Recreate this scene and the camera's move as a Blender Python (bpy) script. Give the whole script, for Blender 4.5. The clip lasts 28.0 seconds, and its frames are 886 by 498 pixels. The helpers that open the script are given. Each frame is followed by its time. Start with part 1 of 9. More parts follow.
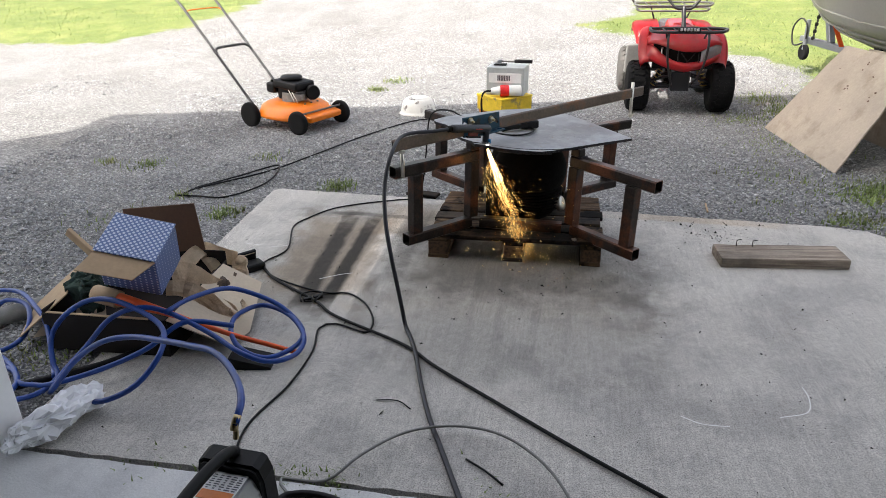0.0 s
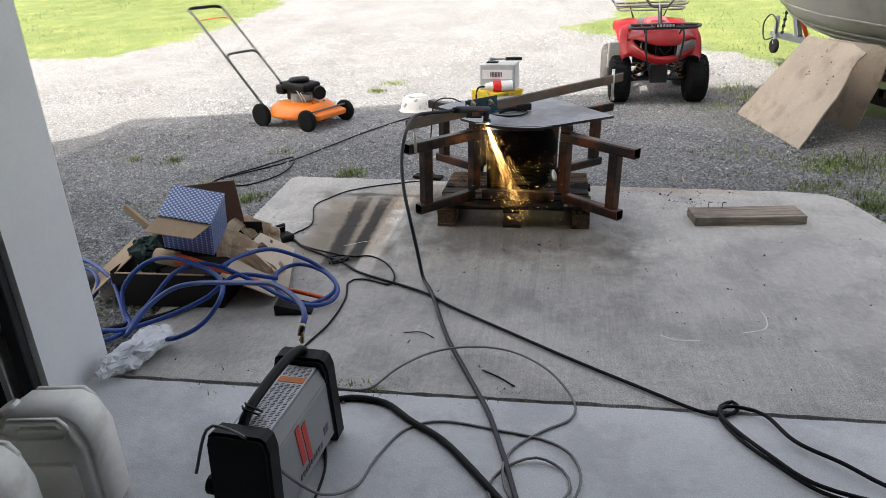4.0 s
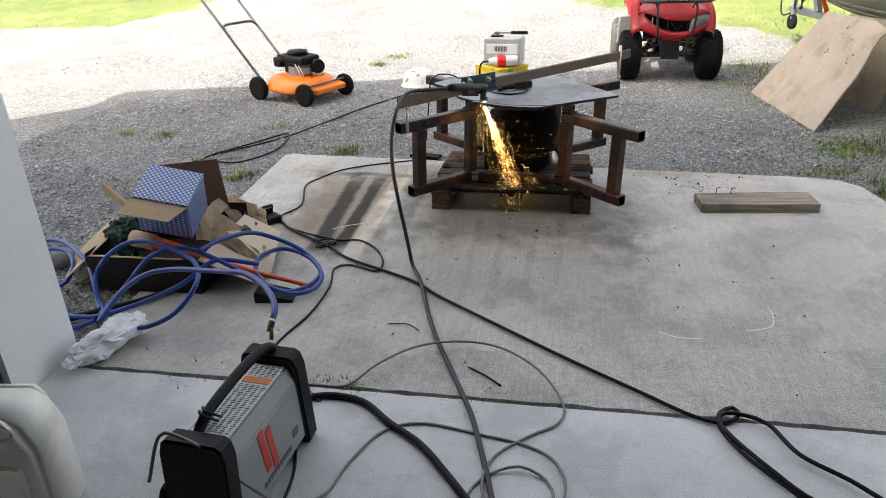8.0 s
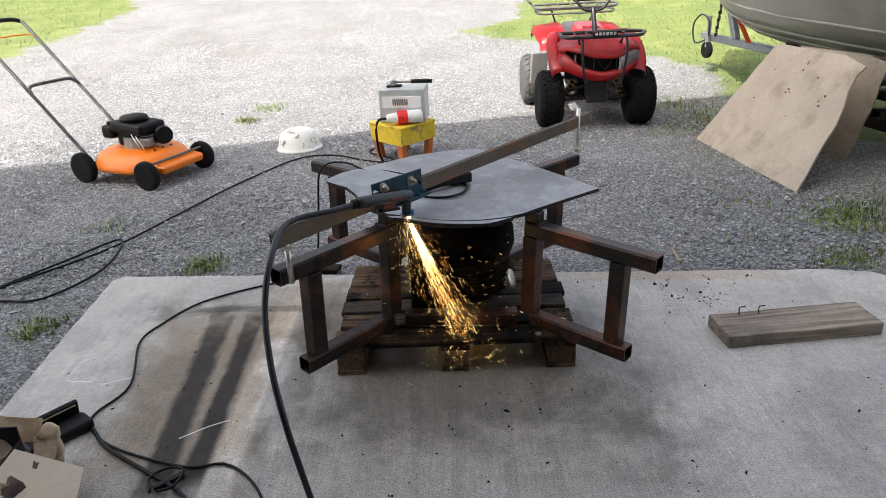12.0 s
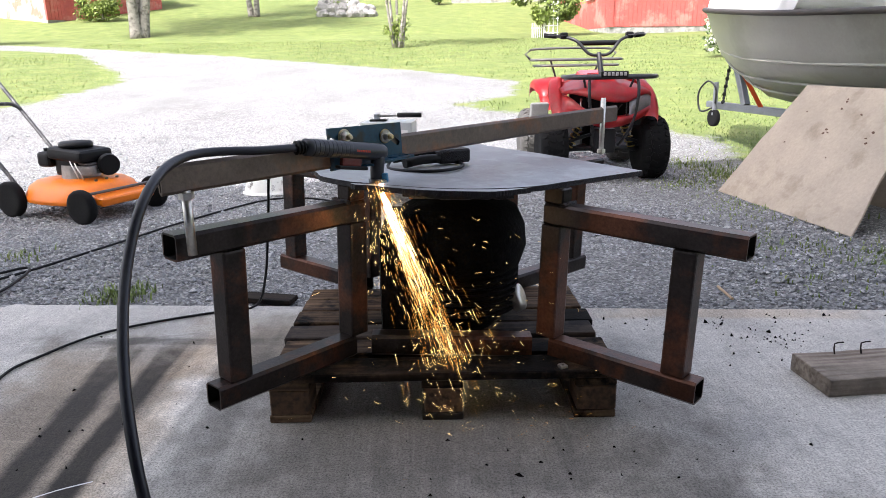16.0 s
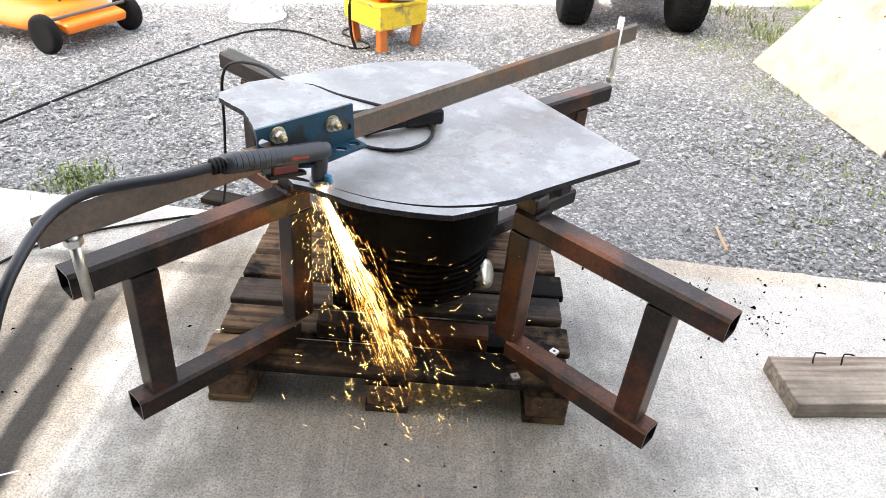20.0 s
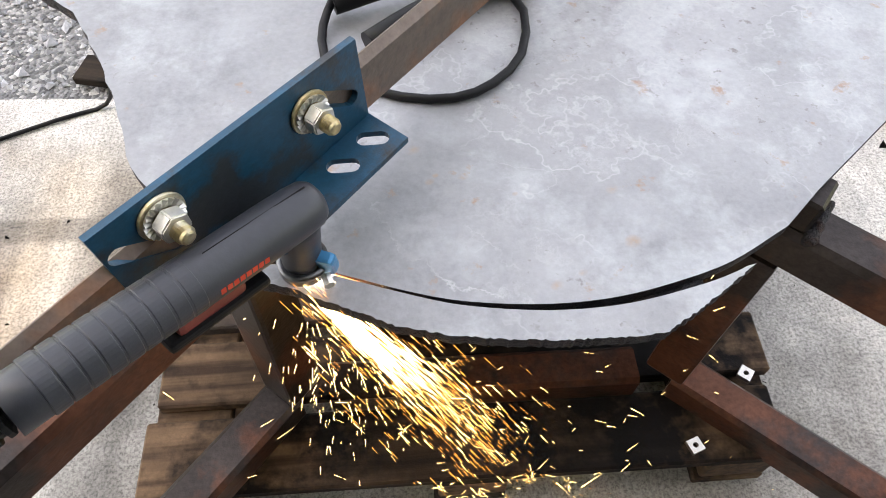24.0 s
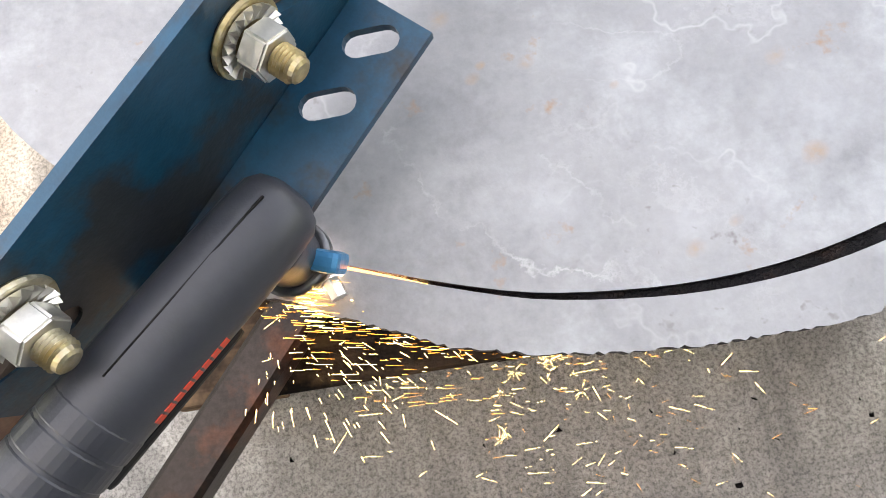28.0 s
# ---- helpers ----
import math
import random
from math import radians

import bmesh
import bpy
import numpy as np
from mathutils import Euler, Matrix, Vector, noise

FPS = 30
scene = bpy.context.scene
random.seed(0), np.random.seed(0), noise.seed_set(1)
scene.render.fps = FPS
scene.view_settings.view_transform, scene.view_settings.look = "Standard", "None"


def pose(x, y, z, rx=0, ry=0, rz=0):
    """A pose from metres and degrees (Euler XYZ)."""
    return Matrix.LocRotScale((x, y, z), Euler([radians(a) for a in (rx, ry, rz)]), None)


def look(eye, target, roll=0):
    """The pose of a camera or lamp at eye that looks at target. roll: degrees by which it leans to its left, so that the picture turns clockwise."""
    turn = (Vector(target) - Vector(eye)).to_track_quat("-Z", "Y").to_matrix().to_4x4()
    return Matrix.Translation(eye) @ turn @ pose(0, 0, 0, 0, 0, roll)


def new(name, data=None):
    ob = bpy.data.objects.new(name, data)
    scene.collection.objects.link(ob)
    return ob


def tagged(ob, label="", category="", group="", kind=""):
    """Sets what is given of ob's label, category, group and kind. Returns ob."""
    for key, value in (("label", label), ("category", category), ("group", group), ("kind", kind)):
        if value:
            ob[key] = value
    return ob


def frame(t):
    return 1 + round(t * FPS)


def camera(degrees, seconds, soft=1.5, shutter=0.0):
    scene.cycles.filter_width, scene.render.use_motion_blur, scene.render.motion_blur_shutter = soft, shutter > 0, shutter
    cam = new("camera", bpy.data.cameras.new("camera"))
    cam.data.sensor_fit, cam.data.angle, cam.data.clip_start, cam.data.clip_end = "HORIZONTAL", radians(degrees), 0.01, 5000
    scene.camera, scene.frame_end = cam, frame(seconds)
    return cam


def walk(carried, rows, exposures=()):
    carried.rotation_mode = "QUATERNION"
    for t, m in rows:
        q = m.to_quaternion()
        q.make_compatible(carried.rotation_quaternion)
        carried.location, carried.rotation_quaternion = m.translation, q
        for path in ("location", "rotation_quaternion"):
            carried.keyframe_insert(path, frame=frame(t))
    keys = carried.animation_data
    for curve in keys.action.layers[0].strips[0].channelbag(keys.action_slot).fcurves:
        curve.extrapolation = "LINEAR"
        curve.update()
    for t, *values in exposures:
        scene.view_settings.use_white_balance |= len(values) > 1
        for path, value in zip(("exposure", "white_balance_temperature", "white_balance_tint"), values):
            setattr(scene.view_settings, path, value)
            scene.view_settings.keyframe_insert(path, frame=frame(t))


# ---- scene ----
cam = camera(64.9, 28.0, 0.8)
PATH = [
    (0, (0.232, -2.931, 1.369), (-0.109, -1.135, 0.558), -1.1),
    (0.5, (0.229, -2.929, 1.367), (-0.108, -1.128, 0.566), -0.8),
    (1, (0.181, -2.925, 1.358), (-0.128, -1.12, 0.554), -1.2),
    (1.5, (0.164, -2.927, 1.366), (-0.105, -1.113, 0.566), -2.3),
    (2, (0.147, -2.95, 1.363), (-0.114, -1.143, 0.547), -1.7),
    (2.5, (0.181, -3.02, 1.367), (-0.177, -1.213, 0.589), -1.6),
    (3, (0.279, -3.097, 1.36), (-0.079, -1.288, 0.585), -0.9),
    (3.5, (0.29, -3.219, 1.362), (-0.047, -1.388, 0.632), -2.1),
    (4, (0.229, -3.415, 1.349), (-0.09, -1.604, 0.564), -2.5),
    (4.5, (0.198, -3.463, 1.342), (-0.103, -1.665, 0.521), -1.6),
    (6.5, (0.207, -3.448, 1.333), (-0.065, -1.651, 0.498), -1.7),
    (7, (0.215, -3.44, 1.332), (-0.062, -1.654, 0.476), -2.1),
    (7.5, (0.23, -3.369, 1.33), (-0.088, -1.593, 0.466), -3.0),
    (8, (0.283, -3.246, 1.331), (-0.061, -1.469, 0.48), -2.1),
    (8.5, (0.216, -3.105, 1.328), (-0.036, -1.302, 0.501), -1.3),
    (9, (0.086, -2.918, 1.364), (0.02, -1.072, 0.597), -2.1),
    (9.5, (0.068, -2.782, 1.352), (-0.046, -0.949, 0.56), -3.2),
    (10, (0.136, -2.578, 1.358), (-0.058, -0.744, 0.584), -3.0),
    (10.5, (0.139, -2.444, 1.33), (0.011, -0.617, 0.526), -2.4),
    (11, (0.072, -2.264, 1.33), (0.038, -0.419, 0.559), -1.2),
    (11.5, (0.016, -2.1, 1.318), (0.085, -0.255, 0.547), -1.2),
    (12, (0.012, -1.969, 1.313), (-0.022, -0.138, 0.509), -2.8),
    (12.5, (-0.012, -1.865, 1.257), (-0.117, 0.015, 0.582), 0.2),
    (14.5, (-0.009, -1.46, 0.896), (-0.03, 0.459, 0.334), -1.5),
    (15, (-0.003, -1.446, 0.82), (-0.003, 0.493, 0.33), -0.1),
    (15.5, (-0.012, -1.45, 0.807), (-0.039, 0.49, 0.32), -0.6),
    (16, (-0.002, -1.444, 0.805), (0.009, 0.485, 0.276), -0.9),
    (16.5, (-0.004, -1.428, 0.811), (0.046, 0.494, 0.258), -1.4),
    (17, (0.009, -1.427, 0.808), (0.067, 0.501, 0.278), -1.7),
    (17.5, (0.002, -1.41, 0.839), (0.078, 0.49, 0.217), -1.6),
    (18, (-0.005, -1.412, 1.052), (0.082, 0.354, 0.117), -0.9),
    (18.5, (0.015, -1.352, 1.133), (0.124, 0.342, 0.075), 2.0),
    (19, (0.092, -1.287, 1.149), (-0.001, 0.367, 0.027), 1.8),
    (19.5, (0.139, -1.204, 1.166), (0.042, 0.407, -0.014), 1.5),
    (20, (0.111, -1.084, 1.171), (0.098, 0.58, 0.062), 3.8),
    (20.5, (0.084, -0.941, 1.166), (0.106, 0.682, -0.003), 2.0),
    (21, (0.052, -0.748, 1.144), (0.104, 0.775, -0.151), 1.7),
    (21.5, (0.073, -0.633, 1.128), (-0.004, 0.834, -0.229), 1.0),
    (23.5, (-0.052, -0.275, 0.991), (0.095, 0.89, -0.629), 2.1),
    (24, (-0.055, -0.228, 0.97), (0.03, 0.865, -0.702), 0.2),
    (24.5, (-0.071, -0.2, 0.967), (0.006, 0.802, -0.762), -0.9),
    (25, (-0.065, -0.148, 0.954), (-0.082, 0.692, -0.86), -9.7),
    (25.5, (-0.068, -0.082, 0.906), (-0.158, 0.53, -0.995), -16.1),
    (26, (-0.061, -0.05, 0.876), (-0.193, 0.482, -1.047), -22.5),
    (26.5, (-0.055, -0.033, 0.868), (-0.17, 0.443, -1.071), -23.1),
    (27, (-0.056, -0.031, 0.857), (-0.125, 0.371, -1.101), -19.3),
    (27.5, (-0.056, -0.031, 0.852), (-0.143, 0.365, -1.106), -22.4),
    (28, (-0.053, -0.03, 0.854), (-0.136, 0.381, -1.102), -21.1),
]
walk(cam, [(t, look(eye, target, roll)) for t, eye, target, roll in PATH], [(0.0, 1.77, 7000, 11), (3.0, 1.74, 7000, 11), (4.0, 1.72, 7000, 11), (7.0, 1.88, 7300, 10), (8.0, 1.95, 7200, 10), (9.0, 1.80, 7100, 10), (12.0, 1.64, 6850, 11), (15.0, 1.82, 6450, 15), (17.5, 1.82, 6500, 15), (18.0, 2.05, 7000, 12), (19.0, 2.8, 7200, 11), (21.0, 3.15, 7200, 10), (23.0, 3.08, 7400, 11), (24.0, 2.95, 7450, 12), (25.0, 2.80, 7700, 13), (26.0, 2.84, 8000, 13), (27.0, 3.06, 7600, 13), (28.0, 3.08, 7600, 12)])

# ---- light ----
world = bpy.data.worlds.new("sky")
scene.world = world
world.use_nodes = True
_nt = world.node_tree
_sky = _nt.nodes.new("ShaderNodeTexSky")
_sky.sky_type = "NISHITA"
_sky.sun_disc = False
SUN_EL, SUN_AZ = radians(50), radians(221)
_sky.sun_elevation, _sky.sun_rotation = SUN_EL, SUN_AZ
_sky.air_density, _sky.dust_density, _sky.ozone_density = 0.9, 4.0, 0.6
_hs = _nt.nodes.new("ShaderNodeHueSaturation")
_hs.inputs["Saturation"].default_value = 0.55
_nt.links.new(_sky.outputs["Color"], _hs.inputs["Color"])
_nt.links.new(_hs.outputs["Color"], _nt.nodes["Background"].inputs["Color"])
_nt.nodes["Background"].inputs["Strength"].default_value = 0.15
_sd = bpy.data.lights.new("sun", "SUN")
_sd.energy, _sd.angle, _sd.color = 2.5, radians(0.6), (1.0, 0.985, 0.96)
sun = new("sun", _sd)
sun.matrix_world = look((math.sin(SUN_AZ) * 20, math.cos(SUN_AZ) * 20, math.tan(SUN_EL) * 20), (0, 0, 0))


# ---- materials ----
def mat(name, color, rough=0.6, metal=0.0, var=0.25, scale=12.0, fine=90.0, bump=0.15, second=None, second_amount=0.5,
        second_scale=6.0, emit=0.0, per_piece=0.0, coat=0.0, trans=0.0, depth=0.004, rough_var=0.1):
    """A node material: base colour with coarse and fine variation, patches of a second colour, relief and uneven gloss."""
    m = bpy.data.materials.new(name)
    m.use_nodes = True
    nt = m.node_tree
    n, l = nt.nodes, nt.links
    b = n["Principled BSDF"]
    tc = n.new("ShaderNodeTexCoord")
    src = tc.outputs["Object"]

    def noise_node(sc, detail=4.0, rgh=0.6):
        k = n.new("ShaderNodeTexNoise")
        k.inputs["Scale"].default_value, k.inputs["Detail"].default_value, k.inputs["Roughness"].default_value = sc, detail, rgh
        l.new(src, k.inputs["Vector"])
        return k

    coarse, grain = noise_node(scale), noise_node(fine, 3.0, 0.7)
    mr = n.new("ShaderNodeMapRange")
    mr.inputs["From Min"].default_value, mr.inputs["From Max"].default_value = 0.3, 0.7
    mr.inputs["To Min"].default_value, mr.inputs["To Max"].default_value = 1 - var, 1 + var
    l.new(coarse.outputs["Fac"], mr.inputs["Value"])
    mr2 = n.new("ShaderNodeMapRange")
    mr2.inputs["From Min"].default_value, mr2.inputs["From Max"].default_value = 0.3, 0.7
    mr2.inputs["To Min"].default_value, mr2.inputs["To Max"].default_value = 1 - var * 0.6, 1 + var * 0.6
    l.new(grain.outputs["Fac"], mr2.inputs["Value"])
    mul = n.new("ShaderNodeMath")
    mul.operation = "MULTIPLY"
    l.new(mr.outputs["Result"], mul.inputs[0])
    l.new(mr2.outputs["Result"], mul.inputs[1])
    last = mul.outputs[0]
    if per_piece:
        oi = n.new("ShaderNodeObjectInfo")
        mp = n.new("ShaderNodeMapRange")
        mp.inputs["To Min"].default_value, mp.inputs["To Max"].default_value = 1 - per_piece, 1 + per_piece
        l.new(oi.outputs["Random"], mp.inputs["Value"])
        m2 = n.new("ShaderNodeMath")
        m2.operation = "MULTIPLY"
        l.new(last, m2.inputs[0])
        l.new(mp.outputs["Result"], m2.inputs[1])
        last = m2.outputs[0]
    base = n.new("ShaderNodeRGB")
    base.outputs[0].default_value = (*color, 1)
    colour = base.outputs[0]
    if second:
        mask = noise_node(second_scale, 6.0, 0.65)
        r = n.new("ShaderNodeMapRange")
        r.inputs["From Min"].default_value = 0.62 - 0.3 * second_amount
        r.inputs["From Max"].default_value = 0.72 - 0.3 * second_amount
        l.new(mask.outputs["Fac"], r.inputs["Value"])
        mx = n.new("ShaderNodeMix")
        mx.data_type = "RGBA"
        mx.inputs[7].default_value = (*second, 1)
        l.new(r.outputs["Result"], mx.inputs[0])
        l.new(colour, mx.inputs[6])
        colour = mx.outputs[2]
    vm = n.new("ShaderNodeVectorMath")
    vm.operation = "SCALE"
    l.new(colour, vm.inputs[0])
    l.new(last, vm.inputs["Scale"])
    l.new(vm.outputs[0], b.inputs["Base Color"])
    b.inputs["Metallic"].default_value = metal
    rr = n.new("ShaderNodeMapRange")
    rr.inputs["To Min"].default_value, rr.inputs["To Max"].default_value = max(0.02, rough - rough_var), min(1, rough + rough_var)
    l.new(coarse.outputs["Fac"], rr.inputs["Value"])
    l.new(rr.outputs["Result"], b.inputs["Roughness"])
    if coat:
        b.inputs["Coat Weight"].default_value = coat
    if trans:
        b.inputs["Transmission Weight"].default_value = trans
    if emit:
        b.inputs["Emission Color"].default_value = (*color, 1)
        b.inputs["Emission Strength"].default_value = emit
    if bump:
        bp = n.new("ShaderNodeBump")
        bp.inputs["Strength"].default_value, bp.inputs["Distance"].default_value = bump, depth
        l.new(grain.outputs["Fac"], bp.inputs["Height"])
        l.new(bp.outputs["Normal"], b.inputs["Normal"])
    return m


def glow(name, color, strength):
    m = bpy.data.materials.new(name)
    m.use_nodes = True
    n = m.node_tree.nodes
    e = n.new("ShaderNodeEmission")
    e.inputs["Color"].default_value, e.inputs["Strength"].default_value = (*color, 1), strength
    m.node_tree.links.new(e.outputs[0], n["Material Output"].inputs["Surface"])
    return m


def wood_mat(name, color, dark, axis=0, rough=0.75, per_piece=0.2, scale=3.0, wear=None):
    """Sawn wood with grain lines along one axis of the object."""
    m = mat(name, color, rough, 0, 0.2, 7.0, 120.0, 0.25, wear, 0.45, 5.0, per_piece=per_piece)
    nt = m.node_tree
    n, l = nt.nodes, nt.links
    tc = next(k for k in n if k.bl_idname == "ShaderNodeTexCoord")
    mp = n.new("ShaderNodeMapping")
    s = [60.0, 60.0, 60.0]
    s[axis] = scale
    mp.inputs["Scale"].default_value = s
    l.new(tc.outputs["Object"], mp.inputs["Vector"])
    k = n.new("ShaderNodeTexNoise")
    k.inputs["Scale"].default_value, k.inputs["Detail"].default_value = 1.0, 3.0
    l.new(mp.outputs[0], k.inputs["Vector"])
    r = n.new("ShaderNodeMapRange")
    r.inputs["From Min"].default_value, r.inputs["From Max"].default_value = 0.4, 0.65
    l.new(k.outputs["Fac"], r.inputs["Value"])
    b = n["Principled BSDF"]
    old = b.inputs["Base Color"].links[0].from_socket
    mx = n.new("ShaderNodeMix")
    mx.data_type, mx.blend_type = "RGBA", "MULTIPLY"
    mx.inputs[7].default_value = (*[d / max(c, 1e-3) for d, c in zip(dark, color)], 1)
    l.new(r.outputs["Result"], mx.inputs[0])
    l.new(old, mx.inputs[6])
    l.new(mx.outputs[2], b.inputs["Base Color"])
    return m


M_TUBE = mat("rusty_steel_tube", (0.034, 0.028, 0.026), 0.34, 0.55, 0.4, 9, 140, 0.12, (0.092, 0.040, 0.025), 0.46, 5, per_piece=0.15)
M_TUBE_IN = mat("dark_tube_inside", (0.02, 0.017, 0.015), 0.9, 0.0, 0.3)
def plate_mat():
    """Mill-scale steel with pale bloom, white tide lines, rust specks and scratches."""
    m = mat("mill_scale_steel", (0.25, 0.252, 0.262), 0.5, 0.5, 0.17, 6, 170, 0.14, (0.34, 0.35, 0.36), 0.40, 8, depth=0.0015)
    n, l = m.node_tree.nodes, m.node_tree.links
    b = n["Principled BSDF"]
    tc = next(k for k in n if k.bl_idname == "ShaderNodeTexCoord")
    last = b.inputs["Base Color"].links[0].from_socket

    def band(scale, lo, hi, detail=6.0, line=False, rough=0.65, stretch=None):
        k = n.new("ShaderNodeTexNoise")
        k.inputs["Scale"].default_value, k.inputs["Detail"].default_value, k.inputs["Roughness"].default_value = scale, detail, rough
        if stretch:
            mp = n.new("ShaderNodeMapping")
            mp.inputs["Rotation"].default_value, mp.inputs["Scale"].default_value = (0, 0, radians(stretch[0])), (1, stretch[1], 1)
            l.new(tc.outputs["Object"], mp.inputs["Vector"])
            l.new(mp.outputs[0], k.inputs["Vector"])
        else:
            l.new(tc.outputs["Object"], k.inputs["Vector"])
        v = k.outputs["Fac"]
        if line:
            a = n.new("ShaderNodeMath")
            a.operation = "SUBTRACT"
            a.inputs[1].default_value = 0.5
            l.new(v, a.inputs[0])
            c = n.new("ShaderNodeMath")
            c.operation = "ABSOLUTE"
            l.new(a.outputs[0], c.inputs[0])
            v = c.outputs[0]
        r = n.new("ShaderNodeMapRange")
        r.inputs["From Min"].default_value, r.inputs["From Max"].default_value = lo, hi
        l.new(v, r.inputs["Value"])
        return r.outputs["Result"]

    def lay(mask, colour, amount):
        nonlocal last
        mu = n.new("ShaderNodeMath")
        mu.operation = "MULTIPLY"
        mu.inputs[1].default_value = amount
        l.new(mask, mu.inputs[0])
        mx = n.new("ShaderNodeMix")
        mx.data_type = "RGBA"
        mx.inputs[7].default_value = (*colour, 1)
        l.new(mu.outputs[0], mx.inputs[0])
        l.new(last, mx.inputs[6])
        last = mx.outputs[2]

    def both(a, c):
        mu = n.new("ShaderNodeMath")
        mu.operation = "MULTIPLY"
        l.new(a, mu.inputs[0])
        l.new(c, mu.inputs[1])
        return mu.outputs[0]

    lay(band(3.0, 0.42, 0.62), (0.36, 0.365, 0.37), 0.4)
    lay(both(band(6.0, 0.010, 0.0, 5, True), band(2.3, 0.50, 0.64)), (0.54, 0.54, 0.54), 0.4)
    lay(both(band(15.0, 0.03, 0.0, 9, True, 0.75), band(3.1, 0.5, 0.66)), (0.50, 0.50, 0.50), 0.3)
    ragged_edge = n.new("ShaderNodeTexNoise")
    ragged_edge.inputs["Scale"].default_value, ragged_edge.inputs["Detail"].default_value, ragged_edge.inputs["Roughness"].default_value = 34.0, 8.0, 0.65
    l.new(tc.outputs["Object"], ragged_edge.inputs["Vector"])

    def patch(x, y, w, h, turn, edges, wobble=1.1):
        """Masks of a ragged dried puddle: one for each (lowest, highest) distance from its middle."""
        mp = n.new("ShaderNodeMapping")
        mp.vector_type = "TEXTURE"
        mp.inputs["Location"].default_value, mp.inputs["Rotation"].default_value, mp.inputs["Scale"].default_value = (x, y - 0.35, 0), (0, 0, radians(turn)), (w, h, 1)
        l.new(tc.outputs["Object"], mp.inputs["Vector"])
        ln = n.new("ShaderNodeVectorMath")
        ln.operation = "LENGTH"
        l.new(mp.outputs[0], ln.inputs[0])
        ad = n.new("ShaderNodeMath")
        ad.operation = "MULTIPLY_ADD"
        ad.inputs[1].default_value = wobble
        l.new(ragged_edge.outputs["Fac"], ad.inputs[0])
        l.new(ln.outputs["Value"], ad.inputs[2])
        out = []
        for lo, hi in edges:
            r = n.new("ShaderNodeMapRange")
            r.inputs["From Min"].default_value, r.inputs["From Max"].default_value = lo + wobble / 2, hi + wobble / 2
            l.new(ad.outputs[0], r.inputs["Value"])
            out.append(r.outputs["Result"])
        return out

    for x, y, w, h, turn, rim in ((-0.036, 0.052, 0.062, 0.024, -40, 0.42), (0.010, 0.118, 0.048, 0.014, -12, 0.16), (0.105, 0.072, 0.040, 0.030, 30, 0.0), (0.055, 0.036, 0.034, 0.014, 20, 0.0), (-0.030, 0.165, 0.036, 0.020, 10, 0.2), (0.20, 0.22, 0.07, 0.05, 40, 0.0), (-0.24, 0.30, 0.06, 0.09, 20, 0.0)):
        inner, outer, fill = patch(x, y, w, h, turn, ((0.93, 0.99), (1.04, 0.99), (1.02, 0.5)), 1.5)
        lay(both(fill, band(22.0, 0.4, 0.65)), (0.44, 0.455, 0.47), 0.4)
        if rim:
            lay(both(both(inner, outer), band(9.0, 0.42, 0.58)), (0.58, 0.58, 0.575), rim)
    for x, y, r0 in ((-0.057, 0.149, 0.007), (-0.046, 0.115, 0.0045), (-0.041, 0.121, 0.003), (-0.019, 0.119, 0.005), (0.097, 0.101, 0.007), (0.103, 0.051, 0.007), (0.039, 0.016, 0.006), (0.02, 0.10, 0.003), (0.06, 0.026, 0.004), (-0.10, 0.20, 0.006)):
        spot, = patch(x, y, r0 * 0.8, r0 * 0.6, 25, ((1.3, 0.3),), 2.0)
        lay(both(spot, band(60.0, 0.35, 0.6)), (0.36, 0.23, 0.13), 0.6)
    lay(band(26.0, 0.63, 0.70, 5), (0.30, 0.19, 0.12), 0.75)
    lay(both(band(80.0, 0.62, 0.70, 3), band(6.0, 0.45, 0.6)), (0.12, 0.10, 0.09), 0.7)
    lay(band(7.0, 0.70, 0.74, 2, stretch=(35, 0.03)), (0.12, 0.12, 0.125), 0.5)
    l.new(last, b.inputs["Base Color"])
    return m


M_PLATE = plate_mat()
M_CUT = mat("burnt_cut_edge", (0.014, 0.013, 0.017), 0.6, 0.3, 0.5, 60, 300, 0.9, (0.035, 0.018, 0.014), 0.3, 40, depth=0.006)
M_BEAM = mat("weathered_flat_bar", (0.15, 0.115, 0.095), 0.5, 0.5, 0.3, 8, 120, 0.15, (0.22, 0.10, 0.05), 0.42, 4)
M_ZINC = mat("zinc_plated_steel", (0.62, 0.60, 0.55), 0.35, 0.9, 0.15, 40, 200, 0.05)
M_YZINC = mat("yellow_zinc_steel", (0.46, 0.37, 0.20), 0.40, 0.85, 0.25, 50, 200, 0.05, (0.55, 0.50, 0.38), 0.5, 30)
M_BLUE = mat("blue_painted_steel", (0.005, 0.058, 0.11), 0.40, 0.15, 0.3, 14, 160, 0.08, (0.022, 0.026, 0.03), 0.5, 14)
M_BLACK = mat("black_plastic", (0.0045, 0.0045, 0.005), 0.5, 0, 0.2, 20, 200, 0.05)
M_TORCH = mat("grey_black_rubber", (0.026, 0.028, 0.035), 0.42, 0, 0.12, 20, 200, 0.05)
M_RED = mat("red_print", (0.6, 0.05, 0.02), 0.5, 0, 0.1)
M_RUBBER = mat("black_cable_sheath", (0.006, 0.006, 0.007), 0.5, 0, 0.2, 30, 150, 0.1)
M_TORCHCABLE = mat("blue_black_cable_sheath", (0.0075, 0.0085, 0.015), 0.42, 0, 0.2, 30, 150, 0.1)
M_GREYWIRE = mat("grey_cable_sheath", (0.22, 0.22, 0.21), 0.5, 0, 0.15, 30, 150, 0.1)
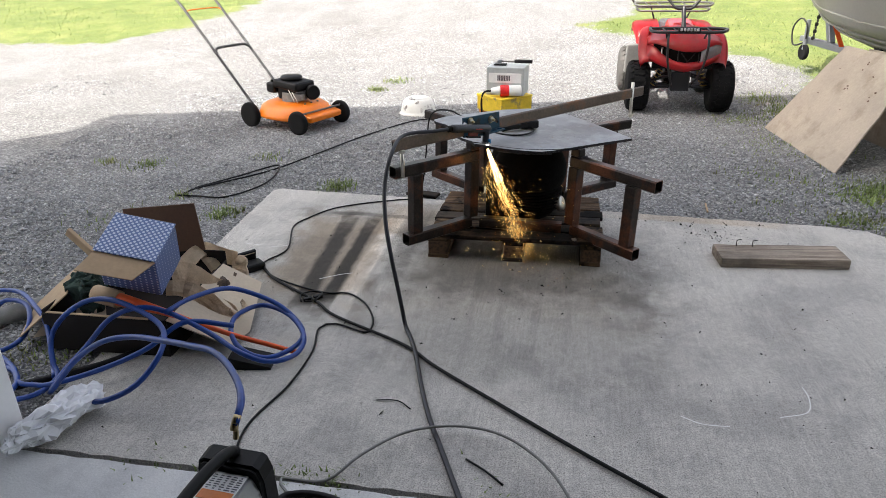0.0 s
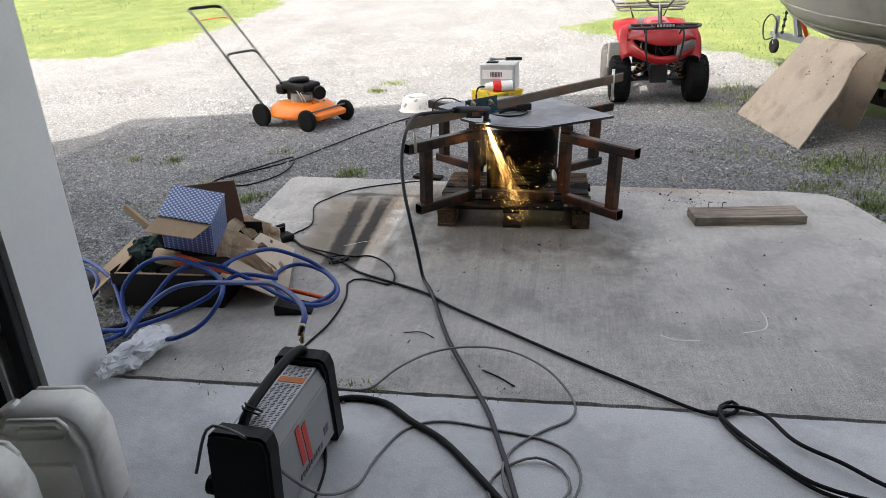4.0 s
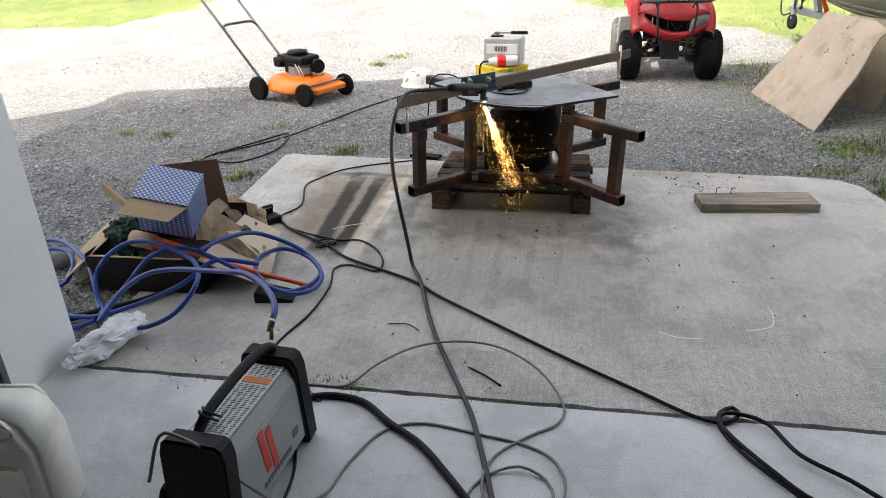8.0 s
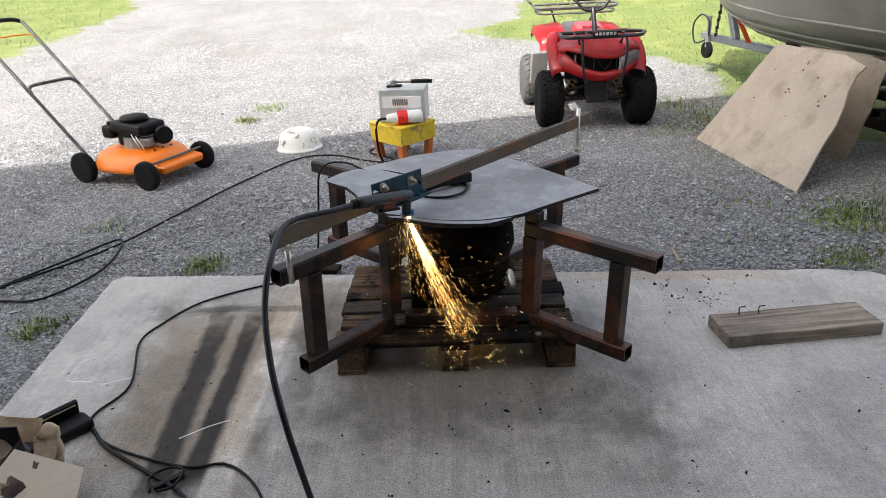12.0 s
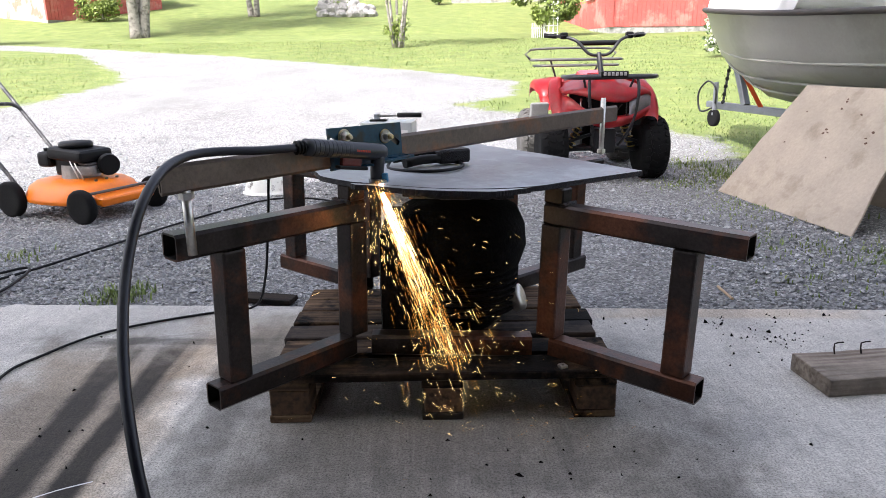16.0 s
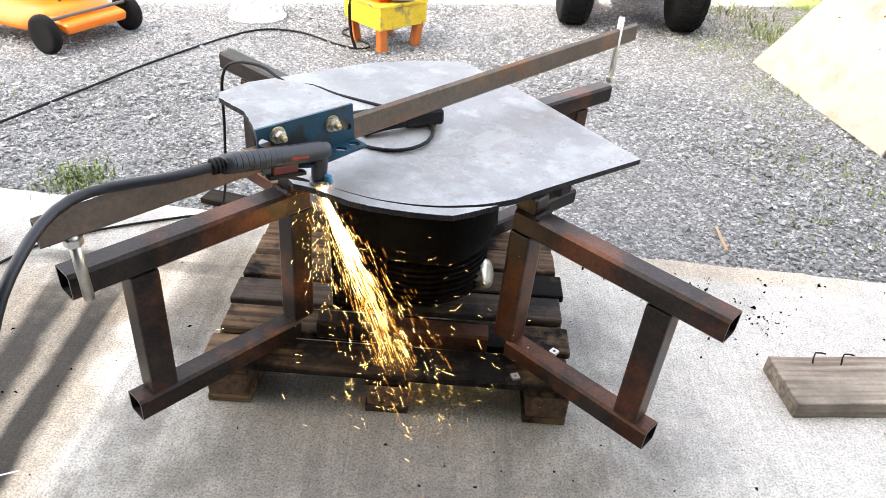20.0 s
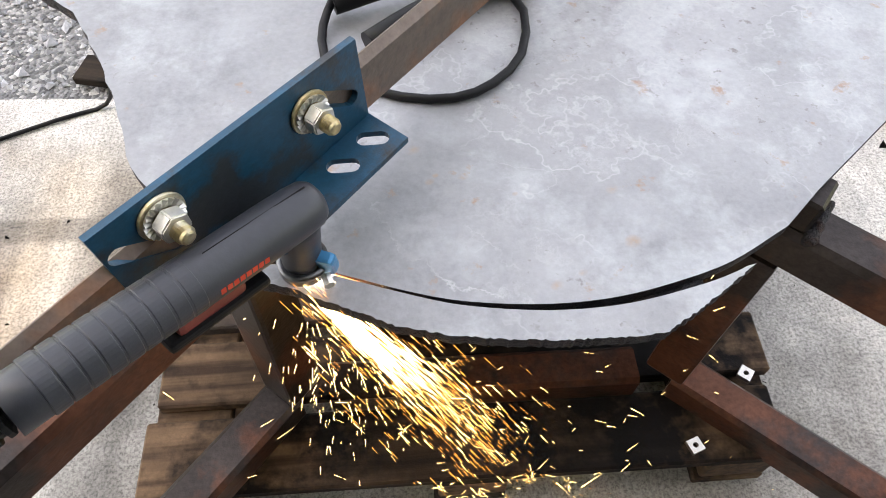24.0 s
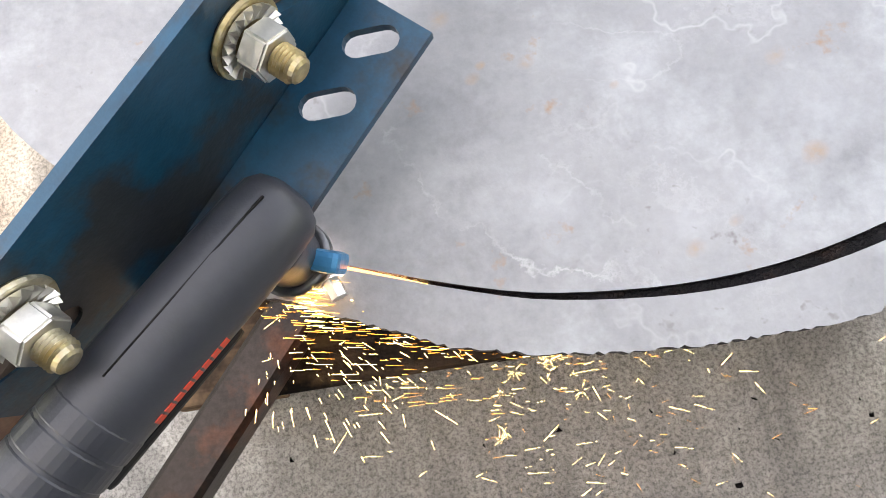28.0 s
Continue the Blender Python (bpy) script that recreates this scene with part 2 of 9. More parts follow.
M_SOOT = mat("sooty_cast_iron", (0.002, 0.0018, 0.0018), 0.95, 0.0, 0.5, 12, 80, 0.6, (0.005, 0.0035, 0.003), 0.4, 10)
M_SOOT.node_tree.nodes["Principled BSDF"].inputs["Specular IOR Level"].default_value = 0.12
M_PALLET = wood_mat("weathered_pallet_wood", (0.185, 0.118, 0.070), (0.060, 0.036, 0.023), 0, 0.85, 0.4, 3.0, (0.010, 0.007, 0.006))


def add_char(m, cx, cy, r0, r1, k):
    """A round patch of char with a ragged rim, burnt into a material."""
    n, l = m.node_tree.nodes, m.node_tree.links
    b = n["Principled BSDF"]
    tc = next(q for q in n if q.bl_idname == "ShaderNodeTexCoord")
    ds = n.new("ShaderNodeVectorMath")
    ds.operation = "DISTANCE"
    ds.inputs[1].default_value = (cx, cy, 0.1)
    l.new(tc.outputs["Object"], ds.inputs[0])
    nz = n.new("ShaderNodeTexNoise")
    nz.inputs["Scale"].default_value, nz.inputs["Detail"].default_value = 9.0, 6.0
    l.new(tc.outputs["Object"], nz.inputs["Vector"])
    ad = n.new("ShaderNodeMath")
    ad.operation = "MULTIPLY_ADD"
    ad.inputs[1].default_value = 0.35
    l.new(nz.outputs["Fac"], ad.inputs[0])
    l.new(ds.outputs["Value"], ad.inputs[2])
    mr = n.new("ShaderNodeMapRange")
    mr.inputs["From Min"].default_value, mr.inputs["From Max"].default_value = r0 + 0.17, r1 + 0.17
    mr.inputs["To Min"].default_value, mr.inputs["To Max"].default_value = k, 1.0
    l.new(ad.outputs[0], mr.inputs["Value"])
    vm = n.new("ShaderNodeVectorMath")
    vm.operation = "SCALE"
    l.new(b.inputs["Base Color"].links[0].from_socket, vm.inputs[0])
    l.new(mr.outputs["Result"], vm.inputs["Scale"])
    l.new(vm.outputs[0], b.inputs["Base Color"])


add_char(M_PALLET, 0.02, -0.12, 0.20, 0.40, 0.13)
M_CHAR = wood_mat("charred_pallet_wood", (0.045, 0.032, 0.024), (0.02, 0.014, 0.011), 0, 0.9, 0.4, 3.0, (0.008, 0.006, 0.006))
M_BLOCK = wood_mat("sawn_block_wood", (0.12, 0.068, 0.038), (0.05, 0.03, 0.018), 1, 0.85, 0.2)
M_PLANK = wood_mat("grey_plank_wood", (0.31, 0.26, 0.21), (0.15, 0.115, 0.09), 0, 0.85, 0.1)
for m_dark in (M_BLACK, M_RUBBER, M_TUBE, M_PALLET, M_TUBE_IN):
    m_dark.node_tree.nodes["Principled BSDF"].inputs["Specular IOR Level"].default_value = 0.22
add_char(M_PLANK, -0.30, -0.10, 0.02, 0.20, 0.22)
M_SPARK = glow("spark_yellow", (1.0, 0.42, 0.08), 0.65)
M_SPARK_HOT = glow("spark_white_hot", (1.0, 0.66, 0.24), 2.2)
M_SPARK_CORE = glow("spark_core", (1.0, 0.72, 0.32), 3.4)
M_ARC = glow("plasma_arc", (1.0, 0.93, 1.0), 14.0)
M_EMBER = glow("hot_kerf", (1.0, 0.32, 0.10), 1.1)


# ---- mesh helpers ----
def part(name, bm, material, parent=None, label=""):
    """Links a bmesh as one mesh object under a thing or part."""
    me = bpy.data.meshes.new(name)
    bm.to_mesh(me)
    bm.free()
    ob = new(name, me)
    for m in material if isinstance(material, (list, tuple)) else [material]:
        me.materials.append(m)
    if parent is not None:
        ob.parent = parent
    if label:
        ob["label"] = label
    return ob


def thing(name, m, label, category, group="", kind=""):
    ob = new(name)
    ob.empty_display_size = 0.05
    ob.matrix_world = m
    return tagged(ob, label, category, group, kind)


def smooth(ob, on=True):
    ob.data.shade_smooth() if on else None
    return ob


def put(bm, geom_verts, m):
    bmesh.ops.transform(bm, matrix=m, verts=geom_verts)


def box(bm, sx, sy, sz, m=None, bevel=0.0, seg=1, mi=0):
    """A box centred on x and y and z, moved by m."""
    before = set(bm.verts)
    r = bmesh.ops.create_cube(bm, size=1.0)
    vs = r["verts"]
    bmesh.ops.scale(bm, vec=(sx, sy, sz), verts=vs)
    if bevel:
        es = list({e for v in vs for e in v.link_edges})
        bmesh.ops.bevel(bm, geom=es, offset=bevel, segments=seg, affect="EDGES", profile=0.6)
        vs = [v for v in bm.verts if v not in before]
    if m is not None:
        put(bm, vs, m)
    if mi:
        for f in {f for v in vs for f in v.link_faces}:
            f.material_index = mi
    return vs


def cyl(bm, r1, r2, h, m=None, seg=16, caps=True, mi=0):
    """A cone or cylinder along z from 0 to h."""
    r = bmesh.ops.create_cone(bm, cap_ends=caps, segments=seg, radius1=r1, radius2=r2, depth=h)
    vs = r["verts"]
    put(bm, vs, (m if m is not None else Matrix()) @ Matrix.Translation((0, 0, h / 2)))
    if mi:
        for f in {f for v in vs for f in v.link_faces}:
            f.material_index = mi
    return vs


def lathe(bm, prof, m=None, seg=24, mi=0):
    """Turns a profile of (radius, height) round z."""
    rings = []
    for r, z in prof:
        rings.append([bm.verts.new((r * math.cos(a), r * math.sin(a), z)) for a in (2 * math.pi * k / seg for k in range(seg))])
    for a, b in zip(rings, rings[1:]):
        for k in range(seg):
            f = bm.faces.new((a[k], a[(k + 1) % seg], b[(k + 1) % seg], b[k]))
            f.material_index = mi
    for ring, flip in ((rings[0], True), (rings[-1], False)):
        f = bm.faces.new(ring[::-1] if flip else ring)
        f.material_index = mi
    vs = [v for ring in rings for v in ring]
    if m is not None:
        put(bm, vs, m)
    return vs


def axis_to(p, q):
    """A pose at p with its z axis towards q."""
    p, q = Vector(p), Vector(q)
    return Matrix.Translation(p) @ (q - p).to_track_quat("Z", "Y").to_matrix().to_4x4()


def rod(bm, p, q, r, seg=10, mi=0):
    return cyl(bm, r, r, (Vector(q) - Vector(p)).length, axis_to(p, q), seg, mi=mi)


def spline(pts, step=0.02):
    """A smooth line through points (Catmull-Rom), resampled."""
    P = [Vector(p) for p in pts]
    P = [2 * P[0] - P[1], *P, 2 * P[-1] - P[-2]]
    out = []
    for a, b, c, d in zip(P, P[1:], P[2:], P[3:]):
        n = max(2, int((c - b).length / step))
        for k in range(n):
            t = k / n
            out.append(0.5 * ((2 * b) + (c - a) * t + (2 * a - 5 * b + 4 * c - d) * t * t + (3 * b - a - 3 * c + d) * t ** 3))
    return out + [P[-2]]


def sweep(bm, line, radius, seg=8, mi=0, wobble=0.0):
    """A tube along a line of points."""
    up = Vector((0.13, 0.21, 0.97))
    rings = []
    for k, p in enumerate(line):
        d = (line[min(k + 1, len(line) - 1)] - line[max(k - 1, 0)]).normalized()
        s = d.cross(up)
        s = s.normalized() if s.length > 1e-3 else d.cross(Vector((1, 0, 0))).normalized()
        u = s.cross(d)
        r = radius(k / max(1, len(line) - 1)) if callable(radius) else radius
        rings.append([bm.verts.new(p + r * (math.cos(a) * s + math.sin(a) * u)) for a in (2 * math.pi * j / seg for j in range(seg))])
    for a, b in zip(rings, rings[1:]):
        for j in range(seg):
            f = bm.faces.new((a[j], a[(j + 1) % seg], b[(j + 1) % seg], b[j]))
            f.smooth, f.material_index = True, mi
    for ring in (rings[0][::-1], rings[-1]):
        bm.faces.new(ring).material_index = mi
    return rings


def flat(bm, outer, holes=(), z0=0.0, z1=0.01, side_mi=0, m=None):
    """A flat sheet of any outline with holes, from z0 to z1."""
    loops = []
    for pts in (outer, *holes):
        loops.append([bm.verts.new((x, y, z1)) for x, y in pts])
    edges = [bm.edges.new((lp[k], lp[(k + 1) % len(lp)])) for lp in loops for k in range(len(lp))]
    res = bmesh.ops.triangle_fill(bm, use_beauty=True, use_dissolve=False, edges=edges)
    faces = [g for g in res["geom"] if isinstance(g, bmesh.types.BMFace)]
    bmesh.ops.recalc_face_normals(bm, faces=faces)
    for f in faces:
        if f.normal.z < 0:
            f.normal_flip()
    low = {}
    for lp in loops:
        for v in lp:
            low[v] = bm.verts.new((v.co.x, v.co.y, z0))
    for f in faces:
        bm.faces.new([low[v] for v in reversed(f.verts)])
    for lp in loops:
        for k in range(len(lp)):
            a, b = lp[k], lp[(k + 1) % len(lp)]
            f = bm.faces.new((a, low[a], low[b], b))
            f.material_index = side_mi
    bmesh.ops.recalc_face_normals(bm, faces=bm.faces[:])
    if m is not None:
        put(bm, bm.verts[:], m)


def tube(bm, p, q, w, h=None, wall=0.004):
    """A hollow square tube from p to q, with open ends (material 1 inside)."""
    h = h or w
    p, q = Vector(p), Vector(q)
    d = (q - p).normalized()
    s = d.cross(Vector((0, 0, 1)))
    s = s.normalized() if s.length > 1e-3 else Vector((1, 0, 0))
    u = s.cross(d)
    c = 0.006

    def ring(o, a, b, cut):
        pts = [(a, b - cut), (a - cut, b), (-a + cut, b), (-a, b - cut), (-a, -b + cut), (-a + cut, -b), (a - cut, -b), (a, -b + cut)]
        return [bm.verts.new(o + x * s + y * u) for x, y in pts]
    A, B = ring(p, w / 2, h / 2, c), ring(q, w / 2, h / 2, c)
    A2, B2 = ring(p, w / 2 - wall, h / 2 - wall, c / 2), ring(q, w / 2 - wall, h / 2 - wall, c / 2)
    A3, B3 = ring(p + 0.06 * d, w / 2 - wall, h / 2 - wall, c / 2), ring(q - 0.06 * d, w / 2 - wall, h / 2 - wall, c / 2)
    for X, Y, mi in ((A, B, 0), (B, B2, 0), (A2, A, 0), (B2, B3, 1), (A3, A2, 1)):
        for k in range(8):
            bm.faces.new((X[k], X[(k + 1) % 8], Y[(k + 1) % 8], Y[k])).material_index = mi
    bm.faces.new(A3[::-1]).material_index = 1
    bm.faces.new(B3).material_index = 1
    bmesh.ops.recalc_face_normals(bm, faces=bm.faces[:])


def ragged(pts, amp, step, seed):
    """An outline with small irregular bites along its sides."""
    rnd = random.Random(seed)
    out = []
    for a, b in zip(pts, pts[1:] + pts[:1]):
        a, b = Vector(a), Vector(b)
        n = max(1, int((b - a).length / step))
        nrm = Vector((b.y - a.y, a.x - b.x)).normalized()
        for k in range(n):
            out.append(tuple(a.lerp(b, k / n) + nrm * rnd.uniform(-amp, amp)))
    return out


def ragged_line(pts, amp, step, seed):
    """A line with small irregular bites."""
    n = len(ragged([pts[-1], pts[0]], 0, step, 0)) // 2
    out = ragged(pts, amp, step, seed)
    return out[:len(out) - n] + [pts[-1]]


def arc_pts(pts, n=6):
    """A smooth line through points in the plane."""
    return [(p.x, p.y) for p in spline([(x, y, 0) for x, y in pts], 0.01 * n / 6)]


# ---- the cutting jig ----
# the stand leans a little to one side on its pallet
LEAN = Matrix.Translation((0, 0, 0.33)) @ Matrix.Rotation(radians(1.8), 4, "Y") @ Matrix.Translation((0, 0, -0.33))


def build_frame():
    """Four-winged frame of square tubes on the pallet."""
    t = thing("welded_stand", pose(0, 0.33, 0.12), "rusty square-tube steel stand with four wings standing on a pallet", "stand")
    inv = t.matrix_world.inverted()
    wings = [((0.588, -0.172), (0.265, 0.112)), ((-0.494, -0.224), (-0.205, 0.113)), ((-0.560, 0.845), (-0.205, 0.56)), ((0.53, 0.885), (0.195, 0.56))]
    for (ox, oy), (ix, iy) in wings:
        d = Vector((ox - ix, oy - iy)).normalized()
        for name, z, cut in (("upper_arm", 0.467, 0.0), ("lower_arm", 0.145, 0.065)):
            bm = bmesh.new()
            tube(bm, (ix + (0.012 if cut else -0.02) * d.x, iy + (0.012 if cut else -0.02) * d.y, z), (ox - cut * d.x, oy - cut * d.y, z), 0.05)
            put(bm, bm.verts[:], inv)
            part(name, bm, [M_TUBE, M_TUBE_IN], t)
        for name, at in (("outer_leg", 0.118), ("inner_post", None)):
            x, y = (ox - at * d.x, oy - at * d.y) if at else (ix, iy)
            bm = bmesh.new()
            box(bm, 0.05, 0.05, 0.272, Matrix.Translation((x, y, 0.306)) @ pose(0, 0, 0, 0, 0, math.degrees(math.atan2(d.y, d.x))), 0.005, 2)
            put(bm, bm.verts[:], inv)
            part(name, bm, [M_TUBE, M_TUBE_IN], t)
        bm = bmesh.new()
        box(bm, 0.05, 0.04, 0.036, Matrix.Translation((ix, iy, 0.510)) @ pose(0, 0, 0, 0, 0, math.degrees(math.atan2(d.y, d.x))), 0.003)
        put(bm, bm.verts[:], inv)
        part("spacer", bm, M_TUBE, t)
        bm = bmesh.new()
        sweep(bm, spline([(ix + d.x * 0.03 + w * d.y, iy + d.y * 0.03 - w * d.x, 0.4925) for w in (-0.026, -0.01, 0.01, 0.026)], 0.006), lambda q: 0.0055 + 0.0012 * math.sin(q * 24), 8)
        for v in bm.verts:
            v.co += 0.002 * Vector(noise.noise_vector(v.co * 120))
        put(bm, bm.verts[:], inv)
        part("weld_bead", bm, M_CUT, t)
    for y, y2 in ((0.113, 0.112), (0.56, 0.56)):
        bm = bmesh.new()
        tube(bm, (-0.16, y, 0.145), (0.22 if y < 0.3 else 0.15, y2, 0.145), 0.05)
        put(bm, bm.verts[:], inv)
        part("cross_tube", bm, [M_TUBE, M_TUBE_IN], t)
    t.matrix_basis = LEAN @ t.matrix_basis


PLATE_TOP, PLATE_T = 0.541, 0.012


def build_plate():
    t = thing("steel_plate", pose(0, 0.35, PLATE_TOP), "grey mill-scale steel plate with a curved kerf cut along one side", "steel plate")
    inv = t.matrix_world.inverted()
    kerf = [(-0.121, 0.0365), (-0.096, 0.0275), (-0.072, 0.019), (-0.037, 0.009), (0.002, 0.0035), (0.041, 0.0017), (0.083, 0.005), (0.126, 0.0145), (0.173, 0.030), (0.226, 0.059)]
    left = [(-0.146, 0.046), (-0.20, 0.068), (-0.240, 0.098), (-0.262, 0.118), (-0.278, 0.14), (-0.292, 0.18), (-0.308, 0.225), (-0.33, 0.275), (-0.362, 0.33), (-0.434, 0.39)]
    back = [(-0.445, 0.42), (-0.40, 0.50), (-0.31, 0.575), (-0.135, 0.72), (0.0, 0.78), (0.12, 0.80), (0.2, 0.695), (0.278, 0.607), (0.505, 0.286)]
    right = [(0.38, 0.187)]
    kl = arc_pts(kerf)
    main = kl[::-1] + ragged_line([(-0.1225, 0.0385), *left], 0.0015, 0.012, 3) + back + right + [(0.264, 0.093)]
    bm = bmesh.new()
    flat(bm, [(x, y) for x, y in main], (), PLATE_TOP - PLATE_T, PLATE_TOP, 1)
    put(bm, bm.verts[:], inv)
    part("plate", bm, [M_PLATE, M_CUT], t)
    # the waste strip in front of the kerf
    gap = [(x + 0.0016 * max(0, (x + 0.05) / 0.25), y - 0.0020 - 0.0068 * max(0, (x + 0.07) / 0.25)) for x, y in kl]
    front = [(0.191, 0.027), (0.143, -0.005), (0.109, -0.0255), (0.077, -0.0265), (0.038, -0.0265), (0.0, -0.024), (-0.039, -0.0185), (-0.077, -0.009), (-0.102, 0.003), (-0.126, 0.013), (-0.152, 0.026), (-0.187, 0.034), (-0.20, 0.050), (-0.17, 0.051)]
    bm = bmesh.new()
    flat(bm, [(-0.146, 0.0435)] + gap[:-5] + ragged_line(front[:-1], 0.0008, 0.0026, 5), (), PLATE_TOP - PLATE_T, PLATE_TOP - 0.0004, 1)
    put(bm, bm.verts[:], inv)
    part("waste_strip", bm, [M_PLATE, M_CUT], t, "partly cut-off strip of grey steel")
    # burnt slag hanging along the underside of the cut
    bm = bmesh.new()
    sweep(bm, [Vector((x + 0.002, y - 0.004, PLATE_TOP - PLATE_T - 0.004)) for x, y in kl[3:-8]], 0.0075, 7)
    for v in bm.verts:
        v.co += 0.003 * Vector(noise.noise_vector(v.co * 90))
    put(bm, bm.verts[:], inv)
    part("slag_line", bm, M_CUT, t, "black slag under the cut")
    # glowing end of the cut
    bm = bmesh.new()
    sweep(bm, [Vector((x, y - 0.0015, PLATE_TOP - 0.003)) for x, y in kl[:4]], lambda k: 0.0017 - 0.0015 * k, 6)
    put(bm, bm.verts[:], inv)
    part("glowing_cut", bm, M_EMBER, t, "red-hot fresh end of the cut")
    t.matrix_basis = LEAN @ t.matrix_basis


def build_beam():
    t = thing("guide_beam", pose(0.08, 0.31, 0.6), "long weathered steel bar lying diagonally on two rods", "steel bar")
    inv = t.matrix_world.inverted()
    a, b = Vector((-0.470, -0.281, 0.612)), Vector((0.597, 0.921, 0.618))
    bm = bmesh.new()
    tube(bm, a, b, 0.012, 0.052, 0.004)
    put(bm, bm.verts[:], inv)
    part("bar", bm, [M_BEAM, M_TUBE_IN], t)
    for p, low, top in ((a.lerp(b, 0.028), 0.474, 0.59), (a.lerp(b, 0.945), 0.49, 0.672)):
        q = Vector((p.x, p.y, 0))
        bm = bmesh.new()
        rod(bm, q + Vector((0, 0, low)), q + Vector((0, 0, top)), 0.0085, 12)
        put(bm, bm.verts[:], inv)
        smooth(part("support_rod", bm, M_ZINC, t, "zinc-plated support rod"))
        bm = bmesh.new()
        cyl(bm, 0.014, 0.014, 0.012, Matrix.Translation(q + Vector((0, 0, 0.495 if top > 0.6 else 0.575))), 6)
        put(bm, bm.verts[:], inv)
        part("nut", bm, M_ZINC, t)


def slot(cx, cy, lx, r, ang=0.0, n=7):
    pts = [(lx * s + r * math.cos(a), r * math.sin(a)) for s, a0 in ((1, -90), (-1, 90)) for a in (radians(a0 + 180 * k / n) for k in range(n + 1))]
    c, s = math.cos(radians(ang)), math.sin(radians(ang))
    return [(cx + x * c - y * s, cy + x * s + y * c) for x, y in pts][::-1]


def build_bracket():
    u, n = Vector((0.685, 0.729, 0)).normalized(), Vector((0.729, -0.685, 0)).normalized()
    base = Matrix(((-u.x, n.x, 0, -0.0885), (-u.y, n.y, 0, 0.138), (0, 0, 1, 0.591), (0, 0, 0, 1)))
    # own axes: x along the bar towards its low end, y out from the bar, z up
    t = thing("angle_bracket", base @ Matrix.Translation((-0.005, 0, 0.002)) @ Matrix.Rotation(radians(3.0), 4, "Y"), "blue-painted slotted steel angle bracket bolted to the bar", "bracket")
    L = 0.205
    bm = bmesh.new()
    flat(bm, [(0, 0), (L, 0), (L, 0.088), (0, 0.075)], [slot(0.030, 0.045, 0.022, 0.0062, 38), slot(0.181, 0.050, 0.02, 0.0062, 38)], -0.005, 0.0, 0)
    put(bm, bm.verts[:], pose(0, 0, 0, 90, 0, 0))
    part("upright_flange", bm, M_BLUE, t)
    bm = bmesh.new()
    flat(bm, [(0, 0.0055), (0.150, 0.0055), (0.150, 0.020), (0.118, 0.043), (0, 0.043)], [slot(0.016, 0.0235, 0.006, 0.0060, 133), slot(0.047, 0.0235, 0.006, 0.0060, 133)], 0.0, 0.005, 0)
    part("foot_flange", bm, M_BLUE, t)
    for x, z in ((0.050, 0.051), (0.165, 0.066)):
        m = Matrix.Translation((x, 0.0052, z)) @ pose(0, 0, 0, -90, 0, 0)
        bm = bmesh.new()
        lathe(bm, [(0.0065, 0), (0.0155, 0), (0.0160, 0.0010), (0.0155, 0.0025), (0.0065, 0.003)], m, 28)
        w = part("washer", bm, M_YZINC, t, "yellow zinc washer")
        bm = bmesh.new()
        ring = []
        for k in range(40):
            a, z1 = 2 * math.pi * k / 40, 0.0032 + (0.0026 if k % 2 else 0.0)
            ring.append([bm.verts.new(m @ Vector((r * math.cos(a), r * math.sin(a), z))) for r, z in ((0.0085, 0.003), (0.0135, 0.003), (0.0138, z1), (0.0085, 0.0042))])
        for p, q in zip(ring, ring[1:] + ring[:1]):
            for k in range(4):
                bm.faces.new((p[k], q[k], q[(k + 1) % 4], p[(k + 1) % 4]))
        bmesh.ops.recalc_face_normals(bm, faces=bm.faces[:])
        part("toothed_washer", bm, M_ZINC, t)
        bm = bmesh.new()
        cyl(bm, 0.0105, 0.0105, 0.010, m @ Matrix.Translation((0, 0, 0.0052)), 6)
        bmesh.ops.bevel(bm, geom=bm.edges[:], offset=0.0009, segments=2, affect="EDGES")
        part("hex_nut", bm, M_ZINC, t)
        bm = bmesh.new()
        prof = [(0.001, 0.0)]
        z0 = 0.012
        prof = [(0.0058, 0.012)]
        while z0 < 0.0225:
            prof += [(0.0062, z0 + 0.0006), (0.0052, z0 + 0.0014)]
            z0 += 0.0016
        prof += [(0.0048, 0.0248), (0.0036, 0.0256)]
        lathe(bm, prof, m, 18)
        part("threaded_bolt", bm, M_YZINC, t, "yellow zinc threaded bolt end")


TIP = Vector((-0.133, 0.041, PLATE_TOP + 0.004))


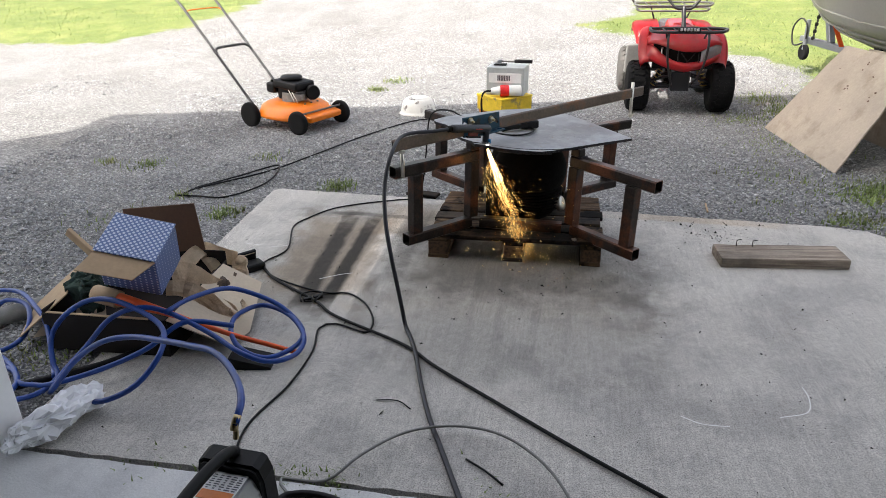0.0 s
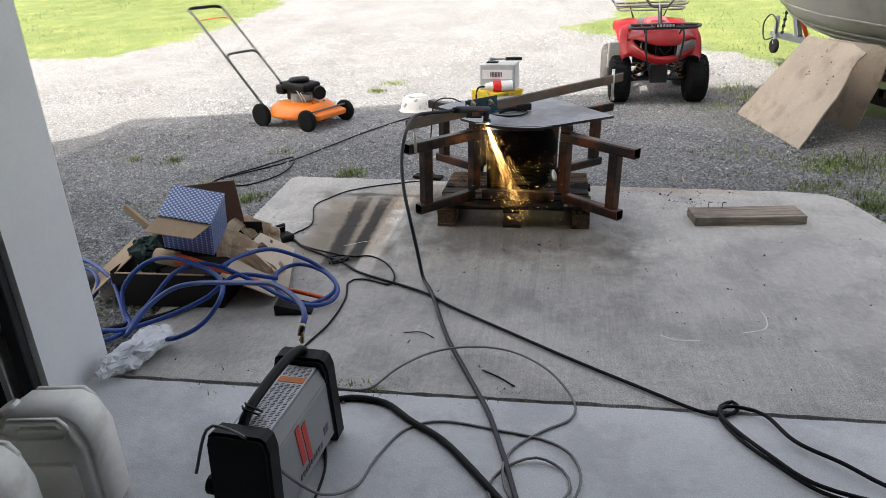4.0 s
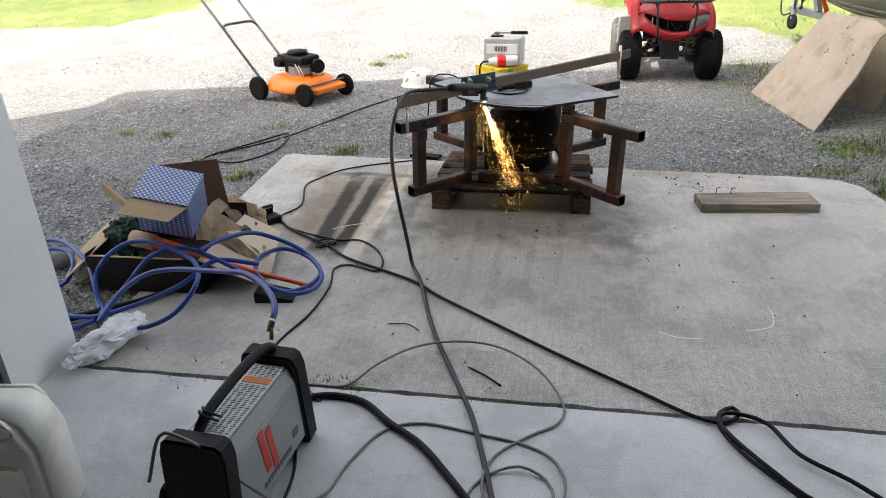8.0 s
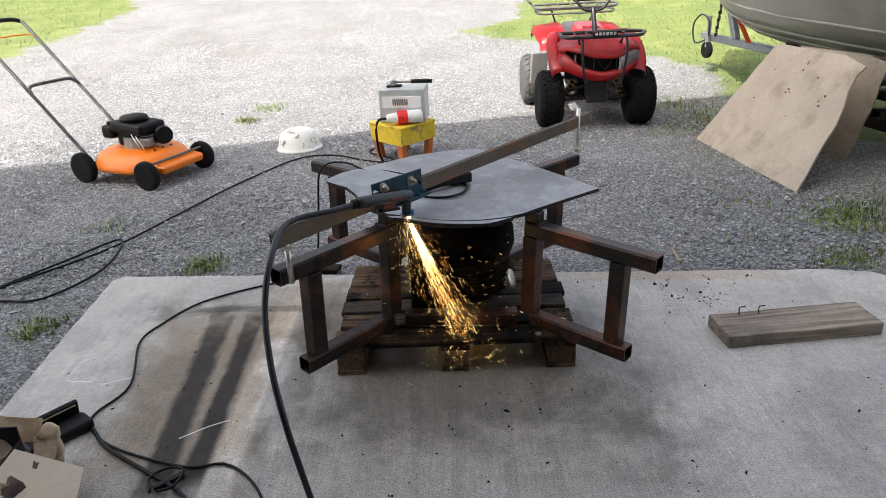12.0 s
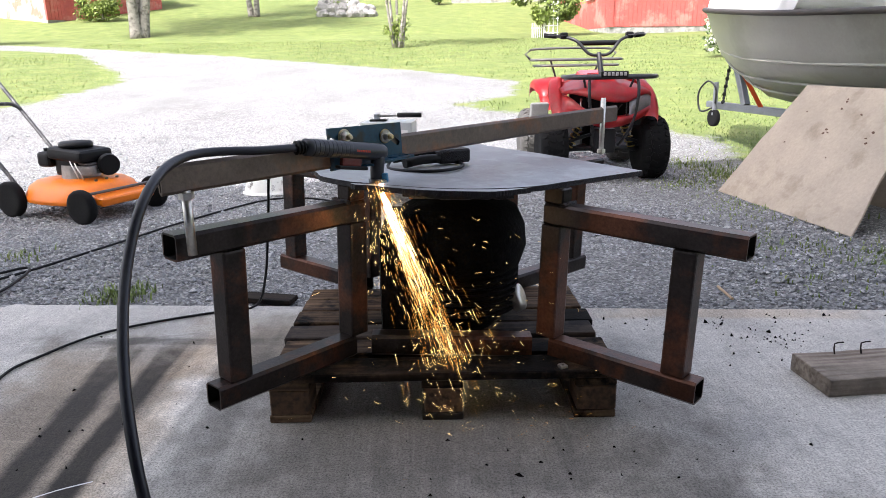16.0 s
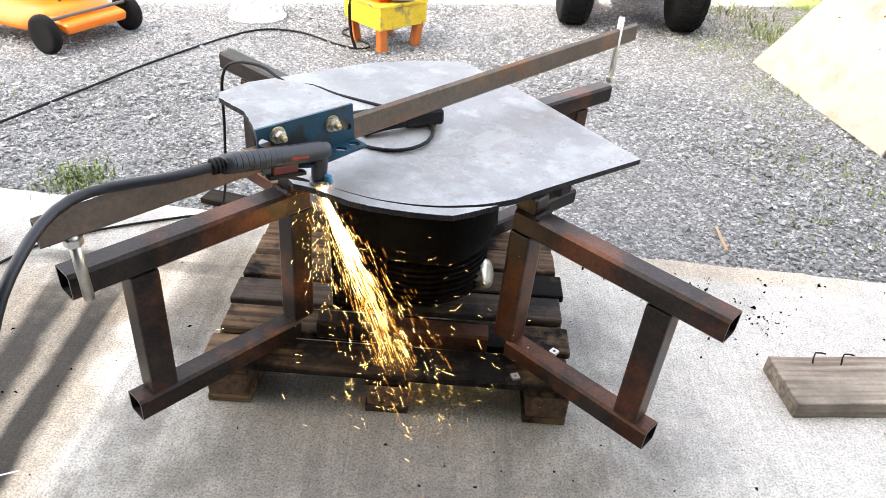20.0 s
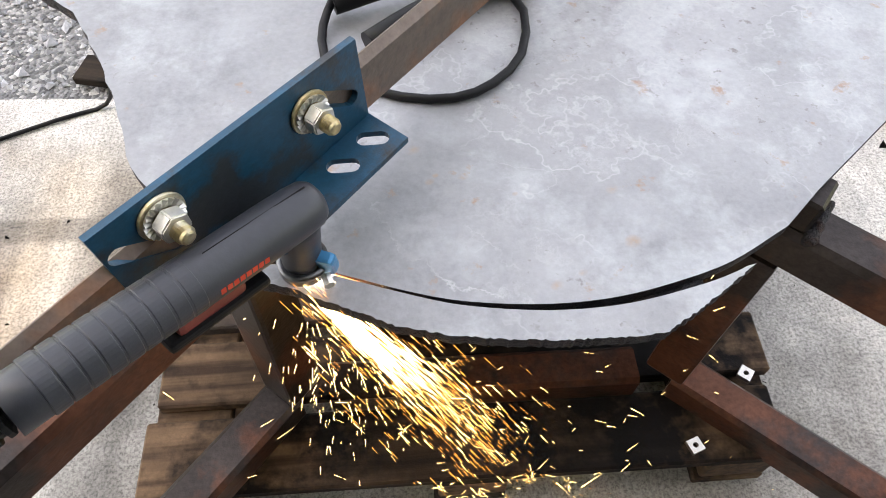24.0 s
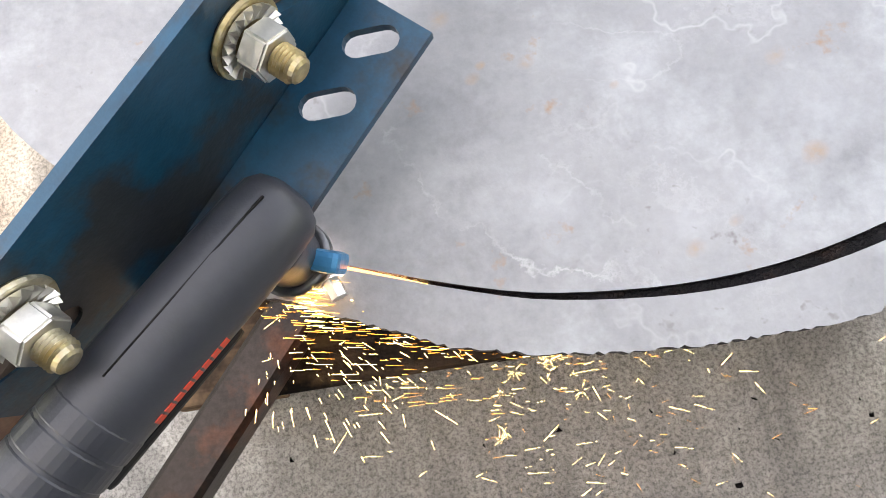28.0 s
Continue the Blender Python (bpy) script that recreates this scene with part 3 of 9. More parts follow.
def build_torch():
    t = thing("plasma_torch", Matrix.Translation(TIP), "dark grey hand plasma torch clamped with its nozzle on the plate", "plasma torch")
    h0, h1 = Vector((0.014, 0.006, 0.068)), Vector((-0.126, -0.133, 0.098))
    d = (h1 - h0).normalized()
    bm = bmesh.new()
    hs = h0 - 0.006 * d
    line = [hs, hs + 0.0025 * d, hs + 0.007 * d, h0 + 0.012 * d, h0 + 0.03 * d, h0.lerp(h1, 0.4), h0.lerp(h1, 0.7), h0.lerp(h1, 0.92), h1]
    sweep(bm, line, lambda k: (0.0090, 0.0135, 0.0162, 0.0172, 0.0176, 0.0174, 0.0170, 0.0166, 0.0166)[min(8, int(round(k * 8)))], 24)
    hd = smooth(part("handle", bm, M_TORCH, t))
    bm = bmesh.new()
    sweep(bm, spline([(0, 0, 0.012), (0.001, 0.0, 0.030), (0.003, -0.002, 0.048), (0.004, -0.003, 0.064)], 0.006), lambda k: 0.0142 + 0.0012 * k, 20)
    smooth(part("neck", bm, M_TORCH, t))
    for k in range(9):
        c = h0.lerp(h1, 0.48 + 0.052 * k)
        bm = bmesh.new()
        lathe(bm, [(0.0160, -0.0049), (0.0172, -0.0046), (0.0175, -0.0040), (0.0175, 0.0040), (0.0172, 0.0046), (0.0160, 0.0049)], axis_to(c, c + d), 40)
        part("grip_rib", bm, M_TORCH, hd)
    s = d.cross(Vector((0, 0, 1))).normalized()
    up = s.cross(d)
    bm = bmesh.new()
    c = h0.lerp(h1, 0.34)
    rot = Matrix((( d.x, s.x, up.x, 0), (d.y, s.y, up.y, 0), (d.z, s.z, up.z, 0), (0, 0, 0, 1)))
    sign = -1 if s.x - s.y < 0 else 1
    for k in range(8):
        box(bm, 0.0034, 0.0012, 0.0042, Matrix.Translation(c + d * (0.0045 * k - 0.018) + sign * s * 0.0170) @ rot)
    part("red_lettering", bm, M_RED, hd, "row of red marks")
    bm = bmesh.new()
    sweep(bm, [h0.lerp(h1, k) + up * 0.0170 for k in (0.02, 0.2, 0.4)], 0.0006, 5)
    part("mould_seam", bm, M_BLACK, hd)
    bm = bmesh.new()
    box(bm, 0.05, 0.012, 0.018, Matrix.Translation(h0.lerp(h1, 0.42) - up * 0.024) @ rot, 0.004, 2)
    part("trigger", bm, mat("dark_red_plastic", (0.16, 0.022, 0.015), 0.5, 0, 0.1, 20), t, "dark red trigger under the handle")
    bm = bmesh.new()
    box(bm, 0.075, 0.016, 0.008, Matrix.Translation(h0.lerp(h1, 0.40) - up * 0.036) @ rot, 0.003, 2)
    part("trigger_guard", bm, M_BLACK, t)
    bm = bmesh.new()
    lathe(bm, [(0.004, 0.0025), (0.0075, 0.004), (0.0105, 0.012), (0.0125, 0.016), (0.0125, 0.026)], None, 20)
    smooth(part("nozzle", bm, mat("copper_nozzle", (0.35, 0.16, 0.08), 0.4, 0.9, 0.3, 40), t, "burnt copper nozzle"))
    bm = bmesh.new()
    lathe(bm, [(0.0150, 0.004), (0.0182, 0.004), (0.0182, 0.013), (0.0150, 0.013)], None, 28)
    cl = smooth(part("hose_clamp", bm, mat("dark_clamp_steel", (0.16, 0.16, 0.165), 0.35, 0.9, 0.2, 40), t, "steel hose clamp round the nozzle"))
    bm = bmesh.new()
    box(bm, 0.014, 0.010, 0.020, Matrix.Translation((0.0175, -0.006, 0.015)) @ pose(0, 0, 0, 10, 0, -20), 0.003, 2)
    part("clamp_housing", bm, mat("blue_clamp_paint", (0.04, 0.22, 0.42), 0.35, 0.3, 0.2), cl, "blue clamp housing")
    bm = bmesh.new()
    cyl(bm, 0.004, 0.004, 0.009, Matrix.Translation((0.016, -0.013, 0.009)) @ pose(0, 0, 0, 90, 0, 20), 6)
    part("clamp_screw", bm, M_ZINC, cl)
    bm = bmesh.new()
    bmesh.ops.create_icosphere(bm, subdivisions=2, radius=0.0045)
    put(bm, bm.verts[:], Matrix.Translation((0.009, -0.0045, 0.001)))
    part("arc", bm, M_ARC, t, "white-hot plasma arc")
    # the strain relief and the thick cable belong to the torch
    e = TIP + h1
    pts = [e - TIP, e + Vector((-0.06, -0.055, 0.002)) - TIP]
    pts += [Vector(q) - TIP for q in ((-0.429, -0.245, 0.650), (-0.447, -0.384, 0.615), (-0.458, -0.468, 0.515), (-0.437, -0.562, 0.401), (-0.400, -0.640, 0.288), (-0.374, -0.660, 0.16), (-0.362, -0.655, 0.065), (-0.347, -0.675, 0.014), (-0.31, -0.75, 0.009), (-0.267, -0.86, 0.010), (-0.212, -1.032, 0.010),
                                     (-0.154, -1.192, 0.010), (-0.089, -1.336, 0.010), (-0.016, -1.498, 0.010), (0.035, -1.615, 0.010), (0.077, -1.745, 0.010), (0.119, -1.89, 0.010), (0.20, -2.2, 0.010))]
    bm = bmesh.new()
    sweep(bm, spline(pts, 0.025), lambda k: 0.0080, 12)
    part("torch_cable", bm, M_TORCHCABLE, t, "thick black torch cable running down to the floor")
    bm = bmesh.new()
    prof = [(0.0105, 0.0)]
    for k in range(3):
        prof += [(0.0112, 0.001 + 0.007 * k), (0.0138, 0.002 + 0.007 * k), (0.0138, 0.0048 + 0.007 * k), (0.0112, 0.0058 + 0.007 * k)]
    lathe(bm, prof, axis_to(pts[0], pts[1]), 14)
    part("strain_relief", bm, M_BLACK, t)


def build_pallet():
    t = thing("wooden_pallet", pose(0, 0.3, 0), "weathered half-size wooden pallet with charred sooty boards", "pallet")
    rnd = random.Random(4)
    for k, y in enumerate((-0.255, -0.145, -0.035, 0.065, 0.165, 0.26)):
        bm = bmesh.new()
        w = 0.088 if k not in (0, 5) else 0.095
        box(bm, 0.80 + rnd.uniform(-0.012, 0.012), w, 0.02, Matrix.Translation((rnd.uniform(-0.008, 0.008), y + (0 if k else -0.0), 0.109)) @ pose(0, 0, 0, rnd.uniform(-0.5, 0.5), rnd.uniform(-0.4, 0.4), rnd.uniform(-0.6, 0.6)), 0.003)
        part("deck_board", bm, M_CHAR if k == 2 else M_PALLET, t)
    for x in (-0.35, 0.0, 0.35):
        bm = bmesh.new()
        box(bm, 0.095, 0.6, 0.018, Matrix.Translation((x, 0, 0.089)), 0.002)
        part("stringer_board", bm, M_PALLET, t)
        bm = bmesh.new()
        box(bm, 0.095, 0.6, 0.018, Matrix.Translation((x, 0, 0.009)), 0.002)
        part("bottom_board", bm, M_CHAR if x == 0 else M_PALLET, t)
        for y in (-0.25, 0.0, 0.25):
            bm = bmesh.new()
            box(bm, 0.09, 0.095, 0.062, Matrix.Translation((x + rnd.uniform(-0.004, 0.004), y, 0.049)), 0.003)
            part("block", bm, M_BLOCK, t)


def build_engine():
    t = thing("engine_block", pose(0.03, 0.33, 0.12), "soot-black round cast engine housing under the plate", "engine")
    bm = bmesh.new()
    lathe(bm, [(0.03, 0), (0.10, 0.004), (0.125, 0.03), (0.135, 0.07), (0.135, 0.15), (0.165, 0.17), (0.175, 0.22), (0.172, 0.27), (0.15, 0.315), (0.11, 0.335), (0.05, 0.345)], pose(0.02, 0.0, 0.0), 26)
    for v in bm.verts:
        v.co += 0.008 * Vector(noise.noise_vector(v.co * 14))
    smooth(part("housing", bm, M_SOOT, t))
    for k in range(7):
        bm = bmesh.new()
        lathe(bm, [(0.13, 0), (0.158, 0.001), (0.158, 0.007), (0.13, 0.008)], pose(0.02, 0, 0.055 + 0.015 * k), 26)
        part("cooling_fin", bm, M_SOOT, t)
    bm = bmesh.new()
    lathe(bm, [(0.03, 0), (0.038, 0.01), (0.035, 0.03), (0.02, 0.035)], Matrix.Translation((0.155, -0.04, 0.07)) @ pose(0, 0, 0, 0, 70, -20), 14)
    smooth(part("cap", bm, M_ZINC, t, "dull metal cap"))
    bm = bmesh.new()
    box(bm, 0.13, 0.34, 0.27, pose(-0.115, 0.02, 0.145), 0.02, 2)
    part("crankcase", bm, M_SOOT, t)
    bm = bmesh.new()
    cyl(bm, 0.04, 0.04, 0.07, pose(0, 0, 0.34), 16)
    part("hub", bm, M_SOOT, t)


def build_earth_clamp():
    t = thing("earth_clamp", pose(-0.1, 0.27, PLATE_TOP), "black-handled earth clamp with its cable lying on the plate", "earth clamp")
    inv = t.matrix_world.inverted()
    for a, b, r in (((-0.115, 0.316, 0.562), (-0.004, 0.352, 0.566), 0.013), ((-0.083, 0.262, 0.556), (0.0, 0.318, 0.560), 0.012)):
        bm = bmesh.new()
        sweep(bm, spline([a, Vector(a).lerp(Vector(b), 0.5) + Vector((0, 0, 0.003)), b], 0.015), r, 10)
        put(bm, bm.verts[:], inv)
        part("clamp_handle", bm, M_BLACK, t)
    bm = bmesh.new()
    box(bm, 0.09, 0.04, 0.035, Matrix.Translation((0.035, 0.350, 0.5625)) @ pose(0, 0, 0, 0, 0, 25), 0.005)
    put(bm, bm.verts[:], inv)
    part("jaw", bm, M_CUT, t, "dark steel clamp jaw")
    bm = bmesh.new()
    z = 0.546
    sweep(bm, spline([(-0.115, 0.316, 0.562), (-0.124, 0.295, 0.553), (-0.123, 0.261, z), (-0.100, 0.228, z), (-0.057, 0.206, z), (-0.012, 0.2015, z), (0.023, 0.217, z), (0.052, 0.252, z), (0.062, 0.31, z), (0.041, 0.352, z), (0.001, 0.395, z), (-0.069, 0.431, z), (-0.173, 0.478, z), (-0.243, 0.525, z), (-0.307, 0.533, z), (-0.348, 0.558, z + 0.012), (-0.385, 0.585, 0.565), (-0.46, 0.625, 0.555), (-0.51, 0.66, 0.50), (-0.54, 0.71, 0.33), (-0.575, 0.75, 0.12), (-0.62, 0.775, 0.012), (-0.707, 0.745, 0.006), (-0.90, 0.655, 0.006), (-1.05, 0.55, 0.006), (-1.135, 0.40, 0.006),
           (-1.171, 0.262, 0.006), (-1.092, -0.022, 0.006), (-1.141, -0.192, 0.006), (-1.027, -0.325, 0.006), (-0.772, -0.43, 0.006), (-0.658, -0.424, 0.006), (-0.564, -0.496, 0.006), (-0.499, -0.606, 0.006), (-0.481, -0.69, 0.006), (-0.50, -0.725, 0.006), (-0.627, -0.679, 0.006), (-0.681, -0.722, 0.006), (-0.649, -0.881, 0.006), (-0.654, -1.095, 0.006), (-0.70, -1.35, 0.006), (-0.60, -1.65, 0.03)], 0.025), 0.0041, 8)
    put(bm, bm.verts[:], inv)
    part("earth_cable", bm, M_RUBBER, t)


def build_nuts():
    for x, y, a in ((0.275, 0.015, 20), (0.366, 0.103, 50)):
        t = thing("square_nut", pose(x, y, 0.1195, 0, 0, a), "bright square steel nut lying on the pallet", "nut", "nuts on the pallet")
        bm = bmesh.new()
        flat(bm, [(-0.0085, -0.0085), (0.0085, -0.0085), (0.0085, 0.0085), (-0.0085, 0.0085)], [slot(0, 0, 0.0001, 0.0034)], 0, 0.007)
        part("nut_body", bm, M_ZINC, t)


# ---- sparks ----
SPARK_GROUPS = []


def build_sparks():
    """The jet from the torch: rigid swarms of glowing streaks that slide down the jet again and again."""
    t = thing("spark_jet", Matrix.Translation((-0.122, 0.022, PLATE_TOP - 0.012)), "yellow jet of glowing sparks falling from the cut", "sparks", kind="stuff")
    axis = Vector((0.172, 0.022, -0.48)).normalized()
    s = axis.cross(Vector((0, 1, 0))).normalized()
    u = axis.cross(s).normalized()
    rnd = random.Random(11)

    def streak(bm, p, d, ln, r, mi):
        sweep(bm, [p, p + d * ln * 0.5, p + d * ln], lambda k: r * (1.2 - 0.9 * k), 3, mi)

    # the dense root of the jet
    bm = bmesh.new()
    for k in range(330):
        f = rnd.random() ** 2.0 * 0.30
        a, w = rnd.uniform(0, 6.283), (0.005 + f * 0.100) * math.sqrt(rnd.random())
        p = axis * f + w * (math.cos(a) * s + math.sin(a) * u)
        d = (axis + 1.0 * (p - axis * f) / max(0.05, f + 0.1) * 0.4).normalized()
        streak(bm, p, d, rnd.uniform(0.014, 0.04), rnd.uniform(0.00014, 0.00032) * (1.8 if f < 0.09 else 1.0), 2 if f < 0.15 else 1 if f < 0.22 or rnd.random() < 0.25 else 0)
    part("jet_core", bm, [M_SPARK, M_SPARK_HOT, M_SPARK_CORE], t)
    for g in range(8):
        bm = bmesh.new()
        for k in range(150):
            f = rnd.random() ** 1.5 * 0.44
            a = rnd.uniform(0, 6.283)
            w = (0.010 + f * 0.105) * rnd.random() ** 0.8 * (2.8 if rnd.random() < 0.3 else 1.0)
            p = axis * f + w * (math.cos(a) * s + math.sin(a) * u)
            p += Vector((0.0, -0.25 * w, -0.10 * w))
            d = (axis * 0.9 + 1.4 * (p - axis * f) + Vector((0, 0, -0.15))).normalized()
            streak(bm, p, d, rnd.uniform(0.006, 0.046) * (0.6 + f), rnd.uniform(0.00010, 0.00024), 1 if rnd.random() < 0.3 else 0)
        for k in range(24):
            # stray sparks that hop over the pallet
            p = Vector((rnd.gauss(0.16, 0.13), rnd.uniform(-0.14, 0.10), -0.06 - 0.44 * rnd.random() ** 0.6))
            d = Vector((rnd.uniform(0.2, 1), rnd.uniform(-0.5, 0.3), rnd.uniform(-0.6, 0.3))).normalized()
            streak(bm, p, d, rnd.uniform(0.005, 0.018), rnd.uniform(0.00010, 0.00020), 1)
        for k in range(9):
            # grains that skip over the slab in front of the pallet
            p = Vector((rnd.gauss(0.20, 0.07), rnd.uniform(-0.34, -0.06), rnd.uniform(-0.525, -0.49)))
            d = Vector((rnd.uniform(-0.2, 1), rnd.uniform(-0.8, 0.1), rnd.uniform(-0.1, 0.4))).normalized()
            streak(bm, p, d, rnd.uniform(0.004, 0.012), rnd.uniform(0.00012, 0.00022), 0)
        for k in range(22):
            # fine spray thrown back under the plate
            a, q = rnd.uniform(0, 6.283), 0.05 * math.sqrt(rnd.random())
            p = Vector((q * math.cos(a) - 0.01, q * math.sin(a) * 0.8 - 0.015, -0.01 - 0.16 * rnd.random() ** 1.4))
            d = (p + Vector((0, 0, -0.04))).normalized()
            streak(bm, p, d, rnd.uniform(0.003, 0.012), rnd.uniform(0.00012, 0.00022), 1)
        for k in range(2):
            # a grain that bursts into a small star where it strikes
            c = Vector((rnd.uniform(0.02, 0.22), rnd.uniform(-0.12, 0.06), rnd.uniform(-0.50, -0.30)))
            for _ in range(9):
                d = Vector((rnd.gauss(0, 1), rnd.gauss(0, 1), rnd.gauss(0, 1))).normalized()
                streak(bm, c + d * 0.003, d, rnd.uniform(0.004, 0.012), 0.00012, 1)
        ob = part("spark_swarm", bm, [M_SPARK, M_SPARK_HOT], t)
        SPARK_GROUPS.append((ob, axis.copy(), g))


def key_sparks():
    for ob, axis, g in SPARK_GROUPS:
        period, rows, k = 0.30, [], 0
        start = -period * g / 8
        rnd = random.Random(50 + g)
        while True:
            t0 = start + k * period
            turn = rnd.uniform(-40, 40)
            m = lambda f: Matrix.Translation(axis * (f * 0.09 - 0.03)) @ Matrix.Rotation(radians(turn), 4, axis)
            for tt, f in ((t0, 0.0), (t0 + period - 1 / 30, 1.0)):
                if 0 < tt < 28.0:
                    rows.append((round(tt * 30) / 30, m(f)))
            if t0 > 28.0:
                break
            k += 1
        rows = [(0.0, rows[0][1])] + [r for r in rows if 0.0 < r[0] < 28.0] + [(28.0, rows[-1][1])]
        seen, clean = set(), []
        for r in rows:
            if frame(r[0]) not in seen:
                seen.add(frame(r[0]))
                clean.append(r)
        walk(ob, clean)


build_pallet()
build_frame()
build_engine()
build_plate()
build_beam()
build_bracket()
build_torch()
build_earth_clamp()
build_nuts()
build_sparks()


# ---- setting ----
def rise(x, y):
    """Height of the ground: flat by the garage, climbing towards the houses."""
    z = 0.0
    if y > 4.5:
        z += 0.079 * (y - 4.5) * min(1.0, (y - 4.5) / 3)
    if y > 26:
        z += 0.09 * (min(y, 75) - 26)
    return z - 0.012


GRAVEL = [(-60, -30), (-60, 6.2), (-8.2, 6.35), (-6.46, 6.43), (-5.75, 7.31), (-5.47, 8.76), (-5.44, 11.1), (-5.98, 12.2), (-9.33, 17.7), (-14, 20.6), (-60, 33), (-60, 40), (-13, 22),
          (-6.2, 17.0), (-1.54, 13.1), (1.31, 10.1), (1.0, 8.2), (0.2, 7.6), (0.9, 7.05), (1.9, 6.6), (2.45, 5.2), (2.1, 3.8), (2.0, 2.9), (2.6, 2.3), (3.5, 1.6), (3.5, -2), (3.5, -30)]


def gravel_dist(px, py):
    """Signed distance to the gravel's rim, positive on the lawn (arrays)."""
    best = np.full(px.shape, 1e9)
    inside = np.zeros(px.shape, bool)
    pts = GRAVEL
    for (ax, ay), (bx, by) in zip(pts, pts[1:] + pts[:1]):
        dx, dy = bx - ax, by - ay
        t = np.clip(((px - ax) * dx + (py - ay) * dy) / (dx * dx + dy * dy + 1e-9), 0, 1)
        best = np.minimum(best, np.hypot(px - ax - t * dx, py - ay - t * dy))
        cross = ((ay > py) != (by > py)) & (px < (bx - ax) * (py - ay) / ((by - ay) if by != ay else 1e-9) + ax)
        inside ^= cross
    return np.where(inside, -best, best)


def ground_mat():
    m = bpy.data.materials.new("gravel_and_lawn")
    m.use_nodes = True
    n, l = m.node_tree.nodes, m.node_tree.links
    b = n["Principled BSDF"]
    tc = n.new("ShaderNodeTexCoord")

    def noise_node(sc, detail=5.0, rgh=0.65):
        k = n.new("ShaderNodeTexNoise")
        k.inputs["Scale"].default_value, k.inputs["Detail"].default_value, k.inputs["Roughness"].default_value = sc, detail, rgh
        l.new(tc.outputs["Object"], k.inputs["Vector"])
        return k.outputs["Fac"]

    def ramp(src, stops):
        r = n.new("ShaderNodeValToRGB")
        e = r.color_ramp.elements
        while len(e) < len(stops):
            e.new(0.5)
        for el, (p, c) in zip(e, stops):
            el.position, el.color = p, (*c, 1)
        l.new(src, r.inputs[0])
        return r.outputs[0]

    vor = n.new("ShaderNodeTexVoronoi")
    vor.inputs["Scale"].default_value = 115.0
    l.new(tc.outputs["Object"], vor.inputs["Vector"])
    sep = n.new("ShaderNodeSeparateColor")
    l.new(vor.outputs["Color"], sep.inputs[0])
    stones = ramp(sep.outputs[0], [(0.0, (0.09, 0.091, 0.094)), (0.45, (0.19, 0.193, 0.197)), (0.8, (0.28, 0.282, 0.285)), (1.0, (0.46, 0.46, 0.45))])
    tone = ramp(noise_node(1.3), [(0.3, (0.80, 0.785, 0.76)), (0.7, (1.10, 1.10, 1.09))])
    grav = n.new("ShaderNodeMix")
    grav.data_type, grav.blend_type = "RGBA", "MULTIPLY"
    grav.inputs[0].default_value = 1.0
    l.new(stones, grav.inputs[6])
    l.new(tone, grav.inputs[7])
    g1 = ramp(noise_node(2.2), [(0.3, (0.10, 0.145, 0.035)), (0.55, (0.155, 0.195, 0.055)), (0.75, (0.23, 0.245, 0.085))])
    g2 = ramp(noise_node(60.0), [(0.3, (0.6, 0.6, 0.6)), (0.7, (1.35, 1.35, 1.2))])
    gm = n.new("ShaderNodeMix")
    gm.data_type, gm.blend_type = "RGBA", "MULTIPLY"
    gm.inputs[0].default_value = 1.0
    l.new(g1, gm.inputs[6])
    l.new(g2, gm.inputs[7])
    at = n.new("ShaderNodeAttribute")
    at.attribute_name = "lawn"
    add = n.new("ShaderNodeMath")
    add.operation = "MULTIPLY_ADD"
    add.inputs[1].default_value = 0.9
    l.new(noise_node(3.0), add.inputs[0])
    l.new(at.outputs["Fac"], add.inputs[2])
    mr = n.new("ShaderNodeMapRange")
    mr.inputs["From Min"].default_value, mr.inputs["From Max"].default_value = 0.88, 1.05
    l.new(add.outputs[0], mr.inputs["Value"])
    mx = n.new("ShaderNodeMix")
    mx.data_type = "RGBA"
    l.new(mr.outputs["Result"], mx.inputs[0])
    l.new(grav.outputs[2], mx.inputs[6])
    l.new(gm.outputs[2], mx.inputs[7])
    l.new(mx.outputs[2], b.inputs["Base Color"])
    b.inputs["Roughness"].default_value = 0.92
    bp = n.new("ShaderNodeBump")
    bp.inputs["Strength"].default_value, bp.inputs["Distance"].default_value = 0.9, 0.008
    l.new(vor.outputs["Distance"], bp.inputs["Height"])
    bp.invert = True
    bp2 = n.new("ShaderNodeBump")
    bp2.inputs["Strength"].default_value, bp2.inputs["Distance"].default_value = 0.5, 0.03
    l.new(noise_node(14.0), bp2.inputs["Height"])
    l.new(bp.outputs["Normal"], bp2.inputs["Normal"])
    l.new(bp2.outputs["Normal"], b.inputs["Normal"])
    return m


M_GROUND = ground_mat()


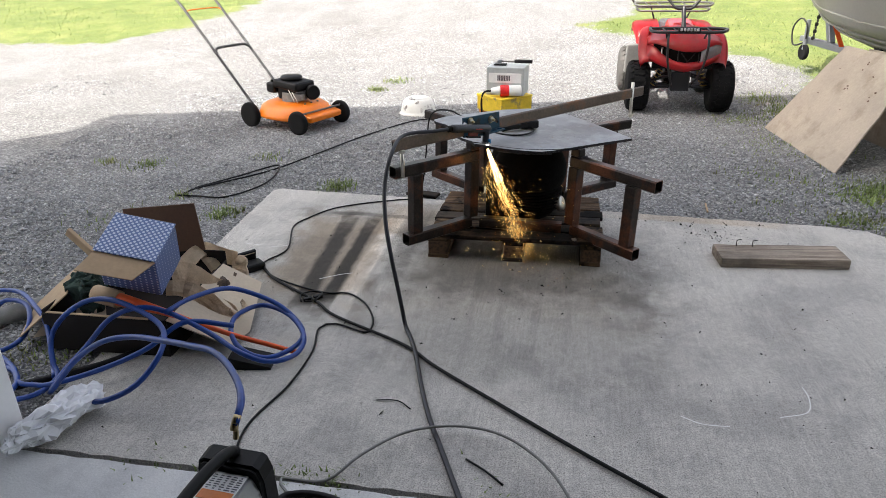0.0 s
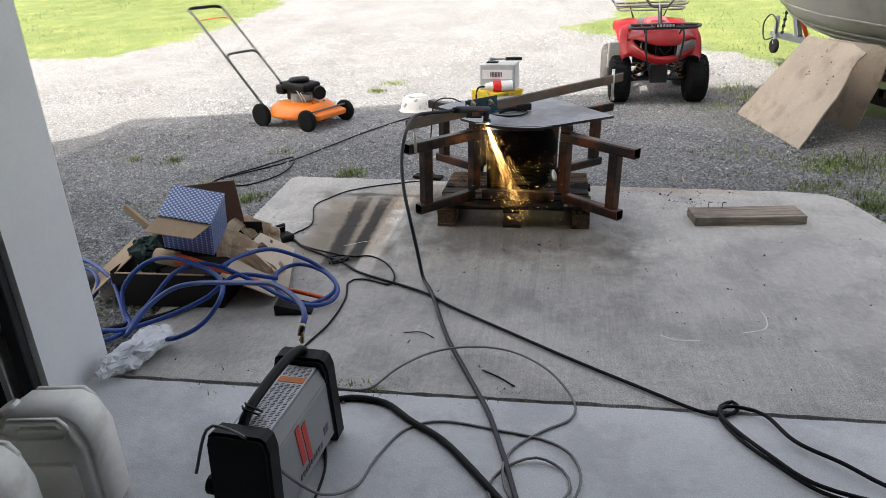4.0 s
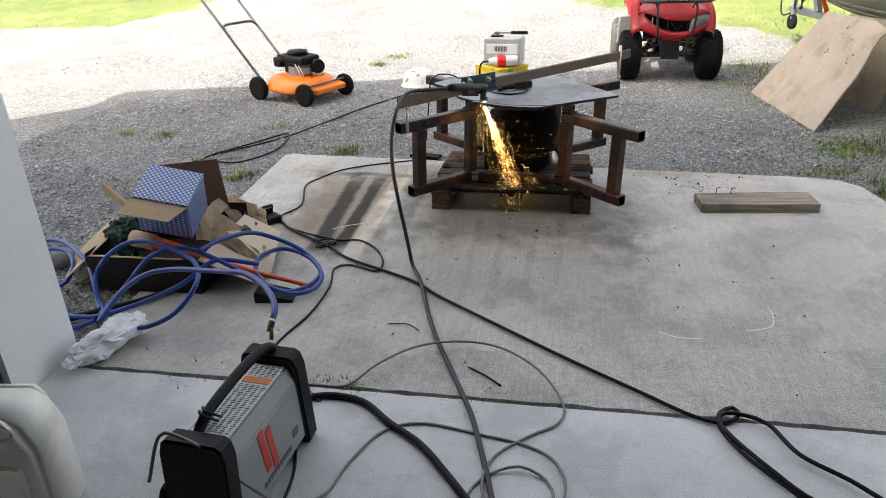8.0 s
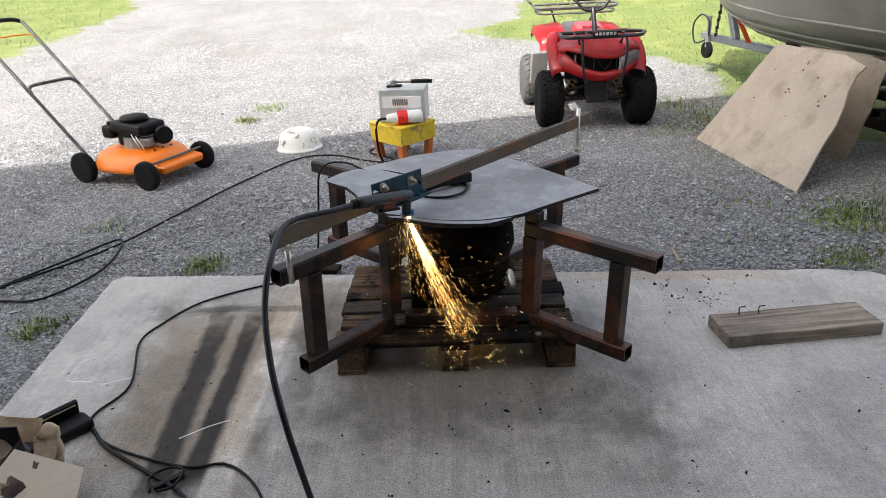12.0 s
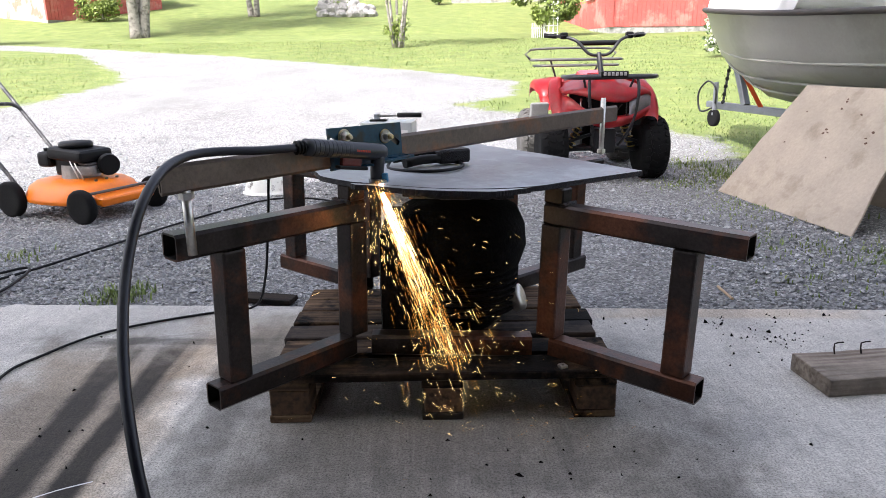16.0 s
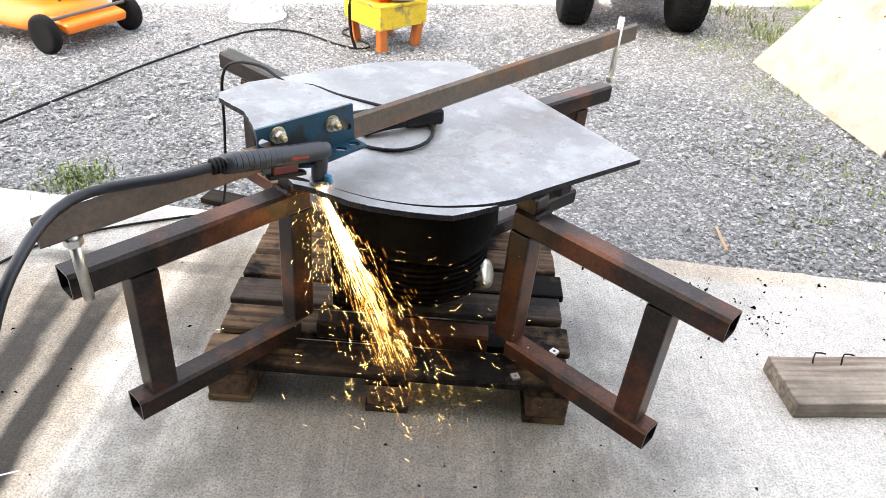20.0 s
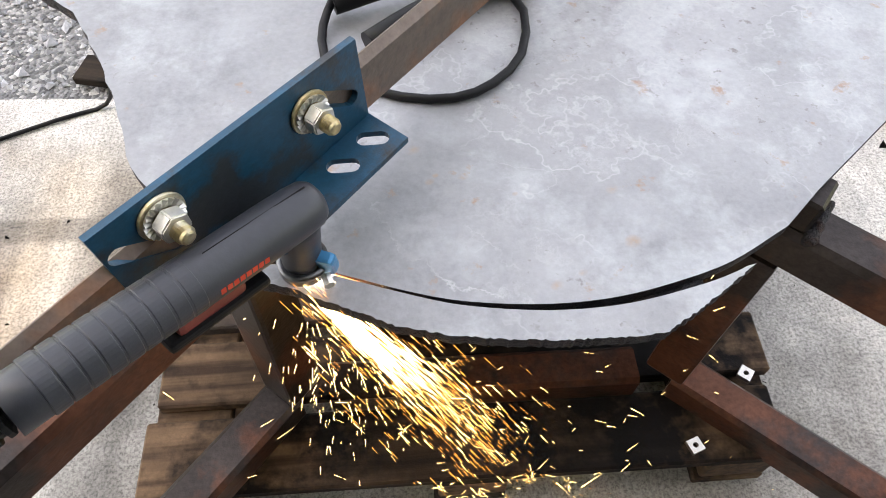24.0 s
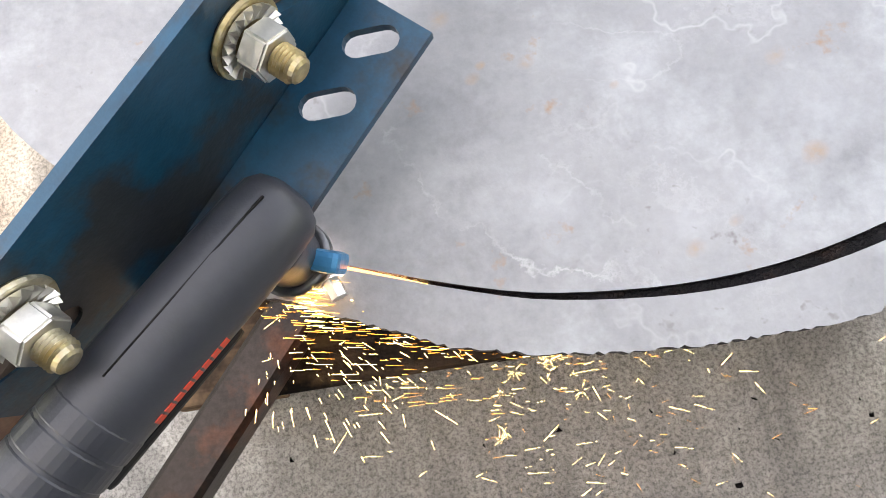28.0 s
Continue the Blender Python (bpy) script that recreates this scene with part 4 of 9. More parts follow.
def build_ground():
    xs = np.r_[-600, -300, -150, -80, -50, np.arange(-40, -10, 1.0), np.arange(-10, 10, 0.16), np.arange(10, 40, 1.0), 50, 80, 150, 300, 600]
    ys = np.r_[-200, -80, -40, -20, np.arange(-10, -2.4, 0.5), np.arange(-2.4, 14, 0.16), np.arange(14, 50, 0.6), np.arange(50, 90, 4), 120, 200, 400, 900]
    X, Y = np.meshgrid(xs, ys)
    Z = np.array([[rise(x, y) for x in xs] for y in ys])
    for i in range(len(ys)):
        for j in range(len(xs)):
            x, y = xs[j], ys[i]
            if -1.47 < x < 1.74 and -3 < y < 0.60 or -6.8 < x < 3.1 and -9.5 < y < -1.5:
                Z[i, j] = -0.07
            elif abs(x) < 40 and y < 50:
                Z[i, j] += 0.012 * noise.noise((x * 0.9, y * 0.9, 0.0)) + 0.006 * noise.noise((x * 4, y * 4, 3.0)) + (0.05 * noise.noise((x * 0.3, y * 0.3, 7)) if y > 9 else 0)
    nx, ny = len(xs), len(ys)
    verts = np.stack([X.ravel(), Y.ravel(), Z.ravel()], 1)
    idx = np.arange(nx * ny).reshape(ny, nx)
    faces = np.stack([idx[:-1, :-1], idx[:-1, 1:], idx[1:, 1:], idx[1:, :-1]], -1).reshape(-1, 4)
    me = bpy.data.meshes.new("ground")
    me.from_pydata(verts.tolist(), [], faces.tolist())
    d = gravel_dist(X.ravel(), Y.ravel())
    d = np.where((X.ravel() > 0.3) & (Y.ravel() < 6), d - 0.25, d)
    attr = me.attributes.new("lawn", "FLOAT", "POINT")
    attr.data.foreach_set("value", np.clip(0.5 + d / 0.9, -0.1, 1.2).astype(np.float32))
    me.shade_smooth()
    me.materials.append(M_GROUND)
    tagged(new("ground", me), "grey gravel yard meeting a sunny green lawn", "ground", kind="structure")


def concrete_mat(name, base, stains_and_shade=(), pits=0.38, smoothness=0.85, rust=(), broom=0.0):
    """Concrete with pits, mottling and soft dark or pale marks: (x, y, half width, half length, turn, strength)."""
    m = mat(name, base, smoothness, 0, 0.10, 1.6, 130, 0.45, (base[0] * 0.82, base[1] * 0.82, base[2] * 0.83), 0.45, 2.5, depth=0.004, rough_var=0.06)
    n, l = m.node_tree.nodes, m.node_tree.links
    b = n["Principled BSDF"]
    tc = next(k for k in n if k.bl_idname == "ShaderNodeTexCoord")
    speck = n.new("ShaderNodeTexNoise")
    speck.inputs["Scale"].default_value, speck.inputs["Detail"].default_value, speck.inputs["Roughness"].default_value = 210.0, 3.0, 0.8
    l.new(tc.outputs["Object"], speck.inputs["Vector"])
    r = n.new("ShaderNodeMapRange")
    r.inputs["From Min"].default_value, r.inputs["From Max"].default_value = 0.36, 0.56
    r.inputs["To Min"].default_value, r.inputs["To Max"].default_value = 1 - pits * 1.7, 1 + pits * 0.55
    l.new(speck.outputs["Fac"], r.inputs["Value"])
    last = r.outputs["Result"]
    mid = n.new("ShaderNodeTexNoise")
    mid.inputs["Scale"].default_value, mid.inputs["Detail"].default_value, mid.inputs["Roughness"].default_value = 38.0, 8.0, 0.8
    l.new(tc.outputs["Object"], mid.inputs["Vector"])
    r2 = n.new("ShaderNodeMapRange")
    r2.inputs["From Min"].default_value, r2.inputs["From Max"].default_value = 0.35, 0.65
    r2.inputs["To Min"].default_value, r2.inputs["To Max"].default_value = 1 - pits * 0.7, 1 + pits * 0.5
    l.new(mid.outputs["Fac"], r2.inputs["Value"])
    mm = n.new("ShaderNodeMath")
    mm.operation = "MULTIPLY"
    l.new(last, mm.inputs[0])
    l.new(r2.outputs["Result"], mm.inputs[1])
    last = mm.outputs[0]
    if broom:
        bm_map = n.new("ShaderNodeMapping")
        bm_map.inputs["Scale"].default_value = (110.0, 5.0, 1.0)
        l.new(tc.outputs["Object"], bm_map.inputs["Vector"])
        line = n.new("ShaderNodeTexNoise")
        line.inputs["Scale"].default_value, line.inputs["Detail"].default_value, line.inputs["Roughness"].default_value = 1.0, 4.0, 0.7
        l.new(bm_map.outputs[0], line.inputs["Vector"])
        r3 = n.new("ShaderNodeMapRange")
        r3.inputs["From Min"].default_value, r3.inputs["From Max"].default_value = 0.3, 0.7
        r3.inputs["To Min"].default_value, r3.inputs["To Max"].default_value = 1 - broom, 1 + broom
        l.new(line.outputs["Fac"], r3.inputs["Value"])
        m3 = n.new("ShaderNodeMath")
        m3.operation = "MULTIPLY"
        l.new(last, m3.inputs[0])
        l.new(r3.outputs["Result"], m3.inputs[1])
        last = m3.outputs[0]
    wob = n.new("ShaderNodeTexNoise")
    wob.inputs["Scale"].default_value, wob.inputs["Detail"].default_value = 8.0, 8.0
    l.new(tc.outputs["Object"], wob.inputs["Vector"])
    masks = []
    for x, y, w, h, turn, k in list(stains_and_shade) + list(rust):
        mp = n.new("ShaderNodeMapping")
        mp.vector_type = "TEXTURE"
        mp.inputs["Location"].default_value = (x, y, 0)
        mp.inputs["Rotation"].default_value = (0, 0, radians(turn))
        mp.inputs["Scale"].default_value = (w, h, 1)
        l.new(tc.outputs["Object"], mp.inputs["Vector"])
        ab = n.new("ShaderNodeVectorMath")
        ab.operation = "ABSOLUTE"
        l.new(mp.outputs[0], ab.inputs[0])
        sx = n.new("ShaderNodeSeparateXYZ")
        l.new(ab.outputs[0], sx.inputs[0])
        mx = n.new("ShaderNodeMath")
        mx.operation = "MAXIMUM"
        l.new(sx.outputs[0], mx.inputs[0])
        l.new(sx.outputs[1], mx.inputs[1])
        ad = n.new("ShaderNodeMath")
        ad.operation = "MULTIPLY_ADD"
        ad.inputs[1].default_value = 0.9
        l.new(wob.outputs["Fac"], ad.inputs[0])
        l.new(mx.outputs[0], ad.inputs[2])
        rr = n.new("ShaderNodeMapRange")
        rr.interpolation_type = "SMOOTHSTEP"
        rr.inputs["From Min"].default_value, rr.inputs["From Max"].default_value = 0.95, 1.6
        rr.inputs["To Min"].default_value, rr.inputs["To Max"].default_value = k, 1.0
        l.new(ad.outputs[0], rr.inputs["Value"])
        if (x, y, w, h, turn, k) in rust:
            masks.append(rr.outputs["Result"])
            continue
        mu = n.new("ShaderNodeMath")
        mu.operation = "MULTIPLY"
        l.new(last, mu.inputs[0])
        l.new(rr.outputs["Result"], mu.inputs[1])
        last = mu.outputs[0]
    old = b.inputs["Base Color"].links[0].from_socket
    vm = n.new("ShaderNodeVectorMath")
    vm.operation = "SCALE"
    l.new(old, vm.inputs[0])
    l.new(last, vm.inputs["Scale"])
    tone = vm.outputs[0]
    for k in masks:
        mx = n.new("ShaderNodeMix")
        mx.data_type, mx.blend_type = "RGBA", "MULTIPLY"
        mx.inputs[7].default_value = (0.90, 0.79, 0.67, 1)
        inv = n.new("ShaderNodeMath")
        inv.operation = "SUBTRACT"
        inv.inputs[0].default_value = 1.0
        l.new(k, inv.inputs[1])
        l.new(inv.outputs[0], mx.inputs[0])
        l.new(tone, mx.inputs[6])
        tone = mx.outputs[2]
    l.new(tone, b.inputs["Base Color"])
    return m


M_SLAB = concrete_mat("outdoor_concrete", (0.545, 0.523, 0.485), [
    # first patch is the stand's shade put into the colour; the others are stains
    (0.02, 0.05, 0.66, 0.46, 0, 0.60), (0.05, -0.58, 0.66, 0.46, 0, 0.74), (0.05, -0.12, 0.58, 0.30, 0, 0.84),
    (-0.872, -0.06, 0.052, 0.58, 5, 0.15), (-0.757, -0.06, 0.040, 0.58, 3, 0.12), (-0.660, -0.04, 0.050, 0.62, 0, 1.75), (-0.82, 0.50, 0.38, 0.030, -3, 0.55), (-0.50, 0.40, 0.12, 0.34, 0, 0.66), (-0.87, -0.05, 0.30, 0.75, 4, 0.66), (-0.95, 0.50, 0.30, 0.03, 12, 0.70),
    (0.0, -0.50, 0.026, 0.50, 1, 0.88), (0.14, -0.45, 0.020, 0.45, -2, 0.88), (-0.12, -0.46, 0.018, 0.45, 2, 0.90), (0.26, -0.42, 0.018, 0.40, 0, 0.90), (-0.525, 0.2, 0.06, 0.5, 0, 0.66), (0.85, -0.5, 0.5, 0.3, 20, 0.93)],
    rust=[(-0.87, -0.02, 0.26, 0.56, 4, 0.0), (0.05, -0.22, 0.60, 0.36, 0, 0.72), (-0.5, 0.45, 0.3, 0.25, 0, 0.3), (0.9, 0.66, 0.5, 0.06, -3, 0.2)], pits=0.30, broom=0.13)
M_FLOOR = concrete_mat("trowelled_concrete", (0.68, 0.68, 0.67), [(-0.4, -2.0, 0.5, 0.25, 10, 0.9), (0.7, -1.8, 0.4, 0.2, -8, 0.93)], 0.08, 0.55)
M_WHITE = mat("white_wall_paint", (0.86, 0.86, 0.85), 0.6, 0, 0.04, 3, 60, 0.05)
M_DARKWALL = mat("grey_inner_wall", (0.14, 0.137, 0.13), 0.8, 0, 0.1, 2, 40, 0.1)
M_BLACKRAIL = mat("black_rubber_seal", (0.02, 0.02, 0.022), 0.6)
M_ROOF = mat("grey_sheet_roof", (0.18, 0.18, 0.19), 0.5, 0.6, 0.1, 1)


def build_setting():
    build_ground()
    # outdoor slab
    out = [(-1.40, -1.512), (2.9, -1.512), (2.2, -1.0), (1.86, 0.20), (1.80, 0.52), (1.72, 0.61), (1.58, 0.648), (0.425, 0.722), (-1.40, 0.852), (-1.48, 0.86), (-1.52, 0.82), (-1.475, 0.02), (-1.43, -0.9)]
    bm = bmesh.new()
    flat(bm, ragged(out, 0.004, 0.05, 8), (), -0.12, 0.0)
    tagged(part("pavement", bm, M_SLAB), "pale pitted concrete slab before the garage, with soot and painted shade under the stand", "concrete slab", kind="structure")
    bm = bmesh.new()
    flat(bm, ragged([(-1.395, -1.531), (-1.395, -1.725), (-6.7, -1.725), (-6.7, -9.3), (3.0, -9.3), (3.0, -1.725), (2.9, -1.725), (2.9, -1.531)], 0.003, 0.05, 9), (), -0.12, 0.0)
    tagged(part("floor", bm, M_FLOOR), "smooth grey trowelled garage floor", "floor", kind="structure")
    bm = bmesh.new()
    box(bm, 4.3, 0.06, 0.05, pose(0.75, -1.52, -0.055))
    tagged(part("joint_filler", bm, M_SOOT), "dark earth in the joint between two slabs", "joint", kind="structure")
    # garage
    top = [(-6.85, 5.5), (-1.85, 7.95), (3.15, 5.5)]

    def height(x):
        return float(np.interp(x, [p[0] for p in top], [p[1] for p in top]))

    bm = bmesh.new()
    flat(bm, [(-6.85, -0.1), (-1.395, -0.1), (-1.395, 3.4), (2.9, 3.4), (2.9, -0.1), (3.15, -0.1), (3.15, 5.5), (-1.85, 7.95), (-6.85, 5.5)], (), 1.43, 1.73, 0, pose(0, 0, 0, 90, 0, 0))
    tagged(part("wall_front", bm, M_WHITE), "white-painted garage front wall with a wide open doorway", "wall", kind="structure")
    for name, x in (("wall_left", -6.75), ("wall_right", 3.05)):
        bm = bmesh.new()
        h = height(x)
        box(bm, 0.18, 7.5, h + 0.1, pose(x, -1.74 - 3.75, h / 2 - 0.05))
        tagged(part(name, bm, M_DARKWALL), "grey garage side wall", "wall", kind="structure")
    bm = bmesh.new()
    flat(bm, [(-6.85, -0.1), (3.15, -0.1), (3.15, 5.5), (-1.85, 7.95), (-6.85, 5.5)], (), 9.25, 9.45, 0, pose(0, 0, 0, 90, 0, 0))
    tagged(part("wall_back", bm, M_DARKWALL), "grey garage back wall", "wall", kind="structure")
    bm = bmesh.new()
    prof = top + [(x, z + 0.06) for x, z in reversed(top)]
    flat(bm, prof, (), 0.90, 9.5, 0, pose(0, 0, 0.002, 90, 0, 0))
    tagged(part("ceiling", bm, M_ROOF), "grey sheet-metal garage roof", "roof", kind="structure")
    # door track beside the opening
    t = thing("door_track", pose(-1.41, -1.75, 0), "black rubber-sealed door track beside the opening", "door track", kind="structure")
    bm = bmesh.new()
    box(bm, 0.05, 0.035, 2.55, pose(-0.03, -0.0, 1.275), 0.004)
    part("seal", bm, M_BLACKRAIL, t)
    bm = bmesh.new()
    box(bm, 0.03, 0.05, 2.5, pose(-0.09, -0.012, 1.25), 0.004)
    part("rail", bm, M_ZINC, t)
    bm = bmesh.new()
    box(bm, 0.30, 0.02, 2.5, pose(-0.27, -0.004, 1.25), 0.003)
    part("backing_board", bm, M_BLACKRAIL, t)


build_setting()


# ---- things by the garage door ----
M_SILVER = mat("silver_grey_powder_coat", (0.34, 0.345, 0.35), 0.45, 0.4, 0.08, 10, 200, 0.05)
M_LABEL = mat("white_label", (0.75, 0.75, 0.74), 0.5, 0, 0.05, 40, 200, 0.02)
M_ORANGE_L = mat("orange_label_band", (0.75, 0.22, 0.05), 0.5, 0, 0.05)
M_INK = mat("grey_print", (0.12, 0.12, 0.13), 0.6, 0, 0.1)
M_LOGO = mat("red_logo", (0.62, 0.035, 0.02), 0.4, 0, 0.08)
M_CAN = mat("milky_plastic", (0.88, 0.86, 0.78), 0.45, 0, 0.08, 6, 90, 0.05, (0.74, 0.71, 0.61), 0.35, 5)
M_HOSE = mat("blue_rubber_hose", (0.005, 0.046, 0.25), 0.36, 0, 0.15, 20, 150, 0.05)
M_BRASS = mat("brass_fitting", (0.50, 0.40, 0.22), 0.35, 0.8, 0.1)
M_CARD = mat("brown_cardboard", (0.42, 0.30, 0.19), 0.85, 0, 0.1, 5, 80, 0.1, (0.36, 0.25, 0.155), 0.4, 4)
# brown card made near black: the shadow on the box sides is in the colour
M_CARD_BLK = mat("shadowed_black_cardboard", (0.012, 0.008, 0.007), 0.9, 0, 0.3, 5, 80, 0.1)
M_CARD_PALE = mat("pale_cardboard", (0.56, 0.47, 0.36), 0.85, 0, 0.08, 5, 80, 0.1)
M_CARD_DK = mat("dark_brown_cardboard", (0.115, 0.060, 0.038), 0.85, 0, 0.15, 5, 80, 0.1)
M_CANVAS = mat("tan_canvas", (0.62, 0.50, 0.37), 0.95, 0, 0.15, 12, 260, 0.5, (0.46, 0.35, 0.24), 0.35, 7)
M_LEATHER = mat("dark_brown_leather", (0.075, 0.045, 0.028), 0.75, 0, 0.3, 14, 200, 0.4, (0.03, 0.02, 0.014), 0.4, 9)
M_GREENCLOTH = mat("dark_green_cloth", (0.030, 0.055, 0.045), 0.95, 0, 0.3, 20, 200, 0.4)
M_PAPER = mat("crumpled_white_paper", (0.84, 0.85, 0.88), 0.8, 0, 0.05, 12, 120, 0.1)
M_ORANGE = mat("orange_paint", (0.80, 0.185, 0.004), 0.42, 0, 0.1, 8, 120, 0.03, coat=0.1)
M_REDORANGE = mat("red_orange_paint", (0.75, 0.10, 0.02), 0.4, 0, 0.15, 10, 120, 0.05)


def blue_box_mat():
    m = mat("blue_printed_card", (0.075, 0.135, 0.32), 0.35, 0, 0.08, 6, 80, 0.03)
    n, l = m.node_tree.nodes, m.node_tree.links
    b = n["Principled BSDF"]
    tc = next(k for k in n if k.bl_idname == "ShaderNodeTexCoord")
    vo = n.new("ShaderNodeTexVoronoi")
    vo.inputs["Scale"].default_value, vo.inputs["Randomness"].default_value = 70.0, 0.0
    mp = n.new("ShaderNodeMapping")
    mp.inputs["Rotation"].default_value = (0, 0, radians(45))
    mp.inputs["Location"].default_value = (-0.0092, -0.0029, -0.0063)
    l.new(tc.outputs["Object"], mp.inputs["Vector"])
    l.new(mp.outputs[0], vo.inputs["Vector"])
    r = n.new("ShaderNodeMapRange")
    r.inputs["From Min"].default_value, r.inputs["From Max"].default_value = 0.30, 0.36
    r.inputs["To Min"].default_value, r.inputs["To Max"].default_value = 1.0, 0.0
    l.new(vo.outputs["Distance"], r.inputs["Value"])
    mx = n.new("ShaderNodeMix")
    mx.data_type = "RGBA"
    mx.inputs[7].default_value = (0.46, 0.54, 0.70, 1)
    old = b.inputs["Base Color"].links[0].from_socket
    l.new(r.outputs["Result"], mx.inputs[0])
    l.new(old, mx.inputs[6])
    l.new(mx.outputs[2], b.inputs["Base Color"])
    return m


M_BLUEBOX = blue_box_mat()


def build_cutter():
    # own axes: y from the near end to the far end
    t = thing("plasma_cutter", pose(-0.500, -1.952, 0, 0, 0, -4.5), "grey plasma cutter with black end panels and a carrying handle", "plasma cutter")
    w, L, h = 0.150, 0.36, 0.275
    prof = [(-w / 2, 0.03), (w / 2, 0.03), (w / 2, 0.225), (w / 2 - 0.018, h), (-w / 2 + 0.018, h), (-w / 2, 0.225)]
    bm = bmesh.new()
    flat(bm, prof, (), -L / 2, L / 2, 0, pose(0, 0, 0, 90, 0, 0))
    bmesh.ops.bevel(bm, geom=[e for e in bm.edges if abs(e.verts[0].co.y - e.verts[1].co.y) > 0.1], offset=0.006, segments=2, affect="EDGES")
    body = part("cover", bm, M_SILVER, t)
    for name, y, lean in (("near_panel", -L / 2 - 0.028, -5), ("far_panel", L / 2 + 0.018, 4)):
        bm = bmesh.new()
        pw = 0.084
        pr = [(-pw + 0.008, 0.0), (pw - 0.008, 0.0), (pw, 0.012), (pw, 0.262), (pw - 0.008, 0.292), (pw - 0.022, 0.302), (-pw + 0.022, 0.302), (-pw + 0.008, 0.292), (-pw, 0.262), (-pw, 0.012)]
        flat(bm, pr, (), -0.03, 0.03, 0, pose(0, y, 0, 90, 0, 0) @ pose(0, 0, 0, lean, 0, 0))
        bmesh.ops.bevel(bm, geom=[e for e in bm.edges if len(e.link_faces) == 2 and e.calc_face_angle(0) > 1.0], offset=0.008, segments=3, affect="EDGES")
        part(name, bm, M_BLACK, t, "moulded black plastic end panel")
    bm = bmesh.new()
    sweep(bm, spline([(-0.014, -0.165, 0.272), (-0.014, -0.14, 0.296), (-0.014, -0.09, 0.312), (-0.012, 0.02, 0.322), (-0.006, 0.10, 0.326), (0.0, 0.155, 0.322), (0.002, 0.185, 0.305)], 0.02), 0.0135, 10)
    hd = part("carrying_handle", bm, M_BLACK, t)
    for y in (-0.10, -0.085):
        bm = bmesh.new()
        sweep(bm, spline([(0.006, y, 0.285), (0.010, y - 0.02, 0.305), (-0.006, y - 0.04, 0.330), (-0.032, y - 0.01, 0.315), (-0.034, y, 0.285)], 0.01), 0.003, 6)
        part("strap", bm, M_BLACK, hd)
    bm = bmesh.new()
    box(bm, 0.100, 0.29, 0.0015, pose(0.004, 0.0, h + 0.0010))
    lb = part("warning_label", bm, M_LABEL, body, "white warning label with rows of small print")
    bm = bmesh.new()
    box(bm, 0.078, 0.026, 0.001, pose(0.012, 0.075, h + 0.0026))
    part("label_band", bm, M_ORANGE_L, lb)
    rnd = random.Random(3)
    for k in range(40):
        y = 0.135 - 0.0068 * k
        if abs(y - 0.075) < 0.018:
            continue
        bm = bmesh.new()
        for c in range(6):
            ln = rnd.uniform(0.004, 0.013)
            box(bm, ln, 0.0024, 0.0008, pose(-0.036 + c * 0.0162, y, h + 0.0024))
        part("print_line", bm, M_INK, lb)
    # red mark on the side: two bars joined by a slanting one
    bm = bmesh.new()
    for dy, dz, hh, ww in ((-0.022, 0.155, 0.13, 0.024), (0.014, 0.140, 0.13, 0.024)):
        box(bm, 0.002, ww, hh, pose(w / 2 + 0.0012, dy - 0.02, dz) @ pose(0, 0, 0, 8, 0, 0))
    part("red_mark", bm, M_LOGO, body, "bold red mark of upright bars")
    bm = bmesh.new()
    for k in range(9):
        box(bm, 0.0016, 0.011, 0.016, pose(w / 2 + 0.001, -0.06 + 0.017 * k, 0.062))
    box(bm, 0.0016, 0.03, 0.024, pose(w / 2 + 0.001, 0.115, 0.09))
    part("side_print", bm, M_INK, body)
    bm = bmesh.new()
    lathe(bm, [(0.022, 0), (0.026, 0.006), (0.026, 0.02), (0.02, 0.024)], Matrix.Translation((-0.086, -0.195, 0.13)) @ pose(0, 0, 0, 0, -90, 0), 16)
    part("knob", bm, M_BLACK, t)
    bm = bmesh.new()
    cyl(bm, 0.0065, 0.0065, 0.02, pose(-0.024, 0.232, 0.298, -18, 0, 0), 6)
    cyl(bm, 0.0055, 0.0055, 0.02, pose(-0.024, 0.238, 0.318, -18, 0, 0), 10)
    part("air_coupling", bm, M_BRASS, t, "brass quick coupling")


def build_cans():
    for x, y, a in ((-1.045, -2.115, 8), (-1.10, -2.335, -6)):
        t = thing("jerrycan", pose(x, y, 0, 0, 0, a), "milky white plastic jerrycan on the garage floor", "jerrycan", "jerrycans by the door")
        bm = bmesh.new()
        pr = [(-0.115, 0.0), (0.115, 0.0), (0.125, 0.012), (0.125, 0.24), (0.10, 0.305), (0.065, 0.33), (-0.07, 0.33), (-0.115, 0.30), (-0.125, 0.25), (-0.125, 0.012)]
        flat(bm, pr, [[(-0.055, 0.288), (0.055, 0.288), (0.065, 0.30), (0.055, 0.312), (-0.055, 0.312), (-0.065, 0.30)][::-1]], -0.075, 0.075, 0, pose(0, 0, 0, 90, 0, 0))
        bmesh.ops.bevel(bm, geom=[e for e in bm.edges if len(e.link_faces) == 2 and e.calc_face_angle(0) > 1.0], offset=0.018, segments=3, affect="EDGES")
        smooth(part("body", bm, M_CAN, t))
        bm = bmesh.new()
        lathe(bm, [(0.028, 0), (0.028, 0.018), (0.024, 0.022)], pose(-0.095, 0, 0.305, 0, -25, 0), 16)
        part("cap", bm, M_CAN, t)
        bm = bmesh.new()
        box(bm, 0.16, 0.004, 0.14, pose(0, -0.076, 0.13), 0.015, 2)
        part("moulded_panel", bm, M_CAN, t)


